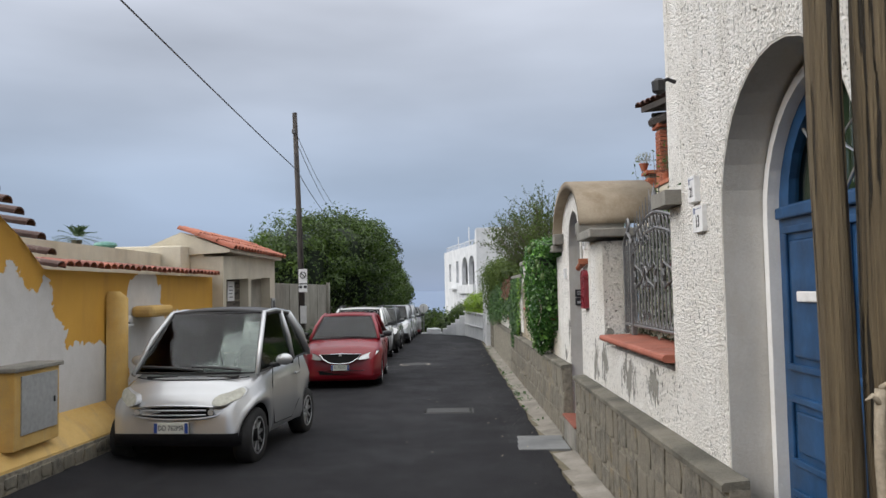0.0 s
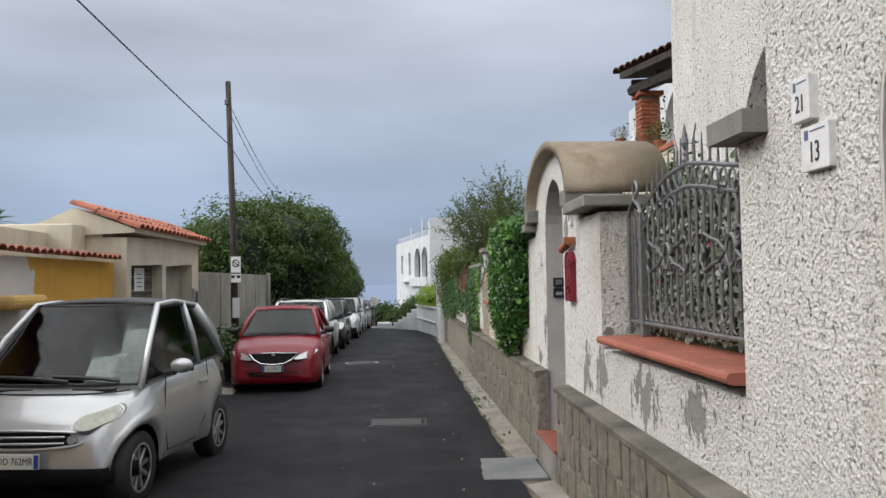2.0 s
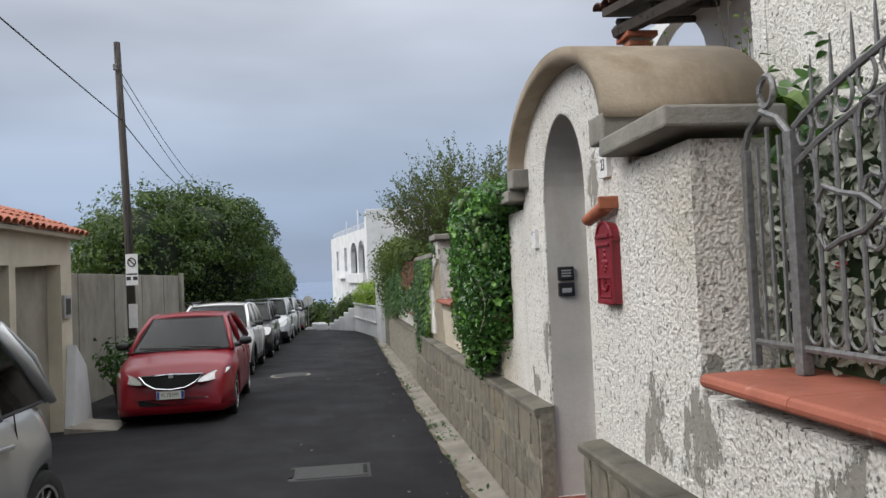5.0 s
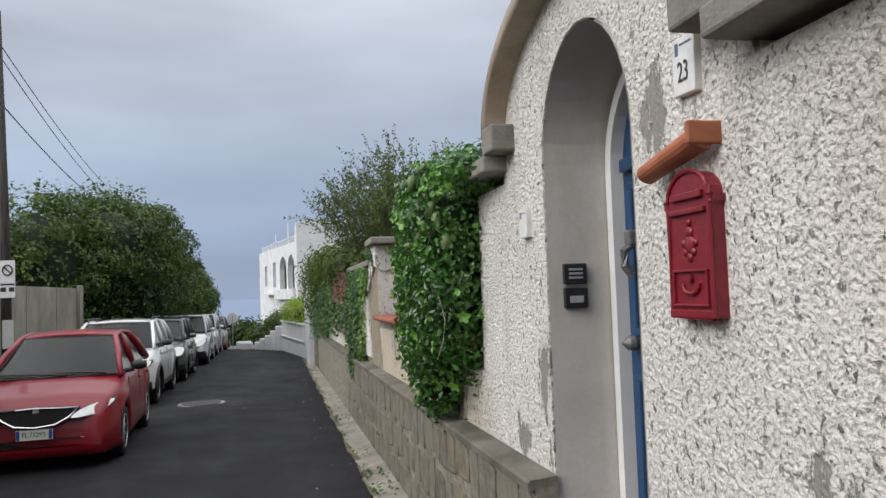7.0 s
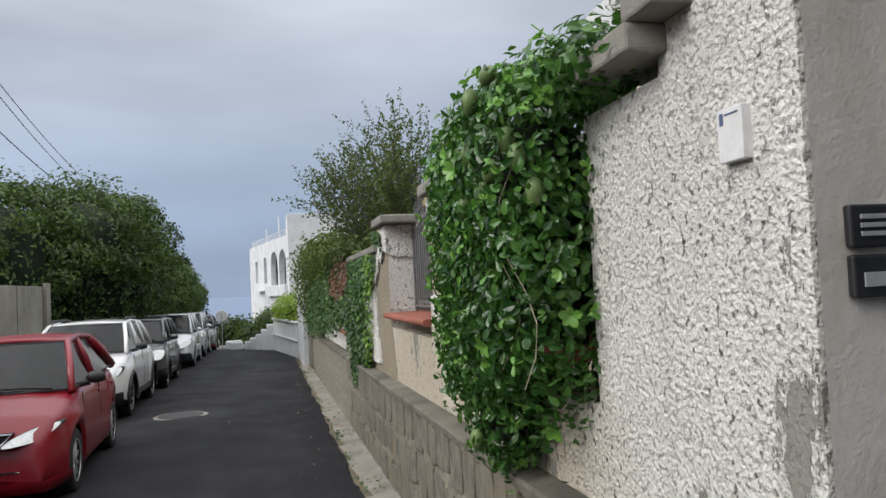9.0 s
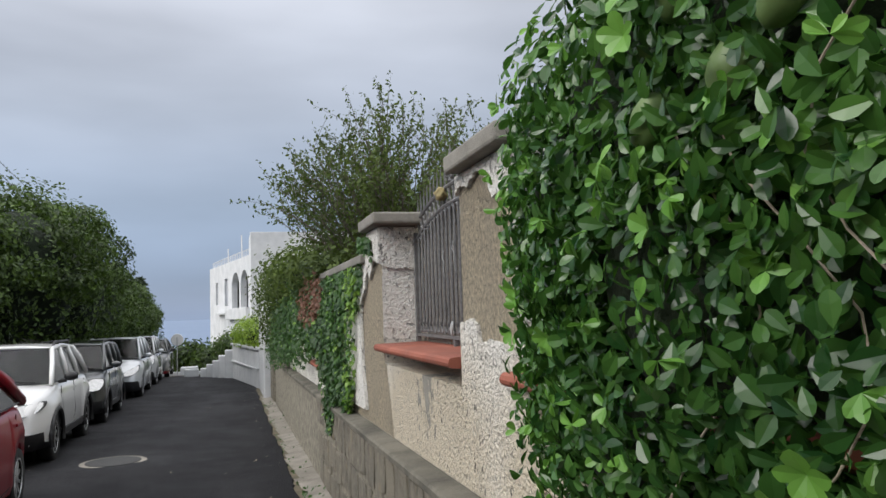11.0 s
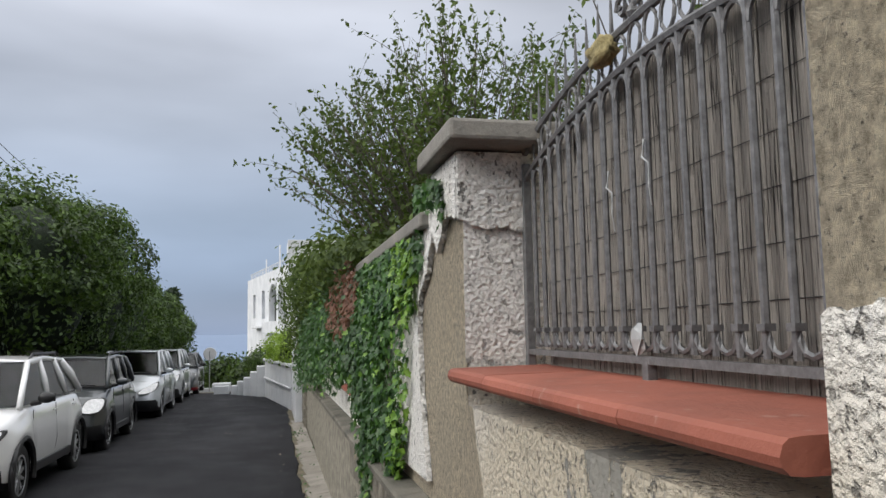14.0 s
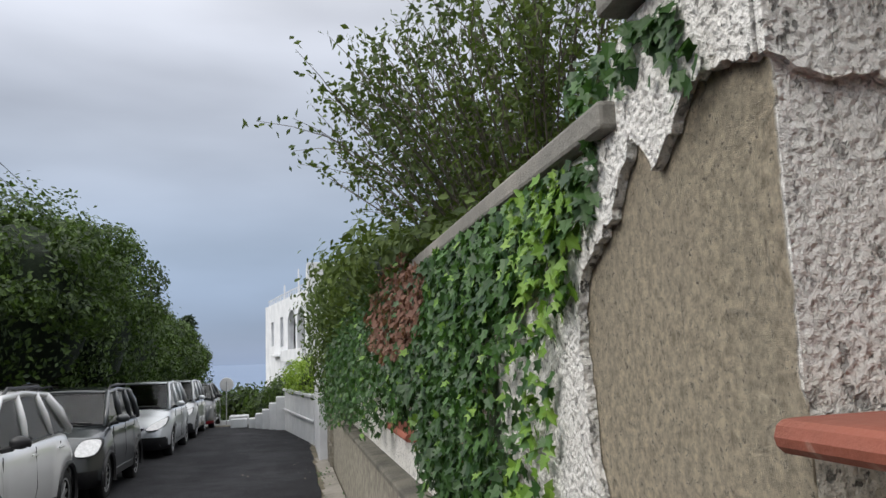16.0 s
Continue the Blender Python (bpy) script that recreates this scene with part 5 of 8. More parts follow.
SMART = dict(lift=0.07, bezel="silver", L=2.50, hw=0.755, r=0.285, wheels=(0.38, 2.19), paint="silver", roof="black", pitch=-1.0,
             top=[(0, 0.42), (0.03, 0.60), (0.12, 0.72), (0.30, 0.83), (0.62, 0.93), (0.9, 0.97), (2.1, 1.06), (2.36, 1.0), (2.47, 0.75), (2.50, 0.5)],
             bottom=[(0, 0.34), (0.1, 0.26), (2.4, 0.26), (2.5, 0.36)], bulge=[(0, 0.0), (0.3, 0.03), (0.9, 0.02), (2.5, 0)],
             shoulder=0.13, corner=0.5, flare=0.03, cabin=((0.50, 0.92), (1.10, 1.55), (2.02, 1.54), (2.42, 1.02)), wb=0.69, wt=0.55, posts=[(0.64, 0.62)],
             arch=0.03, pillar=0.026, rear_pillar=0.05, seams=[[(0.86, 0.93), (0.80, 0.6), (0.86, 0.33), (1.5, 0.31), (1.78, 0.5), (1.86, 0.75), (1.83, 1.0)]],
             handle_z=0.80, handles=(1.58,), sill_z=0.365, spokes=9, mirror=0.42, mirror_paint="silver", seat=1.45,
             lamp=[(0.40, 0.685), (0.42, 0.645), (0.50, 0.635), (0.57, 0.665), (0.635, 0.695), (0.665, 0.755), (0.625, 0.795), (0.565, 0.775), (0.515, 0.755), (0.44, 0.735)], lamp_y=0.105, lamp_slope=0.85, lamp_sweep=0.65, lens="lens", soft_lamp=True,
             grille=dict(y=-0.012, pts=[(-0.48, 0.575), (-0.42, 0.615), (0, 0.635), (0.42, 0.615), (0.48, 0.575), (0.38, 0.525), (0, 0.505), (-0.38, 0.525)], slope=0.25, bars=(0.545, 0.59), bar_w=0.33, trim="alloy", soft=True, fogs=((-0.385, 0.57), (0.385, 0.57))),
             plate=(0.0, 0.425, -0.06), text="DD 762MR")
HATCH = dict(bumper="red", L=3.84, hw=0.815, r=0.305, wheels=(0.76, 3.15), paint="red", pitch=-1.0,
             top=[(0, 0.38), (0.02, 0.55), (0.08, 0.68), (0.30, 0.82), (0.85, 0.93), (1.1, 0.98), (3.4, 1.03), (3.66, 0.98), (3.78, 0.75), (3.84, 0.5)],
             bottom=[(0, 0.26), (0.2, 0.20), (3.6, 0.22), (3.84, 0.34)], bulge=[(0, 0), (0.4, 0.035), (1.0, 0.03), (3.84, 0)],
             shoulder=0.11, corner=0.75, flare=0.02, cabin=((0.98, 0.97), (1.72, 1.43), (3.0, 1.44), (3.68, 1.04)), wb=0.73, wt=0.56, posts=[(0.44, 0.32)],
             arch=0.04, seams=[[(1.2, 0.92), (1.16, 0.5), (1.25, 0.25), (2.1, 0.25), (2.18, 0.6), (2.18, 0.95)], [(2.2, 0.27), (2.75, 0.3), (2.95, 0.6), (3.05, 0.95)]],
             handle_z=0.84, handles=(1.95, 2.9), sill_z=0.28, spokes=10,
             lamp=[(0.36, 0.60), (0.52, 0.60), (0.66, 0.64), (0.76, 0.74), (0.62, 0.73), (0.44, 0.67)], lamp_y=0.10, lamp_slope=0.9, lamp_sweep=0.75, soft_lamp=True, intake=(0.30, 0.375, 0.62, -0.035),
             grille=dict(y=-0.012, pts=[(-0.42, 0.70), (-0.33, 0.60), (-0.20, 0.53), (0, 0.51), (0.20, 0.53), (0.33, 0.60), (0.42, 0.70), (0.2, 0.705), (0, 0.715), (-0.2, 0.705)], slope=0.35, badge=0.675),
             plate=(0.0, 0.44, -0.07), text="FL 732MY", mirror_paint="black")
SUV = dict(HATCH, bumper="black", cladding=True, intake=None, L=4.07, wheels=(0.80, 3.39), r=0.33, hw=0.87, paint="car_white", pitch=-1.0,
           top=[(0, 0.45), (0.02, 0.65), (0.08, 0.80), (0.30, 0.92), (0.9, 1.02), (1.15, 1.06), (3.6, 1.1), (3.9, 1.02), (4.02, 0.8), (4.07, 0.5)],
           bottom=[(0, 0.32), (0.2, 0.27), (3.8, 0.27), (4.07, 0.4)], cabin=((1.02, 1.06), (1.75, 1.54), (3.35, 1.55), (3.9, 1.1)), wb=0.76, wt=0.62,
           posts=[(0.40, 0.30), (0.72, 0.72)], seams=[[(1.25, 1.0), (1.2, 0.6), (1.3, 0.33), (2.15, 0.33), (2.25, 0.6), (2.25, 1.02)], [(2.27, 0.33), (2.9, 0.36), (3.1, 0.7), (3.2, 1.0)]],
           handle_z=0.93, handles=(2.0, 3.0), sill_z=0.46, mirror_paint="black",
           lamp=[(0.44, 0.70), (0.60, 0.69), (0.76, 0.74), (0.80, 0.85), (0.64, 0.84), (0.46, 0.80)], grille=dict(y=-0.01, pts=[(-0.38, 0.80), (-0.36, 0.70), (0, 0.68), (0.36, 0.70), (0.38, 0.80), (0, 0.82)], slope=0.3), plate=(0.0, 0.52, -0.03), text="", rails=True, flare=0.03)
PANDA = dict(SUV, L=3.54, wheels=(0.62, 2.92), r=0.30, hw=0.79, paint="charcoal",
             top=[(0, 0.42), (0.02, 0.66), (0.08, 0.80), (0.25, 0.90), (0.75, 1.0), (0.95, 1.04), (3.2, 1.06), (3.42, 1.0), (3.5, 0.8), (3.54, 0.5)],
             bottom=[(0, 0.30), (0.2, 0.25), (3.3, 0.25), (3.54, 0.36)], cabin=((0.82, 1.04), (1.36, 1.50), (3.05, 1.52), (3.44, 1.06)), wb=0.70, wt=0.60, mirror_paint="charcoal",
             seams=[[(1.05, 1.0), (1.0, 0.6), (1.1, 0.3), (1.85, 0.3), (1.95, 0.6), (1.95, 1.02)], [(1.97, 0.3), (2.45, 0.33), (2.65, 0.7), (2.75, 1.0)]], handle_z=0.92, handles=(1.7, 2.5),
             lamp=[(0.50, 0.68), (0.72, 0.68), (0.76, 0.86), (0.54, 0.86)], corner=0.45)
MPV = dict(SUV, cladding=False, intake=(0.33, 0.42, 0.5, -0.03), L=4.0, wheels=(0.78, 3.28), r=0.31, hw=0.85, paint="lightsilver",
           top=[(0, 0.42), (0.02, 0.60), (0.10, 0.74), (0.35, 0.88), (0.75, 1.0), (0.95, 1.04), (3.6, 1.06), (3.85, 1.0), (3.95, 0.8), (4.0, 0.5)],
           bottom=[(0, 0.28), (0.2, 0.22), (3.8, 0.24), (4.0, 0.36)], cabin=((0.82, 1.03), (1.55, 1.56), (3.4, 1.56), (3.86, 1.06)), wb=0.75, wt=0.62, mirror_paint="lightsilver", rails=False,
           lamp=[(0.42, 0.62), (0.62, 0.62), (0.76, 0.72), (0.78, 0.86), (0.64, 0.80), (0.46, 0.70)], grille=dict(y=-0.01, pts=[(-0.36, 0.66), (-0.3, 0.60), (0, 0.59), (0.3, 0.60), (0.36, 0.66), (0, 0.69)], slope=0.3))


def place_car(name, label, x, y, yaw, spec):
    c = build_car(name, label, (x, y, ground_z(y + 1) + 0.012 + spec.get("lift", 0)), yaw, spec)
    front_items(c, spec, name)
    if spec.get("rails"):
        for sd in (1, -1):
            bm = B()
            wt, Bq, C = spec["wt"], spec["cabin"][1], spec["cabin"][2]
            tube(bm, [(sd * (wt - 0.02), Bq[0] + 0.1, Bq[1] + 0.01), (sd * (wt - 0.01), Bq[0] + 0.25, Bq[1] + 0.10), (sd * (wt - 0.01), C[0] - 0.3, C[1] + 0.10), (sd * (wt - 0.02), C[0] - 0.1, C[1] + 0.01)], 0.02, 6)
            part("roof_rail", bm, M["black"], c)
    return c


def hood_vents(car):
    for sd in (1, -1):
        e = empty("hood_vent", None)
        e.parent = car
        bm = box(B(), sd * 0.33 - 0.17, sd * 0.33 + 0.17, 0.40, 0.50, 0.86, 0.893, 0.008, Matrix.Rotation(0.0, 4, "X"))
        part("vent_base", bm, M["under"], e)
        for k in range(11):
            bm = box(B(), sd * 0.33 - 0.155 + 0.03 * k, sd * 0.33 - 0.143 + 0.03 * k, 0.405, 0.495, 0.890, 0.898)
            part("vent_slat", bm, M["metal_grey"], e)
    # the gap in front of the windscreen panel
    bm = tube(B(), [(x, 0.30 + 0.16 * (abs(x) / 0.66) ** 2.4, interp(SMART["top"], 0.30 + 0.16 * (abs(x) / 0.66) ** 2.4) + 0.034 * (1 - (abs(x) / 0.75) ** 2)) for x in [-0.62 + 0.062 * k for k in range(21)]], 0.006, 5)
    part("bonnet_gap", bm, M["under"], car)


smart = place_car("city_car", "silver two-seat city car with black roof parked facing uphill", -2.25, 6.30, -5.0, SMART)
hood_vents(smart)
red_car = place_car("hatchback", "red five-door hatchback parked behind the wooden pole", -1.75, 13.95, 3.0, HATCH)
white_car = place_car("crossover", "white crossover hatchback with black roof rails", -2.26, 19.5, 1, SUV)
dark_car = place_car("small_car", "dark grey boxy small car with roof rails", -2.18, 24.2, 1, PANDA)
van_car = place_car("minivan", "light silver compact minivan", -2.20, 30.0, 1, MPV)
van2_car = place_car("minivan", "pale silver minivan parked further down", -2.25, 34.6, 1, dict(MPV, paint="silver"))
last_car = place_car("small_car", "dark hatchback at the end of the row", -2.15, 39.0, 1, dict(HATCH, paint="charcoal"))


# ---- vegetation and distance (large) ----
def build_far():
    # white house
    th = math.atan2(57.7 - 46, -0.3 - 1.85)
    m = Matrix(((math.cos(th), -math.sin(th), 0, 1.85), (math.sin(th), math.cos(th), 0, 46), (0, 0, 1, 0), (0, 0, 0, 1)))
    house = empty("white_house", None, "white two storey seaside house with arched loggia", "house")
    # wall in local (x along the face, z up), openings cut
    Lf = 11.9
    swap = Matrix(((0, 1, 0, 0), (-1, 0, 0, 0), (0, 0, 1, 0), (0, 0, 0, 1)))

    def loc(bm):
        bmesh.ops.transform(bm, matrix=m @ swap, verts=bm.verts)
        return bm
    # in slab_yz space y is along the face after the swap, x is inward
    holes = [arch(0.55, 2.35, 1.95, 3.15, 0.75), arch(2.75, 4.75, 1.95, 3.15, 0.75), [(6.0, 2.2), (6.9, 2.2), (6.9, 3.7), (6.0, 3.7)], [(0.6, -0.6), (4.6, -0.6), (4.6, 0.65), (0.6, 0.65)], [(9.0, 2.3), (9.8, 2.3), (9.8, 3.6), (9.0, 3.6)]]
    bm = slab_yz(B(), [(0, -6), (Lf, -6), (Lf, 4.55), (0, 4.55)], 0, 0.3, holes)
    part("wall", loc(bm), M["white"], house)
    bm = B()
    box(bm, 0.3, 9, 0, 0.3, -6, 4.2)
    box(bm, 0.3, 9, Lf - 0.3, Lf, -6, 4.2)
    box(bm, 0.3, 9, 0.3, Lf - 0.3, 4.0, 4.15)
    box(bm, 1.9, 2.0, 0.3, Lf - 0.3, -6, 4.0)
    box(bm, 0.3, 1.9, 0.3, Lf - 0.3, 1.45, 1.7)
    part("inner_wall", loc(bm), M["white"], house)
    for y0, y1, z0, z1 in ((-0.15, 5.3, 1.45, 2.02), (0.3, 5.3, 0.72, 0.98), (5.2, 8.6, 1.72, 1.85)):
        bm = B()
        box(bm, -0.28, -0.003, y0, y1, z0, z1, 0.02)
        part("balcony", loc(bm), M["white"], house)
    for y0, y1, z0, z1 in ((6.0, 6.9, 2.2, 3.7), (0.6, 4.6, -0.6, 0.65), (9.0, 9.8, 2.3, 3.6)):
        e = empty("window", None)
        e.parent = house
        bm = B()
        n = 3 if y1 - y0 > 2 else 2
        for i in range(n + 1):
            y = y0 + (y1 - y0) * i / n
            box(bm, 0.1, 0.16, y - 0.04, y + 0.04, z0, z1)
        box(bm, 0.1, 0.16, y0, y1, z1 - 0.06, z1)
        part("frame", loc(bm), M["white"], e)
        bm = B()
        box(bm, 0.18, 0.2, y0, y1, z0, z1)
        part("pane", loc(bm), M["ink_blue"], e)
    bm = B()
    for i in range(24):
        y = 0.5 + i * 0.48
        tube(bm, [(0.15, y, 4.55), (0.15, y, 4.9)], 0.02, 4)
    tube(bm, [(0.15, 0.3, 4.9), (0.15, Lf - 0.2, 4.9)], 0.025, 4)
    tube(bm, [(0.6, 5.0, 4.0), (0.6, 5.0, 6.0)], 0.04, 5)
    tube(bm, [(0.6, 9.0, 4.0), (0.6, 9.0, 5.6)], 0.04, 5)
    part("roof_railing", loc(bm), M["white"], house)
    bm = B()
    box(bm, 1.80, 9.0, 42.9, 45.98, -3, 5.3, 0.02)
    part("stair_tower", bm, M["white"], house)
    # white garden walls and pillar by the lane
    bm = B()
    box(bm, 1.72, 2.5, 27.95, 31.2, -1.2, 1.82, 0.02)
    tagged(link_mesh("wall_white_pillar", bm, M["white"]), "tall whitewashed end wall by the lane", "wall", kind="structure")
    bm = B()
    turn = Matrix.Translation((1.70, 31.2, 0)) @ Matrix.Rotation(math.atan2(0.72, 5.3), 4, "Z")
    box(bm, 0, 0.3, -0.02, 5.35, -2.2, 0.60, 0, turn)
    box(bm, -0.06, 0.36, -0.02, 5.38, 0.60, 0.67, 0.01, turn)
    box(bm, -0.05, -0.002, 0.0, 5.35, 0.02, 0.08, 0.01, turn)
    tagged(link_mesh("wall_white_low", bm, M["white"]), "low whitewashed garden wall with a flat top", "wall", kind="structure")
    bm = B()
    for i, zt in enumerate((0.42, 0.22, 0.02, -0.12, -0.28)):
        box(bm, 0.72 - 0.22 * i, 1.0 - 0.22 * i, 36.5 + 0.38 * i, 37.0 + 0.38 * i, -2, zt, 0.02)
    box(bm, -0.75, -0.25, 38.6, 39.0, -2, -0.32, 0.02)
    box(bm, -1.2, -0.5, 43.5, 44.5, -2.5, -0.55, 0.02)
    box(bm, -4.0, 1.2, 47.5, 47.8, -3.0, -0.98, 0.02)
    tagged(link_mesh("wall_white_steps", bm, M["white"]), "stepped white parapet walls at the crest", "wall", kind="structure")
    bm = B()
    box(bm, 1.90, 2.35, 26.7, 27.9, -1.0, 1.7, 0.02)
    tagged(link_mesh("stone_pier", bm, M["mortar"]), "dark rough stone pier against the white wall", "pier", kind="structure")
    bm = B()
    box(bm, 1.93, 2.3, 22.9, 26.7, -1.0, 1.55, 0.02)
    tagged(link_mesh("wall_dark_end", bm, M["mortar"]), "dark stone garden wall end", "wall", kind="structure")


build_far()


def hedge_left():
    blobs = [((-5.2, 26.3, 2.4), (1.7, 2.4, 2.15)), ((-4.1, 28.8, 2.65), (2.0, 2.8, 2.2)), ((-3.8, 31.9, 2.6), (1.8, 2.6, 2.2)), ((-3.8, 36.2, 1.8), (1.6, 3.2, 1.85)),
             ((-3.8, 41.0, 1.5), (1.6, 3.6, 1.8)), ((-6.2, 28.6, 2.3), (1.6, 3.2, 1.7)), ((-3.8, 45.6, 0.9), (1.5, 3.0, 1.7))]
    g = random.Random(14)
    lumps = []
    for c, r in blobs:
        for k in range(26):
            a, u = g.uniform(0, 6.28), g.uniform(-0.55, 1.0)
            q = math.sqrt(1 - u * u)
            if c[0] < -6 and math.cos(a) > 0.3:
                continue
            s = g.uniform(0.28, 0.62)
            lumps.append(((c[0] + r[0] * 0.92 * q * math.cos(a), c[1] + r[1] * 0.92 * q * math.sin(a), c[2] + r[2] * 0.92 * u), (s, s * 1.15, s * 0.7)))
    t = empty("hedge_tree", None, "dense dark green hedge trees overhanging the parked cars", "tree")
    # dark blobs within the crowns, their colour imitates the shaded depth
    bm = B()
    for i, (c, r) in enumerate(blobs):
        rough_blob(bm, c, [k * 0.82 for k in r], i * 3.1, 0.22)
    part("shade_core", bm, M["core"], t, "", True)
    P1, N1 = on_blobs(blobs, 90, 5, 0.06)
    P2, N2 = on_blobs(lumps, 210, 15, 0.10)
    P, N = np.concatenate([P1, P2]), np.concatenate([N1, N2])
    leaves("crown", P, N, np.random.default_rng(2).uniform(0.08, 0.16, len(P)), LEAF_SIMPLE, M["leaf_hedge"], t, 3, 0.3, "")
    for x, y in ((-4.6, 26.2), (-4.4, 30), (-4.2, 34.2), (-4.2, 38.8), (-4.2, 43)):
        bm = B()
        tube(bm, [(x, y, ground_z(y) - 0.1), (x + 0.1, y + 0.1, 0.8), (x + 0.05, y, 2.0)], 0.13, 8, r1=0.07)
        part("trunk", bm, M["bark"], t)


hedge_left()


def build_pole():
    bm = B()
    tube(bm, [(-3.35, 18.2, -0.6), (-3.42, 18.24, 3.0), (-3.55, 18.31, 6.45)], 0.090, 12, r1=0.062)
    e = empty("utility_pole", None, "dark weathered wooden utility pole with paper notices", "utility pole")
    part("post", bm, M["pole"], e, "", True)
    return e


pole = build_pole()


# ---- doors ----
def build_door(name, label, y0, y1, z0, zs, rise, x, slot, seed):
    d = empty(name, None, label, "door")
    yc, hw = (y0 + y1) / 2, (y1 - y0) / 2
    o, i_ = arch(y0, y1, z0, zs, rise), arch(y0 + 0.055, y1 - 0.055, z0 - 0.02, zs, rise - 0.05)
    fan_lo = zs + 0.06
    fan = [(yc + (hw - 0.17) * math.cos(math.pi * k / 12), fan_lo + (rise - 0.19) * math.sin(math.pi * k / 12)) for k in range(13)]
    bm = B()
    for a, b, c, e in zip(o, o[1:], i_, i_[1:]):
        for xx in (x - 0.09,):
            bm.faces.new([bm.verts.new(p) for p in ((xx, *a), (xx, *b), (xx, *e), (xx, *c))])
        bm.faces.new([bm.verts.new(p) for p in ((x - 0.09, *c), (x - 0.09, *e), (x + 0.02, *e), (x + 0.02, *c))])
    bmesh.ops.recalc_face_normals(bm, faces=bm.faces)
    part("door_band", bm, M["frame_white"], d, "white plaster band")
    inner = arch(y0 + 0.05, y1 - 0.05, z0, zs, rise - 0.045)
    half = fan[::-1]
    bm = slab_yz(B(), inner, x - 0.03, x + 0.02, [half])
    part("door_leaf", bm, M["door"], d)
    bm = B()
    for k in (3, 6, 9):
        a = math.pi * k / 12
        tube(bm, [(x - 0.01, yc, fan_lo), (x - 0.01, yc + (hw - 0.17) * math.cos(a), fan_lo + (rise - 0.19) * math.sin(a))], 0.022 if slot is None else 0.008, 6)
    part("fan_bar", bm, M["door"] if slot is None else M["alloy"], d)
    if slot is not None:
        bm = B()
        for s in (-1, 1):
            pts = [(x - 0.02, yc + s * (0.12 + 0.10 * math.cos(t * 1.2)), fan_lo + 0.08 + t * 0.055) for t in [0.3 * k for k in range(16)]]
            tube(bm, [p for p in pts if p[2] < fan_lo + rise - 0.25], 0.006, 5)
        part("fan_scroll", bm, M["alloy"], d)
    bm = B()
    vv = [bm.verts.new((x + 0.005, *p)) for p in half]
    bm.faces.new(vv)
    g = part("fan_glass", bm, M["glass"], d)
    g.visible_shadow = False
    # stiles, rails and raised panels of the two leaves
    rows = [(z0 + 0.18, z0 + 0.72), (z0 + 0.84, z0 + 1.18), (z0 + 1.30, zs - 0.05)] if slot is not None else [(z0 + 0.15, z0 + 1.0), (z0 + 1.16, zs - 0.06)]
    for s in (-1, 1):
        a, b = (y0 + 0.12, yc - 0.05) if s < 0 else (yc + 0.05, y1 - 0.12)
        for c, e in rows:
            bm = B()
            for q in ((a, b, c, c + 0.035), (a, b, e - 0.035, e), (a, a + 0.035, c + 0.035, e - 0.035), (b - 0.035, b, c + 0.035, e - 0.035)):
                box(bm, x - 0.048, x - 0.0305, *q, 0.006)
            part("panel_moulding", bm, M["door"], d)
            bm = B()
            box(bm, x - 0.045, x - 0.0302, a + 0.07, b - 0.07, c + 0.07, e - 0.07, 0.012)
            part("panel", bm, M["door"], d)
    bm = B()
    box(bm, x - 0.055, x - 0.031, yc - 0.02, yc + 0.02, z0, zs + 0.02, 0.006)
    part("meeting_stile", bm, M["door"], d)
    bm = B()
    box(bm, x - 0.06, x - 0.031, y0 + 0.07, y1 - 0.07, zs - 0.01, zs + 0.05, 0.01)
    part("transom", bm, M["door"], d)
    if slot is not None:
        bm = B()
        box(bm, x - 0.062, x - 0.049, yc + 0.12, yc + 0.40, slot, slot + 0.05, 0.006)
        part("letter_slot", bm, M["sign_white"], d, "white enamel letter flap")
    else:
        bm = B()
        lathe(bm, [(0.006, -0.11), (0.03, -0.085), (0.034, -0.06), (0.02, -0.03)], 14, Matrix.Translation((x, y1 - 0.14, 1.37)), "x")
        part("door_knob", bm, M["iron"], d, "dark brass knob")
        bm = B()
        box(bm, x - 0.10, x - 0.05, y1 - 0.22, y1 - 0.17, 1.78, 1.85, 0.012)
        tube(bm, [(x - 0.06, y1 - 0.195, 1.80), (x - 0.11, y1 - 0.195, 1.76), (x - 0.11, y1 - 0.195, 1.70), (x - 0.08, y1 - 0.195, 1.66)], 0.02, 7)
        part("door_knocker", bm, M["iron"], d, "dark metal knocker")
    return d


build_door("front_door", "blue panelled double door with glazed fanlight", 1.24, 2.61, 0.02, 2.08, 0.68, 2.30, 1.66, 1)
build_door("garden_door", "blue panelled arched door with knocker, closed", 7.12, 8.02, 0.24, 2.12, 0.47, 2.38, None, 2)
for nm, lb, a, b, z, x0 in (("door_step", "terracotta topped door step", 7.075, 7.995, 0.225, 1.865), ("door_step", "worn stone step of the entrance", 1.18, 2.34, 0.02, 1.90)):
    st = empty(nm, None, lb, "step")
    bm = B()
    box(bm, x0 + 0.02, 2.42, a, b, ground_z(a) - 0.1, z - 0.03)
    part("riser", bm, M["concrete"], st)
    bm = B()
    box(bm, x0, 2.42, a, b, z - 0.028, z, 0.01)
    part("tread", bm, M["sill"] if x0 < 1.88 else M["concrete"], st)


# ---- railings ----
def ring(bm, c, ry, rz, r=0.008, x=2.2, n=16):
    tube(bm, [(x, c[0] + ry * math.cos(2 * math.pi * k / n), c[1] + rz * math.sin(2 * math.pi * k / n)) for k in range(n + 1)], r, 5, False)


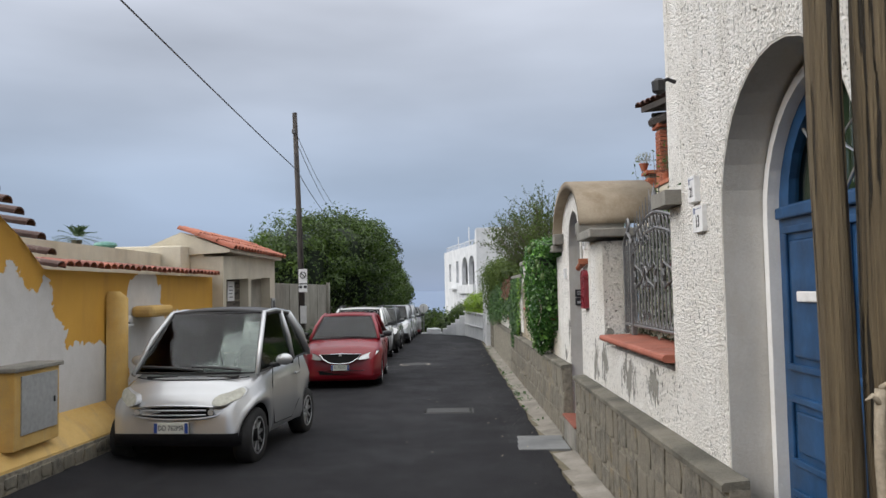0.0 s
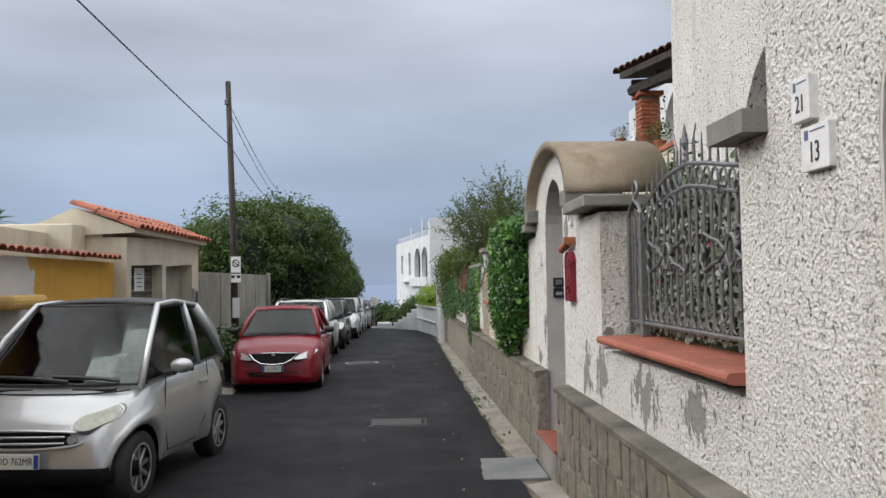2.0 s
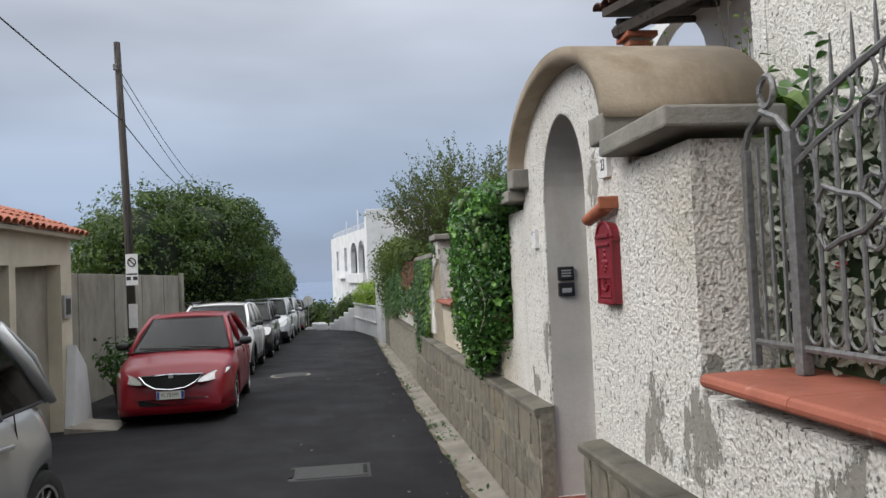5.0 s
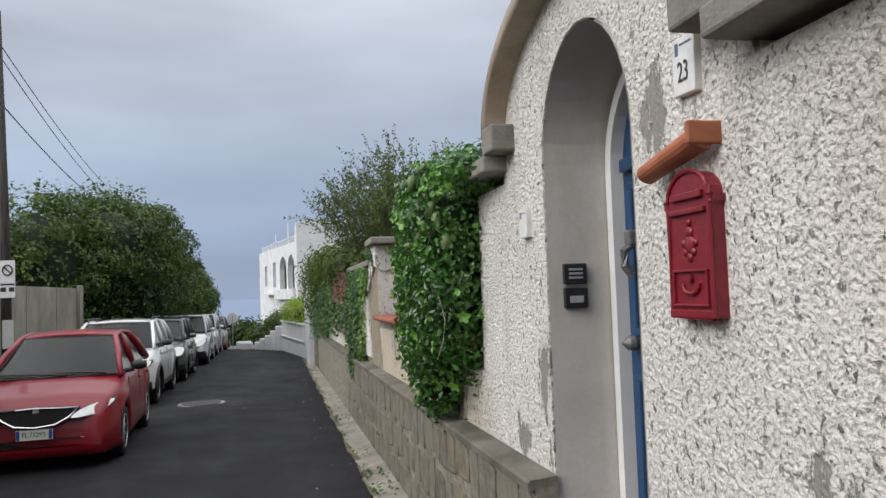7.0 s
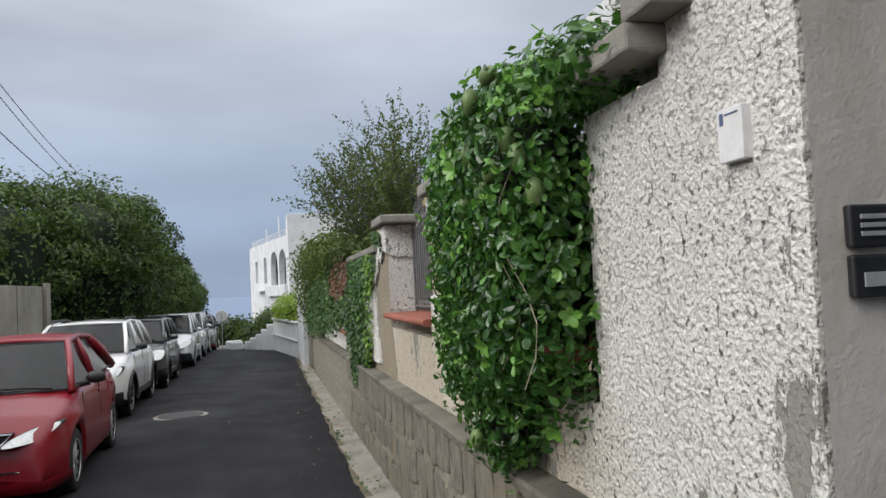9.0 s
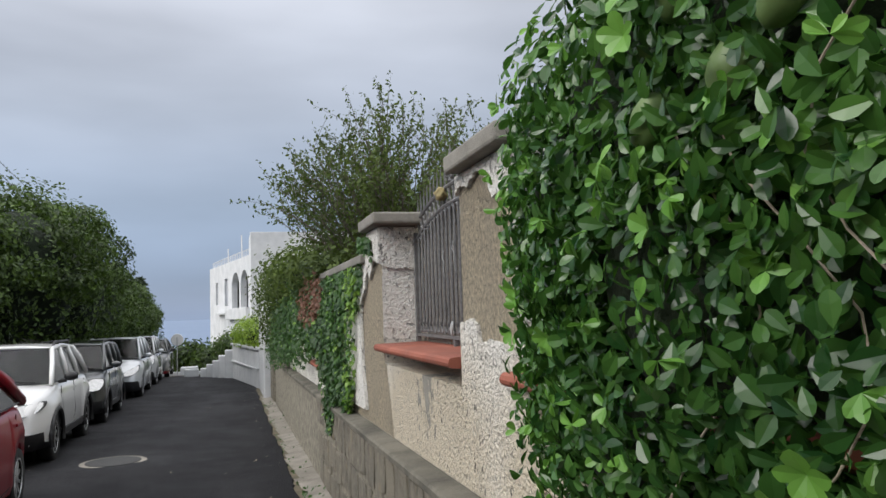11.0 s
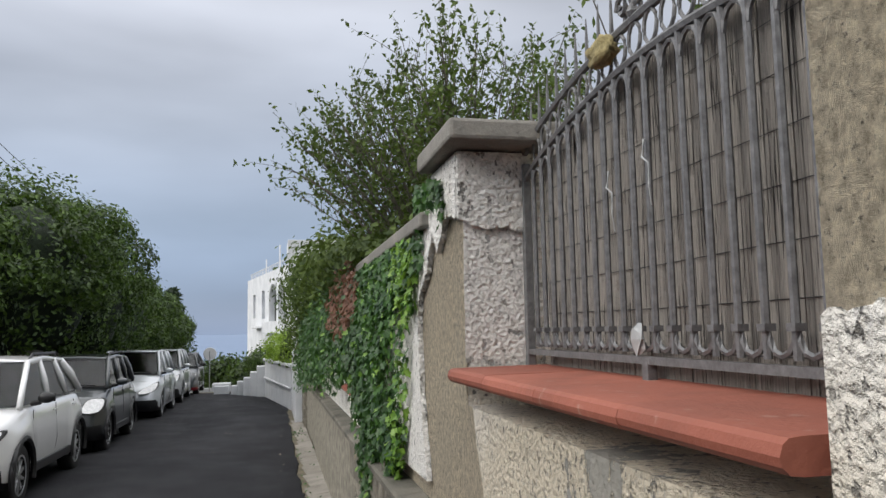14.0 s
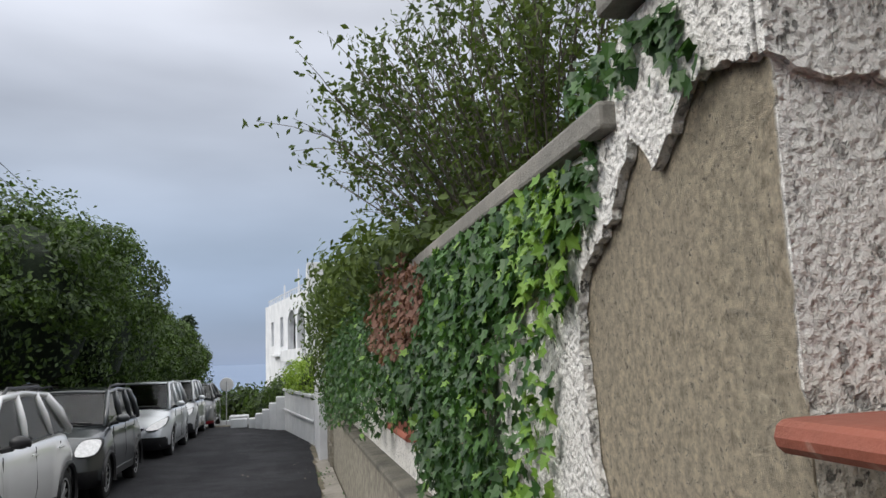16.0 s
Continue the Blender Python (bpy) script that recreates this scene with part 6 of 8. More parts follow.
def bar_pts(x, f, y0, y1, n=20):
    return [(x, y0 + (y1 - y0) * k / n, f(y0 + (y1 - y0) * k / n)) for k in range(n + 1)]


def railing_one():
    e = empty("railing", None, "ornate grey wrought iron railing with rings and spikes", "railing")
    x = 2.2

    def top(y):
        if y > 5.52:
            return 2.12 + 0.10 * max(0, 1 - abs(y - 5.66) / 0.12)
        tab = [(3.56, 2.15), (3.88, 2.205), (4.15, 2.25), (4.42, 2.302), (4.68, 2.338), (4.98, 2.318), (5.15, 2.275), (5.35, 2.215), (5.52, 2.14)]
        return float(np.interp(y, [a for a, _ in tab], [b for _, b in tab]))
    for off, r in ((0, 0.014), (-0.125, 0.013)):
        bm = B()
        tube(bm, bar_pts(x, lambda y: top(y) + off, 3.70, 5.50, 26), r, 6)
        part("top_rail", bm, M["iron"], e)
    bm = B()
    tube(bm, [(x, 3.68, 1.40), (x, 5.84, 1.40)], 0.014, 6)
    part("bottom_rail", bm, M["iron"], e)
    for y, w in ((3.70, 0.03), (5.52, 0.045), (5.82, 0.03)):
        bm = B()
        box(bm, x - w / 2, x + w / 2, y - w / 2, y + w / 2, 1.31, top(y) - 0.0, 0.004)
        part("post", bm, M["iron"], e)
    n = 17
    for k in range(1, n):
        y = 5.50 - (5.50 - 3.72) * k / n
        t = top(y)
        bm = B()
        tube(bm, [(x, y, 1.41), (x, y, t - 0.13)], 0.0085, 6)
        part("bar", bm, M["iron"], e)
        bm = B()
        ring(bm, (y + 0.052, t - 0.062), 0.040, 0.054, 0.007, x)
        part("ring", bm, M["iron"], e)
        bm = B()
        tube(bm, [(x, y, t), (x, y, t + 0.10), (x, y + (0.0), t + 0.17)], 0.009, 5, r1=0.002)
        part("spike", bm, M["iron"], e)
        bm = B()
        tube(bm, [(x, y + 0.052 + 0.045 * math.cos(q), t - 0.205 + 0.065 * math.sin(q)) for q in [math.pi * m / 8 for m in range(9)]], 0.006, 5)
        part("small_arch", bm, M["iron"], e)
        bm = B()
        tube(bm, [(x, y + 0.052 + 0.042 * math.cos(q), 1.475 - 0.055 * math.sin(q)) for q in [math.pi * m / 8 for m in range(9)]], 0.006, 5)
        part("small_arch", bm, M["iron"], e)
    for y in (5.60, 5.67, 5.74):
        bm = B()
        tube(bm, [(x, y, 1.41), (x, y, top(y) - 0.03)], 0.008, 5)
        part("bar", bm, M["iron"], e)
    bm = B()
    tube(bm, [(x, 5.84, 2.10), (x, 5.79, 2.19), (x, 5.70, 2.245), (x, 5.60, 2.2), (x, 5.52, 2.12)], 0.014, 6)
    ring(bm, (5.66, 2.31), 0.045, 0.055, 0.012, x)
    part("scroll", bm, M["iron"], e)
    # scrolls in the middle
    for cy in (5.02, 4.10):
        for s in (1, -1):
            bm = B()
            tube(bm, [(x - 0.015, cy + s * a, 1.83 + b) for a, b in ((0.06, 0.0), (0.14, 0.05), (0.24, 0.07), (0.32, 0.10), (0.36, 0.05), (0.33, 0.0), (0.36, -0.05), (0.32, -0.10), (0.24, -0.07), (0.14, -0.05), (0.06, 0.0))], 0.010, 6)
            part("scroll", bm, M["iron"], e)
            for zz, d in ((1.90, 1), (1.76, -1), (2.12, 1), (1.52, -1)):
                bm = B()
                tube(bm, [(x - 0.012, cy + s * (0.09 + 0.05 * (1 - q / 11) * math.cos(q * 0.75)), zz + d * 0.05 * (1 - q / 11) * math.sin(q * 0.75)) for q in range(10)], 0.008, 5)
                part("scroll", bm, M["iron"], e)
        bm = B()
        ring(bm, (cy, 1.83), 0.055, 0.075, 0.012, x - 0.01)
        part("ring", bm, M["iron"], e)
    bm = B()
    yc = 4.70
    lathe(bm, [(0.008, 0), (0.018, 0.02), (0.008, 0.045), (0.014, 0.06), (0.008, 0.08), (0.024, 0.12), (0.008, 0.20), (0.001, 0.235)], 8, Matrix.Translation((x, yc, top(yc))))
    part("finial", bm, M["iron"], e)
    for s in (1, -1):
        bm = B()
        tube(bm, [(x, yc + s * 0.09, top(yc) - 0.10), (x, yc + s * 0.13, top(yc) + 0.0), (x, yc + s * 0.12, top(yc) + 0.1), (x, yc + s * 0.17, top(yc) + 0.20)], 0.010, 5, r1=0.004)
        part("spike", bm, M["iron"], e)
    # plastic leaf screen behind it
    g = np.random.default_rng(8)
    n = 2300
    yy = g.uniform(3.72, 5.82, n)
    zz = 1.33 + (np.array([top(v) for v in yy]) - 1.33 - 0.10) * g.uniform(0, 1, n)
    P = np.stack([2.27 + g.normal(0, 0.012, n), yy, zz], 1)
    N = np.tile([-1.0, 0, 0.1], (n, 1))
    sc = empty("leaf_screen", None, "faded grey plastic leaf screen tied behind the railing", "screen")
    leaves("screen_leaves", P, N, g.uniform(0.038, 0.062, n), LEAF_OVAL, M["leaf_grey"], sc, 4, -0.1, "stuff")
    g2 = np.random.default_rng(18)
    P2 = np.stack([np.full(6, 2.25), g2.uniform(3.9, 5.4, 6), g2.uniform(1.5, 2.1, 6)], 1)
    leaves("red_blossoms", np.repeat(P2, 3, 0), np.tile([-1.0, 0, 0], (18, 1)), 0.036, LEAF_OVAL, M["mailbox"], sc, 5, 0.1, "stuff")
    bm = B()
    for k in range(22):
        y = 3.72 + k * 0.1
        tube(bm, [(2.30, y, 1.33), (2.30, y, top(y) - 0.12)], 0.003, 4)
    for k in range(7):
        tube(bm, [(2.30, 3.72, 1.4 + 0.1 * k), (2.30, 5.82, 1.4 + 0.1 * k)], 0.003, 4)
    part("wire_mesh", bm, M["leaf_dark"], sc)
    # dark sheet added behind the leaves, fills the gaps between them
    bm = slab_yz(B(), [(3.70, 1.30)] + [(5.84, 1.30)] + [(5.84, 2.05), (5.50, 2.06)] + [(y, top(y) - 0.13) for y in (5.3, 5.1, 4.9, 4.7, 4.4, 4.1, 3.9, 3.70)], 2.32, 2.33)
    part("dark_sheet", bm, M["leaf_dark"], sc)


railing_one()


def railing_three(y0, y1, zc, name_label):
    e = empty("railing", None, name_label, "railing")
    x = 2.25

    def top(y):
        u = (y1 - y) / (y1 - y0)
        return 2.185 + 0.155 * math.sin(math.pi * min(1, max(0, u * 0.96))) ** 0.75
    for off, r in ((0, 0.014), (-0.11, 0.013)):
        bm = B()
        tube(bm, bar_pts(x, lambda y: top(y) + off, y0, y1), r, 6)
        part("top_rail", bm, M["iron"], e)
    bm = B()
    box(bm, x - 0.012, x + 0.012, y0, y1, 1.405, 1.425)
    part("bottom_rail", bm, M["iron"], e)
    for y in (y0, y1):
        bm = B()
        box(bm, x - 0.016, x + 0.016, y - 0.016, y + 0.016, 1.36, 2.14, 0.003)
        part("post", bm, M["iron"], e)
    bm = B()
    box(bm, x - 0.015, x + 0.015, (y0 + y1) / 2 - 0.015, (y0 + y1) / 2 + 0.015, 1.345, 1.42, 0.003)
    part("foot", bm, M["iron"], e)
    n = round((y1 - y0) / 0.092)
    for k in range(1, n):
        y = y0 + (y1 - y0) * k / n
        t = top(y)
        bm = B()
        tube(bm, [(x, y, 1.435), (x, y, t - 0.11)], 0.009, 6)
        part("bar", bm, M["iron"], e)
        bm = B()
        ring(bm, (y - 0.046, t - 0.055), 0.034, 0.046, 0.006, x, 12)
        part("ring", bm, M["iron"], e)
        bm = B()
        tube(bm, [(x, y, t), (x, y, t + 0.09), (x, y, t + 0.15)], 0.008, 5, r1=0.002)
        part("spike", bm, M["iron"], e)
        for zz, sg in ((1.435, 1), (t - 0.12, -1)):
            bm = B()
            tube(bm, [(x, y - 0.046 + 0.042 * math.cos(q), zz + sg * (0.062 - 0.055 * math.sin(q))) for q in [math.pi * m / 6 for m in range(7)]], 0.007, 5)
            part("small_arch", bm, M["iron"], e)
        bm = B()
        box(bm, x - 0.013, x + 0.013, y - 0.013, y + 0.013, 1.49, 1.505)
        part("collar", bm, M["iron"], e)
    yc = (y0 + y1) / 2
    bm = lathe(B(), [(0.008, 0), (0.020, 0.02), (0.009, 0.045), (0.016, 0.065), (0.008, 0.085), (0.026, 0.13), (0.009, 0.20), (0.001, 0.25)], 8, Matrix.Translation((x, yc, top(yc))))
    part("finial", bm, M["iron"], e)
    for sg in (1, -1):
        bm = tube(B(), [(x - 0.01, yc + sg * (0.045 + 0.035 * (1 - q / 12) * math.cos(q * 0.8)), top(yc) + 0.05 + 0.04 * (1 - q / 12) * math.sin(q * 0.8)) for q in range(10)], 0.008, 5)
        part("scroll", bm, M["iron"], e)
    # reed screen
    sc = empty("reed_screen", None, "grey brown reed screen tied behind the railing", "screen")
    g = random.Random(4)
    bm = B()
    y = y0 + 0.02
    while y < y1 - 0.10:
        w = g.uniform(0.007, 0.012)
        tube(bm, [(2.30 + g.uniform(-0.003, 0.003), y, 1.355), (2.30, y + g.uniform(-0.006, 0.006), top(y) - 0.08 + g.uniform(-0.03, 0.02))], w / 2 + 0.001, 4, False)
        y += w
    part("reeds", bm, M["reed"], sc)
    for k in range(7):
        bm = B()
        tube(bm, [(2.292, y0 + 0.02, 1.44 + 0.115 * k), (2.291, (y0 + y1) / 2, 1.435 + 0.115 * k), (2.292, y1 - 0.10, 1.44 + 0.115 * k)], 0.0013, 4)
        part("wire", bm, M["black"], sc)
    bm = slab_yz(B(), [(y0 + 0.02, 1.34), (y1 - 0.11, 1.34), (y1 - 0.11, 2.15), ((y0 + y1) / 2, 2.24), (y0 + 0.02, 2.1)], 2.315, 2.325)
    part("reed_backing", bm, M["reed"], sc)
    return e


railing_three(11.89, 13.78, 0, "grey wrought iron railing with a band of rings and spikes")
railing_three(9.40, 11.06, 0, "grey wrought iron railing half hidden behind the vine")


def build_rail_bits():
    """The weathered lump wedged on the top rail and the torn plastic on the reeds."""
    r = empty("foam_piece", Matrix.Translation((2.225, 12.99, 2.30)), "weathered yellow foam piece wedged on the railing", "foam piece")
    bm = rough_blob(B(), (0, 0, 0), (0.035, 0.085, 0.05), 4.0, 0.5, 3)
    part("foam", bm, M["foam"], r, "", True)
    for y, z, lb in ((12.75, 1.90, "torn white plastic ribbon caught on the railing"), (12.97, 1.86, "thin white plastic ribbon caught on the railing")):
        t = empty("plastic_ribbon", Matrix.Translation((2.235, y, z)), lb, "ribbon")
        bm = tube(B(), [(0, 0.03, 0.09), (-0.012, 0.022, 0.04), (-0.008, -0.004, 0.02), (-0.014, -0.012, -0.04), (-0.004, -0.004, -0.09)], 0.004, 5, r1=0.002)
        part("strip", bm, M["metal_grey"], t)
    t = empty("plastic_scrap", Matrix.Translation((2.235, 12.86, 1.47)), "crumpled pale plastic scrap at the foot of the railing", "litter")
    bm = rough_blob(B(), (0, 0, 0), (0.012, 0.035, 0.045), 9.0, 0.9, 2)
    part("scrap", bm, M["metal_grey"], t)


build_rail_bits()


# ---- things on the wall ----
def build_mailbox():
    y, z = 6.768, 1.523
    e = empty("mailbox", Matrix.Translation((2.002, y, z)), "crimson cast iron wall mailbox with relief crest", "mailbox")
    out = [(-0.106, 0.0), (0.106, 0.0), (0.106, 0.30), (0.116, 0.31), (0.116, 0.33)] + [(0.106 * math.cos(math.pi * k / 10), 0.33 + 0.075 * math.sin(math.pi * k / 10)) for k in range(0, 11)] + [(-0.116, 0.33), (-0.116, 0.31), (-0.106, 0.30)]
    part("case", slab_yz(B(), out, -0.045, 0.01), M["mailbox"], e)
    rim = [(p[0] * 1.0, p[1]) for p in out]
    bm = B()
    tube(bm, [(-0.047, a, b) for a, b in rim] + [(-0.047, *rim[0])], 0.007, 6, False)
    part("rim", bm, M["mailbox"], e)
    bm = B()
    box(bm, -0.058, -0.045, -0.09, 0.09, 0.285, 0.30, 0.003)
    box(bm, -0.058, -0.045, -0.08, 0.08, 0.325, 0.345, 0.003)
    part("flap", bm, M["mailbox"], e)
    bm = B()
    for a, b, c, d in ((-0.09, 0.09, 0.125, 0.132), (-0.09, 0.09, 0.03, 0.037), (-0.09, -0.083, 0.037, 0.125), (0.083, 0.09, 0.037, 0.125), (-0.110, 0.110, 0.0, 0.02)):
        box(bm, -0.055, -0.045, a, b, c, d, 0.002)
    part("door_frame", bm, M["mailbox"], e)
    bm = B()
    tube(bm, [(-0.05, 0.045 * math.cos(q), 0.095 + 0.03 * math.sin(q)) for q in [math.pi + math.pi * m / 8 for m in range(9)]], 0.006, 6)
    lathe(bm, [(0.012, -0.056), (0.012, -0.045)], 10, Matrix.Translation((0, 0, 0.108)), "x")
    part("lock", bm, M["mailbox"], e)
    bm = B()
    for k, (a, b, r) in enumerate(((0, 0.20, 0.028), (0, 0.235, 0.018), (-0.03, 0.205, 0.012), (0.03, 0.205, 0.012), (0, 0.262, 0.012), (-0.02, 0.18, 0.012), (0.02, 0.18, 0.012), (0, 0.165, 0.014))):
        bmesh.ops.create_icosphere(bm, subdivisions=2, radius=1, matrix=Matrix.Translation((-0.046, a, b)) @ Matrix.Diagonal((0.008, r, r, 1)))
    part("crest", bm, M["mailbox"], e, "", True)
    t = empty("hood_tile", Matrix.Translation((1.995, 6.815, 1.985)), "orange clay hood tile set above the mailbox", "tile")
    bm = B()
    prev = None
    for k in range(11):
        q = math.pi * k / 10
        # a gutter tile that lies along the wall, sloping
        row = [bm.verts.new(p) for p in ((-0.03 - 0.055 * math.sin(q), -0.15, 0.025 + 0.038 * math.cos(q)), (-0.03 - 0.048 * math.sin(q), 0.17, -0.03 + 0.032 * math.cos(q)),
                                         (-0.02 - 0.038 * math.sin(q), 0.17, -0.03 + 0.022 * math.cos(q)), (-0.02 - 0.042 * math.sin(q), -0.15, 0.025 + 0.027 * math.cos(q)))]
        if prev:
            for j in range(4):
                bm.faces.new((prev[j], prev[(j + 1) % 4], row[(j + 1) % 4], row[j]))
        else:
            bm.faces.new(row)
        prev = row
    bm.faces.new(prev[::-1])
    box(bm, -0.095, 0.01, -0.16, -0.14, 0.0, 0.062, 0.006)
    bmesh.ops.recalc_face_normals(bm, faces=bm.faces)
    part("tile_body", bm, M["brick"], t)


build_mailbox()
RY = Matrix.Rotation(radians(-90), 4, "Z") @ Matrix.Rotation(radians(90), 4, "X")


def wall_tile(label, y, z, w, h, num, x=1.975, ink="ink_blue", size=0.085, tilt=0):
    e = empty("house_number", Matrix.Translation((x, y, z)) @ Matrix.Rotation(radians(tilt), 4, "X"), label, "house number")
    bm = B()
    box(bm, -0.008, 0.03, -w / 2, w / 2, -h / 2, h / 2, 0.003)
    part("tile_plate", bm, M["sign_white"], e)
    if num:
        text_mesh(num, size, Matrix.Translation((-0.0085, 0, -h * 0.12)) @ RY, M["ink"], e, squeeze=0.7)
    bm = B()
    box(bm, -0.0095, -0.008, w * 0.22, w * 0.36, h * 0.2, h * 0.42)
    box(bm, -0.0095, -0.008, -w * 0.38, w * 0.15, h * 0.36, h * 0.39)
    part("small_print", bm, M[ink], e)
    return e


wall_tile("white ceramic house number tile 21", 3.00, 2.295, 0.115, 0.15, "21")
wall_tile("white ceramic house number tile 23", 6.79, 2.235, 0.115, 0.165, "23", 1.985, tilt=2)
wall_tile("old glazed tile with 13 and a small boat", 2.93, 2.12, 0.17, 0.15, "13", 1.982, size=0.10)
wall_tile("faded old glazed tile beside the arched door", 8.26, 1.92, 0.10, 0.13, "", 1.982)
ic = empty("intercom", Matrix.Translation((2.12, 8.022, 1.62)), "two small dark intercom panels on the reveal", "intercom")
for k in (0, 1):
    bm = B()
    z = 0.055 - 0.105 * k
    box(bm, -0.055, 0.055, -0.022, 0.0, z - 0.045, z + 0.045, 0.006)
    part("panel_case", bm, M["black"], ic)
    bm = B()
    for q in range(3 if k == 0 else 1):
        box(bm, -0.032, 0.032, -0.026, -0.0225, z - 0.022 + 0.018 * q, z - 0.012 + 0.018 * q + (0.02 if k else 0), 0.001)
    part("name_plate", bm, M["metal_grey"], ic)


# ---- wooden posts at the entrance, old climber ----
def build_posts():
    for k, (x, y, r, lean) in enumerate(((1.715, 0.88, 0.052, 0.0), (1.862, 0.86, 0.082, 0.0))):
        e = empty("wooden_post", Matrix.Translation((x, y, ground_z(y) + 0.02)), "weathered rough wooden post with cracks" if k else "thin weathered wooden post tied with string", "post")
        bm = B()
        pts = [(lean * (z / 3.0) + 0.012 * math.sin(z * 2.3 + k), 0.008 * math.cos(z * 1.7), z) for z in [0.15 * i for i in range(26)]]
        tube(bm, pts, r, 14, r1=r * 0.9)
        for v in bm.verts:
            n = noise.noise(Vector((v.co.x * 30 + 5 * k, v.co.y * 30, v.co.z * 1.4)))
            v.co.x += n * r * 0.22
            v.co.y += n * r * 0.22
        part("trunk", bm, M["post"], e, "", True)
    e = empty("climber_stem", Matrix.Translation((1.775, 0.80, ground_z(0.8) + 0.02)), "pale dead climbing stem with stubby knots on the posts", "plant stem")
    bm = B()
    tube(bm, [(0.0 + 0.008 * math.sin(z * 9), -0.02, z) for z in [0.1 * i for i in range(15)]], 0.019, 7, r1=0.016)
    for z, s in ((1.355, -1), (1.21, 1), (1.40, 1), (1.035, -1)):
        tube(bm, [(0, -0.02, z), (0.034 * s, -0.04, z + 0.03), (0.046 * s, -0.03, z + 0.015)], 0.010, 5, r1=0.006)
    part("stem", bm, M["dry_stem"], e, "", True)


build_posts()


# ---- big vine over the second opening ----
VINE = [((1.95, 9.55, 2.05), (0.30, 0.50, 0.40)), ((1.93, 10.0, 2.05), (0.30, 0.50, 0.36)), ((1.92, 10.35, 1.85), (0.22, 0.40, 0.42)), ((1.92, 9.85, 1.6), (0.28, 0.62, 0.42)),
        ((1.95, 9.45, 1.6), (0.24, 0.34, 0.45)), ((1.90, 10.1, 1.25), (0.20, 0.42, 0.26)), ((1.87, 9.85, 1.02), (0.13, 0.22, 0.20)), ((1.97, 9.0, 2.30), (0.17, 0.28, 0.11)), ((1.98, 9.6, 2.30), (0.26, 0.5, 0.12)), ((1.95, 10.78, 2.0), (0.18, 0.30, 0.40)), ((1.93, 10.68, 1.58), (0.14, 0.30, 0.28)), ((1.93, 10.6, 1.28), (0.12, 0.26, 0.14))]


